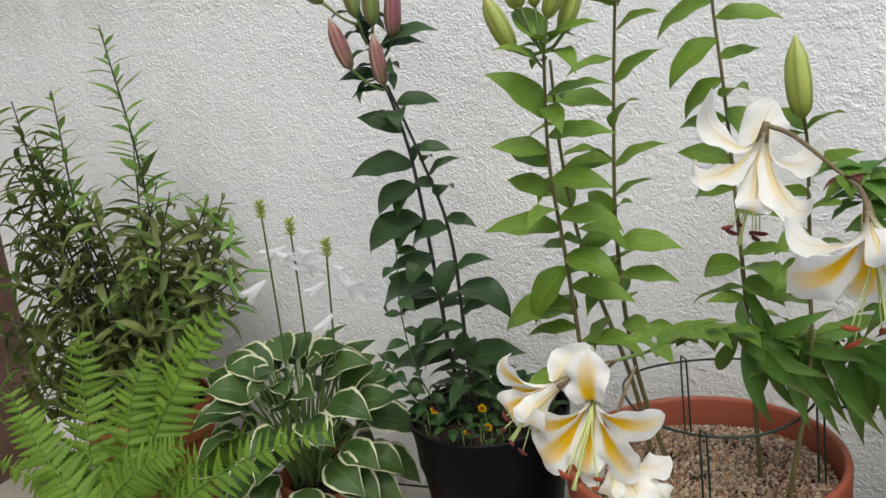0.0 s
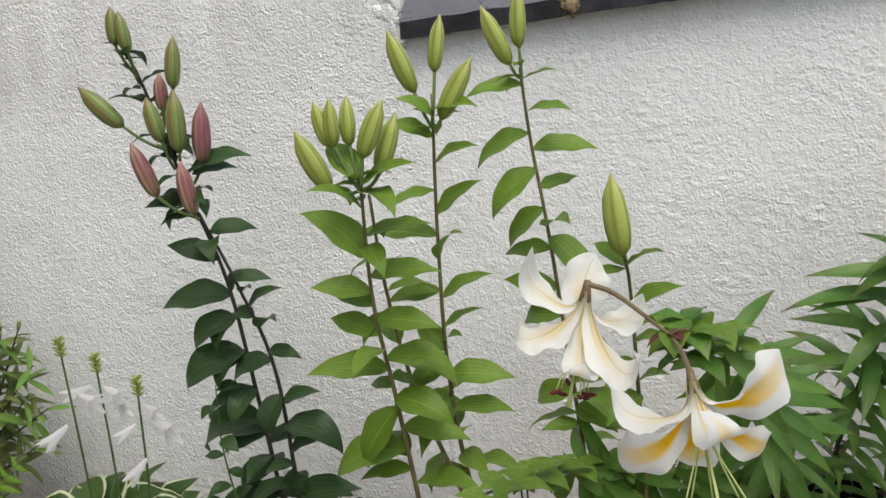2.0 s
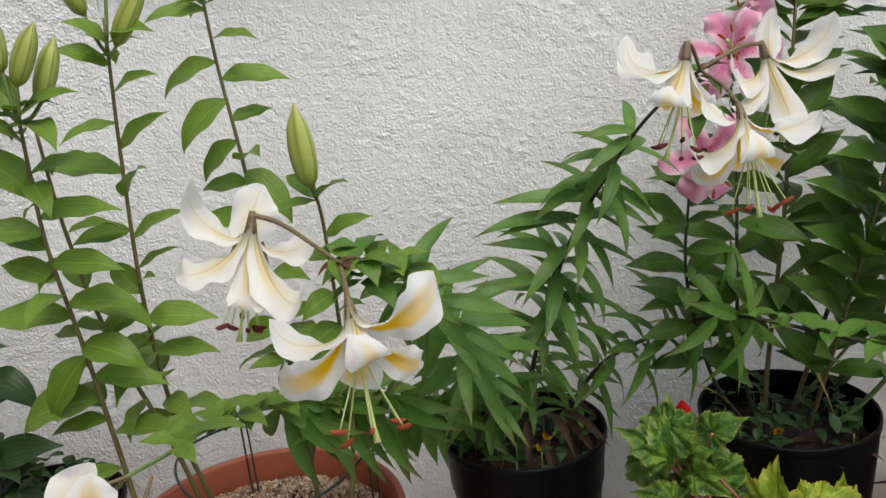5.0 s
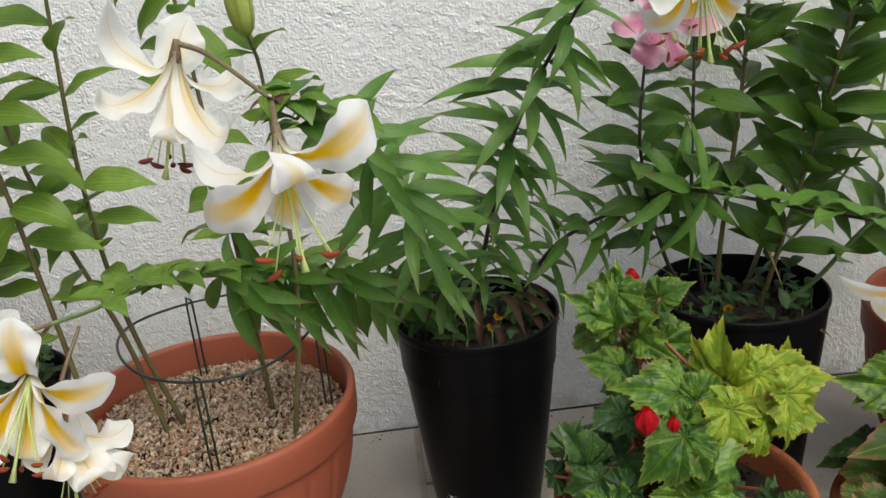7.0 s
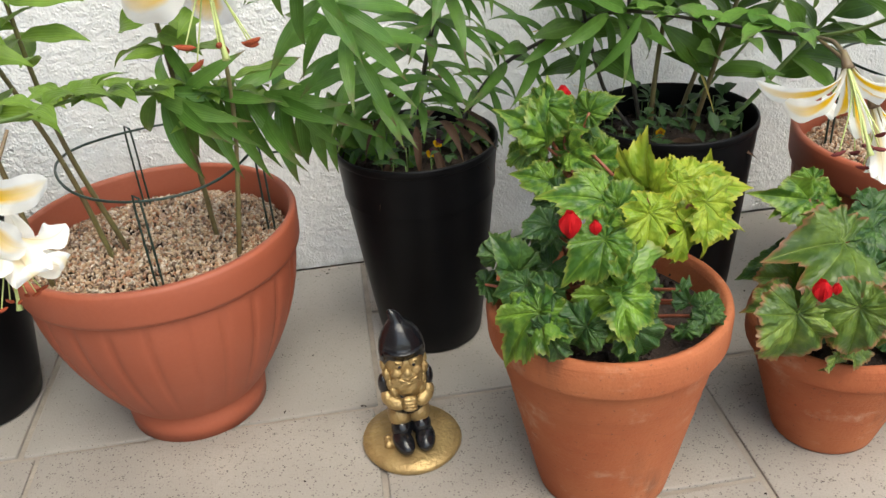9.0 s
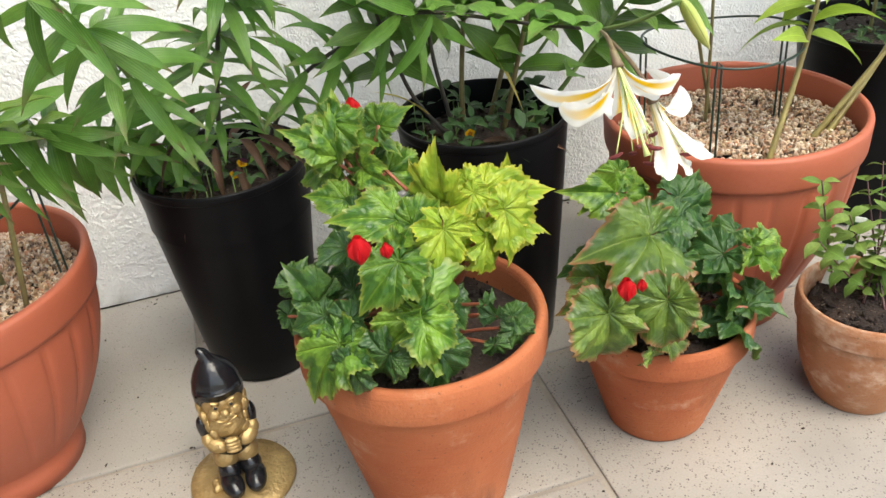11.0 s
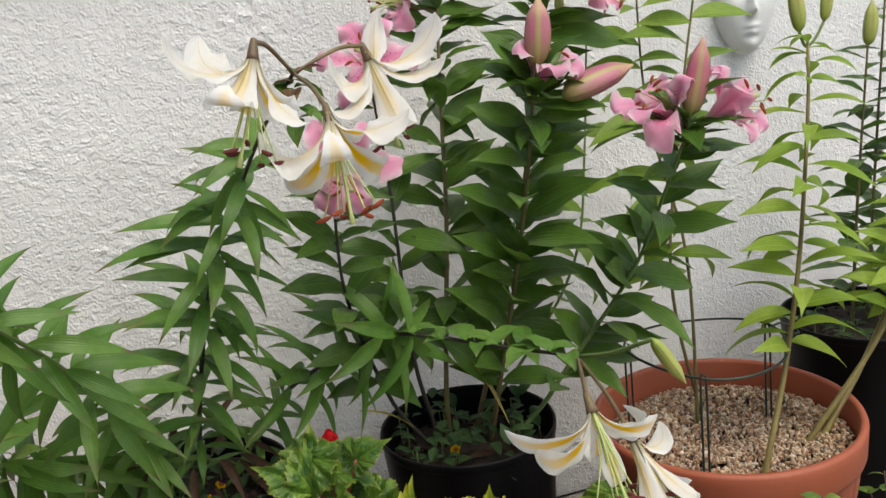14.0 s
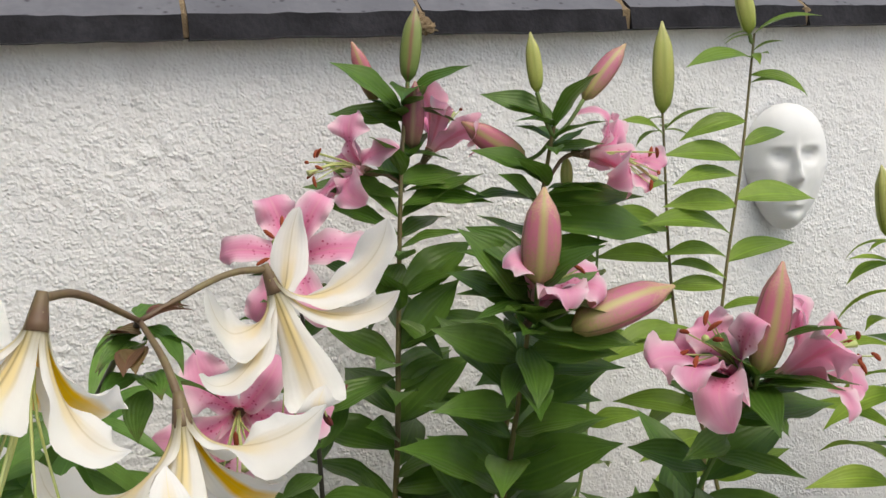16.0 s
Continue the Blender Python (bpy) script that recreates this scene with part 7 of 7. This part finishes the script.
def hosta_spike(base, top, seed, bells):
    rnd = random.Random(seed)
    base, top = Vector(base), Vector(top)
    part("flower_spike", mesh("flower_spike", *tube_args([base, base.lerp(top, 0.5) + Vector((0.004, 0, 0)), top], lambda s: 0.0028 - 0.0008 * s, 16, 7), STEM_SPIKE), hosta)
    for i in range(22):
        d = Vector((math.cos(i * 2.4), math.sin(i * 2.4), 0.7)).normalized()
        part("flower_bud", BUDS[BUD_GREEN.name], hosta, facing(top + Vector((0, 0, 0.006 - 0.0016 * i)), d, (0, 0, 1), 0.016))
    for dx, dz, ln, way in bells:
        p = top + Vector((dx * 0.25, -0.008, dz))
        axis = Vector((way, -0.35, -0.28)).normalized()
        b = Build()
        for k in range(6):
            me = []
            uvs = []
            for m in range(7):
                s = m / 6
                r = ln * (0.06 + 0.2 * s + 0.4 * max(0, s - 0.6) ** 1.2)
                for n_ in range(3):
                    q = n_ - 1
                    ang = k * math.pi / 3 + q * (0.5 if s < 0.7 else 0.5 * (1.05 - s) / 0.35)
                    me.append((s * ln, r * math.cos(ang), r * math.sin(ang)))
                    uvs.append((s, 0.5 + q * 0.5))
            b.add(me, grid_faces(7, 3), uvs)
        part("flower", b.done("flower", HOSTA_PETAL), hosta, facing(p, axis, (0, 0, 1)), "pale lilac-white hosta bell")


hosta_spike((-0.672, -0.43, 0.34), (-0.647, -0.45, 0.893), 1, ((0.10, -0.10, 0.06, 0.9), (-0.05, -0.16, 0.06, -0.3)))
hosta_spike((-0.636, -0.40, 0.34), (-0.615, -0.40, 0.842), 2, ((0.05, -0.055, 0.06, 0.8), (-0.05, -0.05, 0.055, -0.8), (0.08, -0.08, 0.055, 0.9)))
hosta_spike((-0.562, -0.43, 0.34), (-0.51, -0.44, 0.805), 3, ((0.08, -0.075, 0.07, 0.9), (0.05, -0.045, 0.045, 0.9), (-0.05, -0.08, 0.045, -0.4), (-0.02, -0.15, 0.055, -0.2)))


def frond(plant, pts, width, seed, pairs=21):
    """A fern frond: a midrib with toothed side leaflets that shorten to the tip."""
    rnd = random.Random(seed)
    path = spline(pts, 60)
    b = Build()
    v, f, uv = tube(pts, lambda s: 0.003 * (1 - 0.8 * s), 24, 5)
    b.add(v, f, uv, 1)
    view = Vector((0.45, -0.75, 0.5)).normalized()
    for i in range(pairs):
        s = 0.14 + 0.85 * i / pairs
        k = min(58, int(s * 59))
        p, d = path[k], (path[k + 1] - path[k]).normalized()
        nrm = (view - d * view.dot(d)).normalized()
        sd = d.cross(nrm)
        ln = 0.66 * width * (math.sin(math.pi * min(1, (1 - s) * 0.62 + 0.10)) ** 1.2) * (0.75 + 0.25 * min(1, s * 5)) * rnd.uniform(0.9, 1.1)
        for sgn in (-1, 1):
            out = (sd * sgn + d * rnd.uniform(0.15, 0.35) - nrm * rnd.uniform(0.0, 0.45)).normalized()
            wv = (out.cross(nrm) + nrm * rnd.uniform(-0.1, 0.45)).normalized()
            m = 15
            lo, hi = [], []
            for j in range(m):
                t = j / (m - 1)
                tooth = 0.62 + 0.38 * ((j % 2) == 0)
                w = 0.0118 * (ln / 0.05) ** 0.6 * (1 - t) ** 0.75 * tooth * min(1, 0.55 + 3 * t) + 0.0006
                c = p + out * ln * t - nrm * ln * 0.25 * t * t
                dip = 0.5 * ((j % 2) == 0) - 0.2
                lo.append(c - wv * w - nrm * w * (0.45 + dip))
                hi.append(c + wv * w - nrm * w * (0.35 + dip))
            mid = [p + out * ln * j / (m - 1) - nrm * ln * 0.25 * (j / (m - 1)) ** 2 for j in range(m)]
            vv = [q for row in zip(lo, mid, hi) for q in row]
            uvv = [(j / (m - 1), q) for j in range(m) for q in (0.1, 0.5, 0.9)]
            b.add(vv, grid_faces(m, 3), uvv)
    return part("frond", b.done("frond", [G_FERN, G_SHOOT]), plant)


fern = thing("fern", (-0.98, -0.66, 0.23), "bright green fern with feathery arching fronds", "fern")
for i, (pts, w) in enumerate((
        ([(-1.0, -0.66, 0.23), (-1.075, -0.64, 0.33), (-1.073, -0.62, 0.495), (-1.037, -0.62, 0.685)], 0.12),
        ([(-0.97, -0.64, 0.23), (-0.93, -0.60, 0.40), (-0.86, -0.56, 0.53), (-0.78, -0.52, 0.645), (-0.735, -0.50, 0.69)], 0.12),
        ([(-0.97, -0.63, 0.23), (-0.93, -0.58, 0.42), (-0.88, -0.53, 0.55), (-0.82, -0.48, 0.67)], 0.10),
        ([(-0.95, -0.68, 0.23), (-0.842, -0.67, 0.30), (-0.643, -0.645, 0.418), (-0.435, -0.632, 0.492)], 0.09),
        ([(-0.97, -0.70, 0.23), (-0.98, -0.70, 0.31), (-0.878, -0.69, 0.40), (-0.76, -0.68, 0.462)], 0.10),
        ([(-1.0, -0.70, 0.23), (-1.07, -0.70, 0.29), (-1.19, -0.69, 0.345), (-1.33, -0.68, 0.385)], 0.075),
        ([(-0.99, -0.70, 0.23), (-1.0, -0.80, 0.30), (-1.06, -0.92, 0.30), (-1.12, -1.0, 0.25)], 0.085),
        ([(-0.96, -0.70, 0.23), (-0.90, -0.80, 0.30), (-0.82, -0.90, 0.31), (-0.74, -0.98, 0.27)], 0.085),
        ([(-0.95, -0.69, 0.23), (-0.83, -0.76, 0.27), (-0.70, -0.82, 0.28), (-0.58, -0.86, 0.26)], 0.075),
        ([(-1.02, -0.67, 0.23), (-1.14, -0.66, 0.36), (-1.22, -0.62, 0.42), (-1.34, -0.58, 0.44)], 0.07),
        ([(-0.96, -0.62, 0.23), (-0.85, -0.58, 0.34), (-0.73, -0.56, 0.40), (-0.60, -0.55, 0.40)], 0.09),
        ([(-0.98, -0.66, 0.23), (-0.97, -0.63, 0.40), (-0.95, -0.60, 0.52), (-0.90, -0.57, 0.62)], 0.11),
        ([(-1.0, -0.69, 0.23), (-1.10, -0.70, 0.36), (-1.17, -0.69, 0.46), (-1.22, -0.68, 0.56)], 0.11))):
    frond(fern, pts, w, i)

SL = [blade("leaf", G_SHRUB, 0.092, 0.42, d, fold=0.2, ruffle=0.12, seed=i, nu=9) for i, d in enumerate((0.3, 0.7, 1.0, 1.4))]
SS = [blade("leaf", G_SHOOT, 0.10, 0.45, d, fold=0.2, seed=i + 9, nu=8) for i, d in enumerate((0.2, 0.5, 0.8))]
shrub = thing("shrub", (-1.2, -0.3, 0.34), "leafy evergreen shrub with pale upright shoots", "shrub")
rnd = random.Random(5)
tops = [(-1.109, -0.30, 1.31), (-1.299, -0.30, 1.177), (-1.441, -0.30, 1.09), (-1.05, -0.28, 0.93), (-0.905, -0.28, 0.89), (-0.86, -0.30, 0.74), (-0.84, -0.32, 0.64), (-1.58, -0.28, 0.86), (-1.2, -0.36, 0.92), (-1.35, -0.34, 0.98), (-1.48, -0.36, 0.80), (-1.0, -0.36, 0.80), (-1.12, -0.40, 0.70), (-1.30, -0.42, 0.72), (-0.96, -0.22, 0.86), (-1.17, -0.2, 1.02), (-1.42, -0.22, 0.94), (-1.55, -0.4, 0.62), (-0.95, -0.42, 0.62), (-1.22, -0.46, 0.60), (-1.6, -0.3, 0.55), (-1.4, -0.44, 0.58), (-1.62, -0.34, 0.45), (-1.5, -0.42, 0.42), (-1.66, -0.26, 0.70), (-1.35, -0.5, 0.45), (-1.05, -0.46, 0.5), (-1.5, -0.3, 1.0), (-1.437, -0.3, 1.161), (-1.366, -0.32, 1.073), (-1.48, -0.34, 0.954), (-1.412, -0.36, 0.853), (-1.485, -0.38, 0.74), (-0.88, -0.26, 0.88), (-0.85, -0.28, 0.80), (-0.82, -0.3, 0.71), (-1.017, -0.28, 0.905), (-0.972, -0.36, 0.615), (-1.159, -0.4, 0.628), (-1.357, -0.42, 0.512), (-1.0, -0.32, 0.72), (-1.08, -0.34, 0.83), (-1.537, -0.42, 0.443), (-1.64, -0.40, 0.36), (-1.5, -0.48, 0.36), (-1.36, -0.50, 0.36), (-1.22, -0.5, 0.42), (-1.08, -0.48, 0.40), (-1.68, -0.34, 0.56), (-0.98, -0.46, 0.50)]
rest, made = Build(), 0
for i, tp in enumerate(tops):
    base = Vector((-1.2 + rnd.uniform(-0.09, 0.09), -0.3 + rnd.uniform(-0.07, 0.07), 0.33))
    tp = Vector(tp)
    midp = base.lerp(tp, 0.5) + Vector((rnd.uniform(-0.04, 0.04), rnd.uniform(-0.04, 0.04), 0.05))
    pts = [base, midp, tp]
    part("stem", mesh("stem", *tube_args(pts, lambda s: 0.0042 - 0.0026 * s, 20, 6), STEM_DARK), shrub)
    path = spline(pts, 60)
    ln = (tp - base).length
    n = int(ln * 56)
    for j in range(n):
        s = 0.16 + 0.84 * ((j + rnd.random()) / n) ** 0.85
        k = min(58, int(s * 59))
        d = (path[k + 1] - path[k]).normalized()
        side = Matrix.Rotation(j * 2.399 + i, 3, d) @ d.orthogonal().normalized()
        shoot = i < 3 and s > 0.55
        size = rnd.uniform(0.07, 0.105) * (0.9 if shoot else 1.22) * (1 - 0.4 * max(0, s - 0.85) / 0.15)
        m = facing(path[k], side + d * (0.8 if shoot else rnd.uniform(-0.1, 1.0)), d + Vector((rnd.uniform(-0.6, 0.6), rnd.uniform(-0.6, 0.6), 0.3)), size)
        pale = shoot or (s > 0.88 and rnd.random() < 0.55)
        me = rnd.choice(SS if pale else SL)
        made += 1
        if made % 2 == 0 and made < 590:
            part("leaf", me, shrub, m)
        else:
            vs = [m @ vv.co for vv in me.vertices]
            fs = [tuple(pp.vertices) for pp in me.polygons]
            us = [(0, 0)] * len(vs)
            for lp, u_ in zip(me.loops, me.uv_layers[0].data):
                us[lp.vertex_index] = tuple(u_.uv)
            rest.add(vs, fs, us, 1 if pale else 0)
tagged(part("foliage", rest.done("foliage", [G_SHRUB, G_SHOOT]), shrub), kind="stuff")


# ---- small bedding plants and herbs ----
VL = [blade("leaf", G_VIOLA, 0.28, 0.5, d, fold=0.15, seed=i, nu=6) for i, d in enumerate((0.4, 0.8, 1.2))]


def viola(centre, z, r, label, count, flowers, seed):
    rnd = random.Random(seed)
    plant = thing("viola", (*centre, z), label, "viola", "violas under the lilies")
    for i in range(count):
        a, q = rnd.random() * 6.283, r * math.sqrt(rnd.random())
        h = z + rnd.uniform(0.005, 0.05)
        p = Vector((centre[0] + q * math.cos(a), centre[1] + q * math.sin(a), h))
        part("leaf", rnd.choice(VL), plant, facing(p, (rnd.uniform(-1, 1), rnd.uniform(-1, 1), rnd.uniform(0.0, 0.6)), (0, 0, 1), rnd.uniform(0.02, 0.044)))
        if i % 4 == 0:
            part("stalk", mesh("stalk", *tube_args([(p.x + rnd.uniform(-0.01, 0.01), p.y, z - 0.006), (p.x, p.y, z + 0.01), tuple(p)], 0.0011, 5, 5), STEM_GREEN), plant)
    for x, y, h, mt in flowers:
        p = Vector((x, y, h))
        b = Build()
        for k in range(5):
            a = k * 1.2566 + 0.3
            fv, fu = [], []
            for m in range(4):
                for n_ in range(3):
                    s, t = m / 3, n_ - 1
                    w = 0.006 * math.sin(math.pi * min(0.92, s * 0.8 + 0.15))
                    c = Vector((s * 0.0095 * math.cos(a) - t * w * math.sin(a), -0.002 + 0.001 * t * t, s * 0.0095 * math.sin(a) + t * w * math.cos(a)))
                    fv.append(p + c)
                    fu.append((s, 0.5 + t * 0.5))
            b.add(fv, grid_faces(4, 3), fu, 0 if (k in (3, 4, 2) or mt) else 1)
        part("flower", b.done("flower", [YELLOW_PETAL, PURPLE_PETAL]), plant)
        part("stalk", mesh("stalk", *tube_args([(x, y + 0.004, z - 0.006), (x + 0.004, y + 0.006, (z + h) / 2), (x, y + 0.001, h)], 0.001, 6, 5), STEM_GREEN), plant)
    return plant


viola(B0, 0.405, 0.15, "viola seedlings with yellow and purple flowers", 190, [(-0.20, -0.46, 0.465, 1), (-0.18, -0.49, 0.44, 1), (-0.22, -0.50, 0.43, 0), (-0.30, -0.47, 0.46, 0)], 1)
seedling = thing("seedling", (-0.30, -0.40, 0.40), "thin self-sown seedling leaning out of a black pot", "seedling")
rnd = random.Random(61)
for pts in ([(-0.30, -0.40, 0.39), (-0.345, -0.43, 0.52), (-0.36, -0.44, 0.66), (-0.352, -0.44, 0.79)], [(-0.31, -0.42, 0.39), (-0.36, -0.46, 0.50), (-0.41, -0.47, 0.58)]):
    part("stem", mesh("stem", *tube_args(pts, lambda s: 0.0022 - 0.001 * s, 18, 6), STEM_SPIKE), seedling)
    path = spline(pts, 40)
    for j in range(11):
        k = 8 + int(30 * j / 10)
        a = j * 2.6
        part("leaf", rnd.choice(VL), seedling, facing(path[k], (math.cos(a), -0.3 + 0.6 * math.sin(a), rnd.uniform(-0.2, 0.6)), (0, -0.5, 0.8), rnd.uniform(0.035, 0.055)))
viola(B1, 0.41, 0.15, "small violas with yellow faces under lilies", 90, [(0.721, -0.395, 0.438, 0), (0.737, -0.38, 0.45, 0)], 2)
viola(B2, 0.445, 0.13, "sparse viola seedlings in a black pot", 80, [(1.12, -0.50, 0.47, 1)], 3)
viola((2.10, -0.36), 0.415, 0.12, "low green seedlings in a black pot", 50, [], 4)

ML = [blade("leaf", G_MINT, 0.30, 0.45, d, fold=0.12, seed=i, nu=8) for i, d in enumerate((0.3, 0.7, 1.0))]
mint = thing("mint", (*P5, 0.185), "straggly mint with purple stems in an old clay pot", "mint")
rnd = random.Random(8)
for i, (x, y, z) in enumerate(((1.605, -0.80, 0.405), (1.565, -0.86, 0.335), (1.713, -0.78, 0.375), (1.76, -0.76, 0.385), (1.717, -0.84, 0.365), (1.894, -0.74, 0.345), (1.96, -0.78, 0.295), (1.844, -0.86, 0.325), (1.777, -0.90, 0.315), (1.77, -0.84, 0.30), (1.634, -0.84, 0.354), (1.70, -0.88, 0.27))):
    base = Vector((P5[0] + rnd.uniform(-0.06, 0.06), P5[1] + rnd.uniform(-0.04, 0.05), 0.18))
    tp = Vector((x, y, z))
    pts = [base, base.lerp(tp, 0.5) + Vector((0, 0, -0.01)), tp]
    part("stem", mesh("stem", *tube_args(pts, lambda s: 0.0022 - 0.001 * s, 14, 6), STEM_MINT), mint)
    path = spline(pts, 40)
    for j in range(8):
        k = int(10 + 28 * j / 7)
        d = (path[k + 1] - path[k]).normalized()
        for sg in (0, math.pi):
            side = Matrix.Rotation(j * 1.57 + sg + i, 3, d) @ d.orthogonal().normalized()
            part("leaf", rnd.choice(ML), mint, facing(path[k], side + d * 0.4, d, rnd.uniform(0.024, 0.040) * (0.75 + 0.4 * min(1, j / 5))))
tag = thing("plant_label", (1.652, -0.81, 0.225), "faded white plastic plant label in a clay pot", "plant label")
b = Build()
box(b, -0.012, 0.012, -0.0006, 0.0006, -0.03, 0.115)
box(b, -0.009, 0.009, -0.0011, -0.0008, 0.06, 0.105, 1)
part("card", b.done("card", [TAG, G_VIOLA], False), tag, Matrix.Translation((1.652, -0.81, 0.225)) @ Euler((0.1, 0.18, -0.5)).to_matrix().to_4x4())

NL = [blade("leaf", G_HERB, 0.07, 0.5, d, fold=0.1, seed=i, nu=4, nv=3) for i, d in enumerate((0.1, 0.5))]
herb = thing("herb", (*P6, 0.34), "dense needle-leaved herb in a terracotta pot", "herb")
rest = Build()
for i in range(70):
    a, q = rnd.random() * 6.283, 0.15 * math.sqrt(rnd.random())
    base = Vector((P6[0] + q * math.cos(a), P6[1] + q * math.sin(a), 0.335))
    tp = base + Vector((math.cos(a) * q * 0.9, math.sin(a) * q * 0.9, rnd.uniform(0.09, 0.17)))
    v, f, uv = tube([base, base.lerp(tp, 0.5), tp], 0.0014, 6, 4)
    rest.add(v, f, uv)
    for j in range(22):
        p = base.lerp(tp, 0.15 + 0.85 * j / 22)
        m = facing(p, (math.cos(j * 2.4), math.sin(j * 2.4), 0.8), (0, 0, 1), rnd.uniform(0.018, 0.028))
        me = NL[j % 2]
        rest.add([m @ vv.co for vv in me.vertices], [tuple(pp.vertices) for pp in me.polygons], None)
tagged(part("foliage", rest.done("foliage", G_HERB), herb), kind="stuff")


# ---- crumbling plaster and mortar at the coping ----
rnd = random.Random(44)
b = Build()
for i in range(40):
    h = rnd.random()
    blob(b, (END - 0.004 - 0.05 * rnd.random() ** 2 + 0.012 * h, 0.0, SILL + 0.01 + 0.26 * h), (rnd.uniform(0.006, 0.02), rnd.uniform(0.003, 0.0085), rnd.uniform(0.012, 0.04)), 0, (0, rnd.uniform(-0.5, 0.5), 0), 8, 0.5, i)
part("plaster_patch", b.done("plaster_patch", [ROUGHCAST]), bpy.data.objects["wall_house"], label="crumbled plaster edge")
for k, x in enumerate((0.32, 1.352)):
    b = Build()
    for i in range(6):
        blob(b, (x + 0.006 + rnd.uniform(-0.012, 0.014), -0.038, SILL + rnd.uniform(0.004, 0.024)), (rnd.uniform(0.009, 0.017), rnd.uniform(0.004, 0.0065), rnd.uniform(0.007, 0.013)), 0, n=14, lump=0.9, seed=i * 3 + k)
    part("mortar_dab", b.done("mortar_dab", [DAB]), coping, label="crumbly tan mortar")
# crumbs of soil and leaf on the paving
b = Build()
for i in range(220):
    x, y = rnd.uniform(-0.3, 2.3), rnd.uniform(-1.15, -0.02) if i % 3 else rnd.uniform(-0.06, -0.02)
    sz = rnd.uniform(0.0007, 0.0022)
    blob(b, (x, y, sz * 0.6), (sz * rnd.uniform(1, 2.4), sz, sz * 0.7), 0, (0, 0, rnd.random() * 6), 4, 0.5, i)
crumbs = new("crumbs", b.done("crumbs", [SOIL]))
tagged(crumbs, "dark crumbs of soil scattered on the paving", "crumbs", kind="stuff")
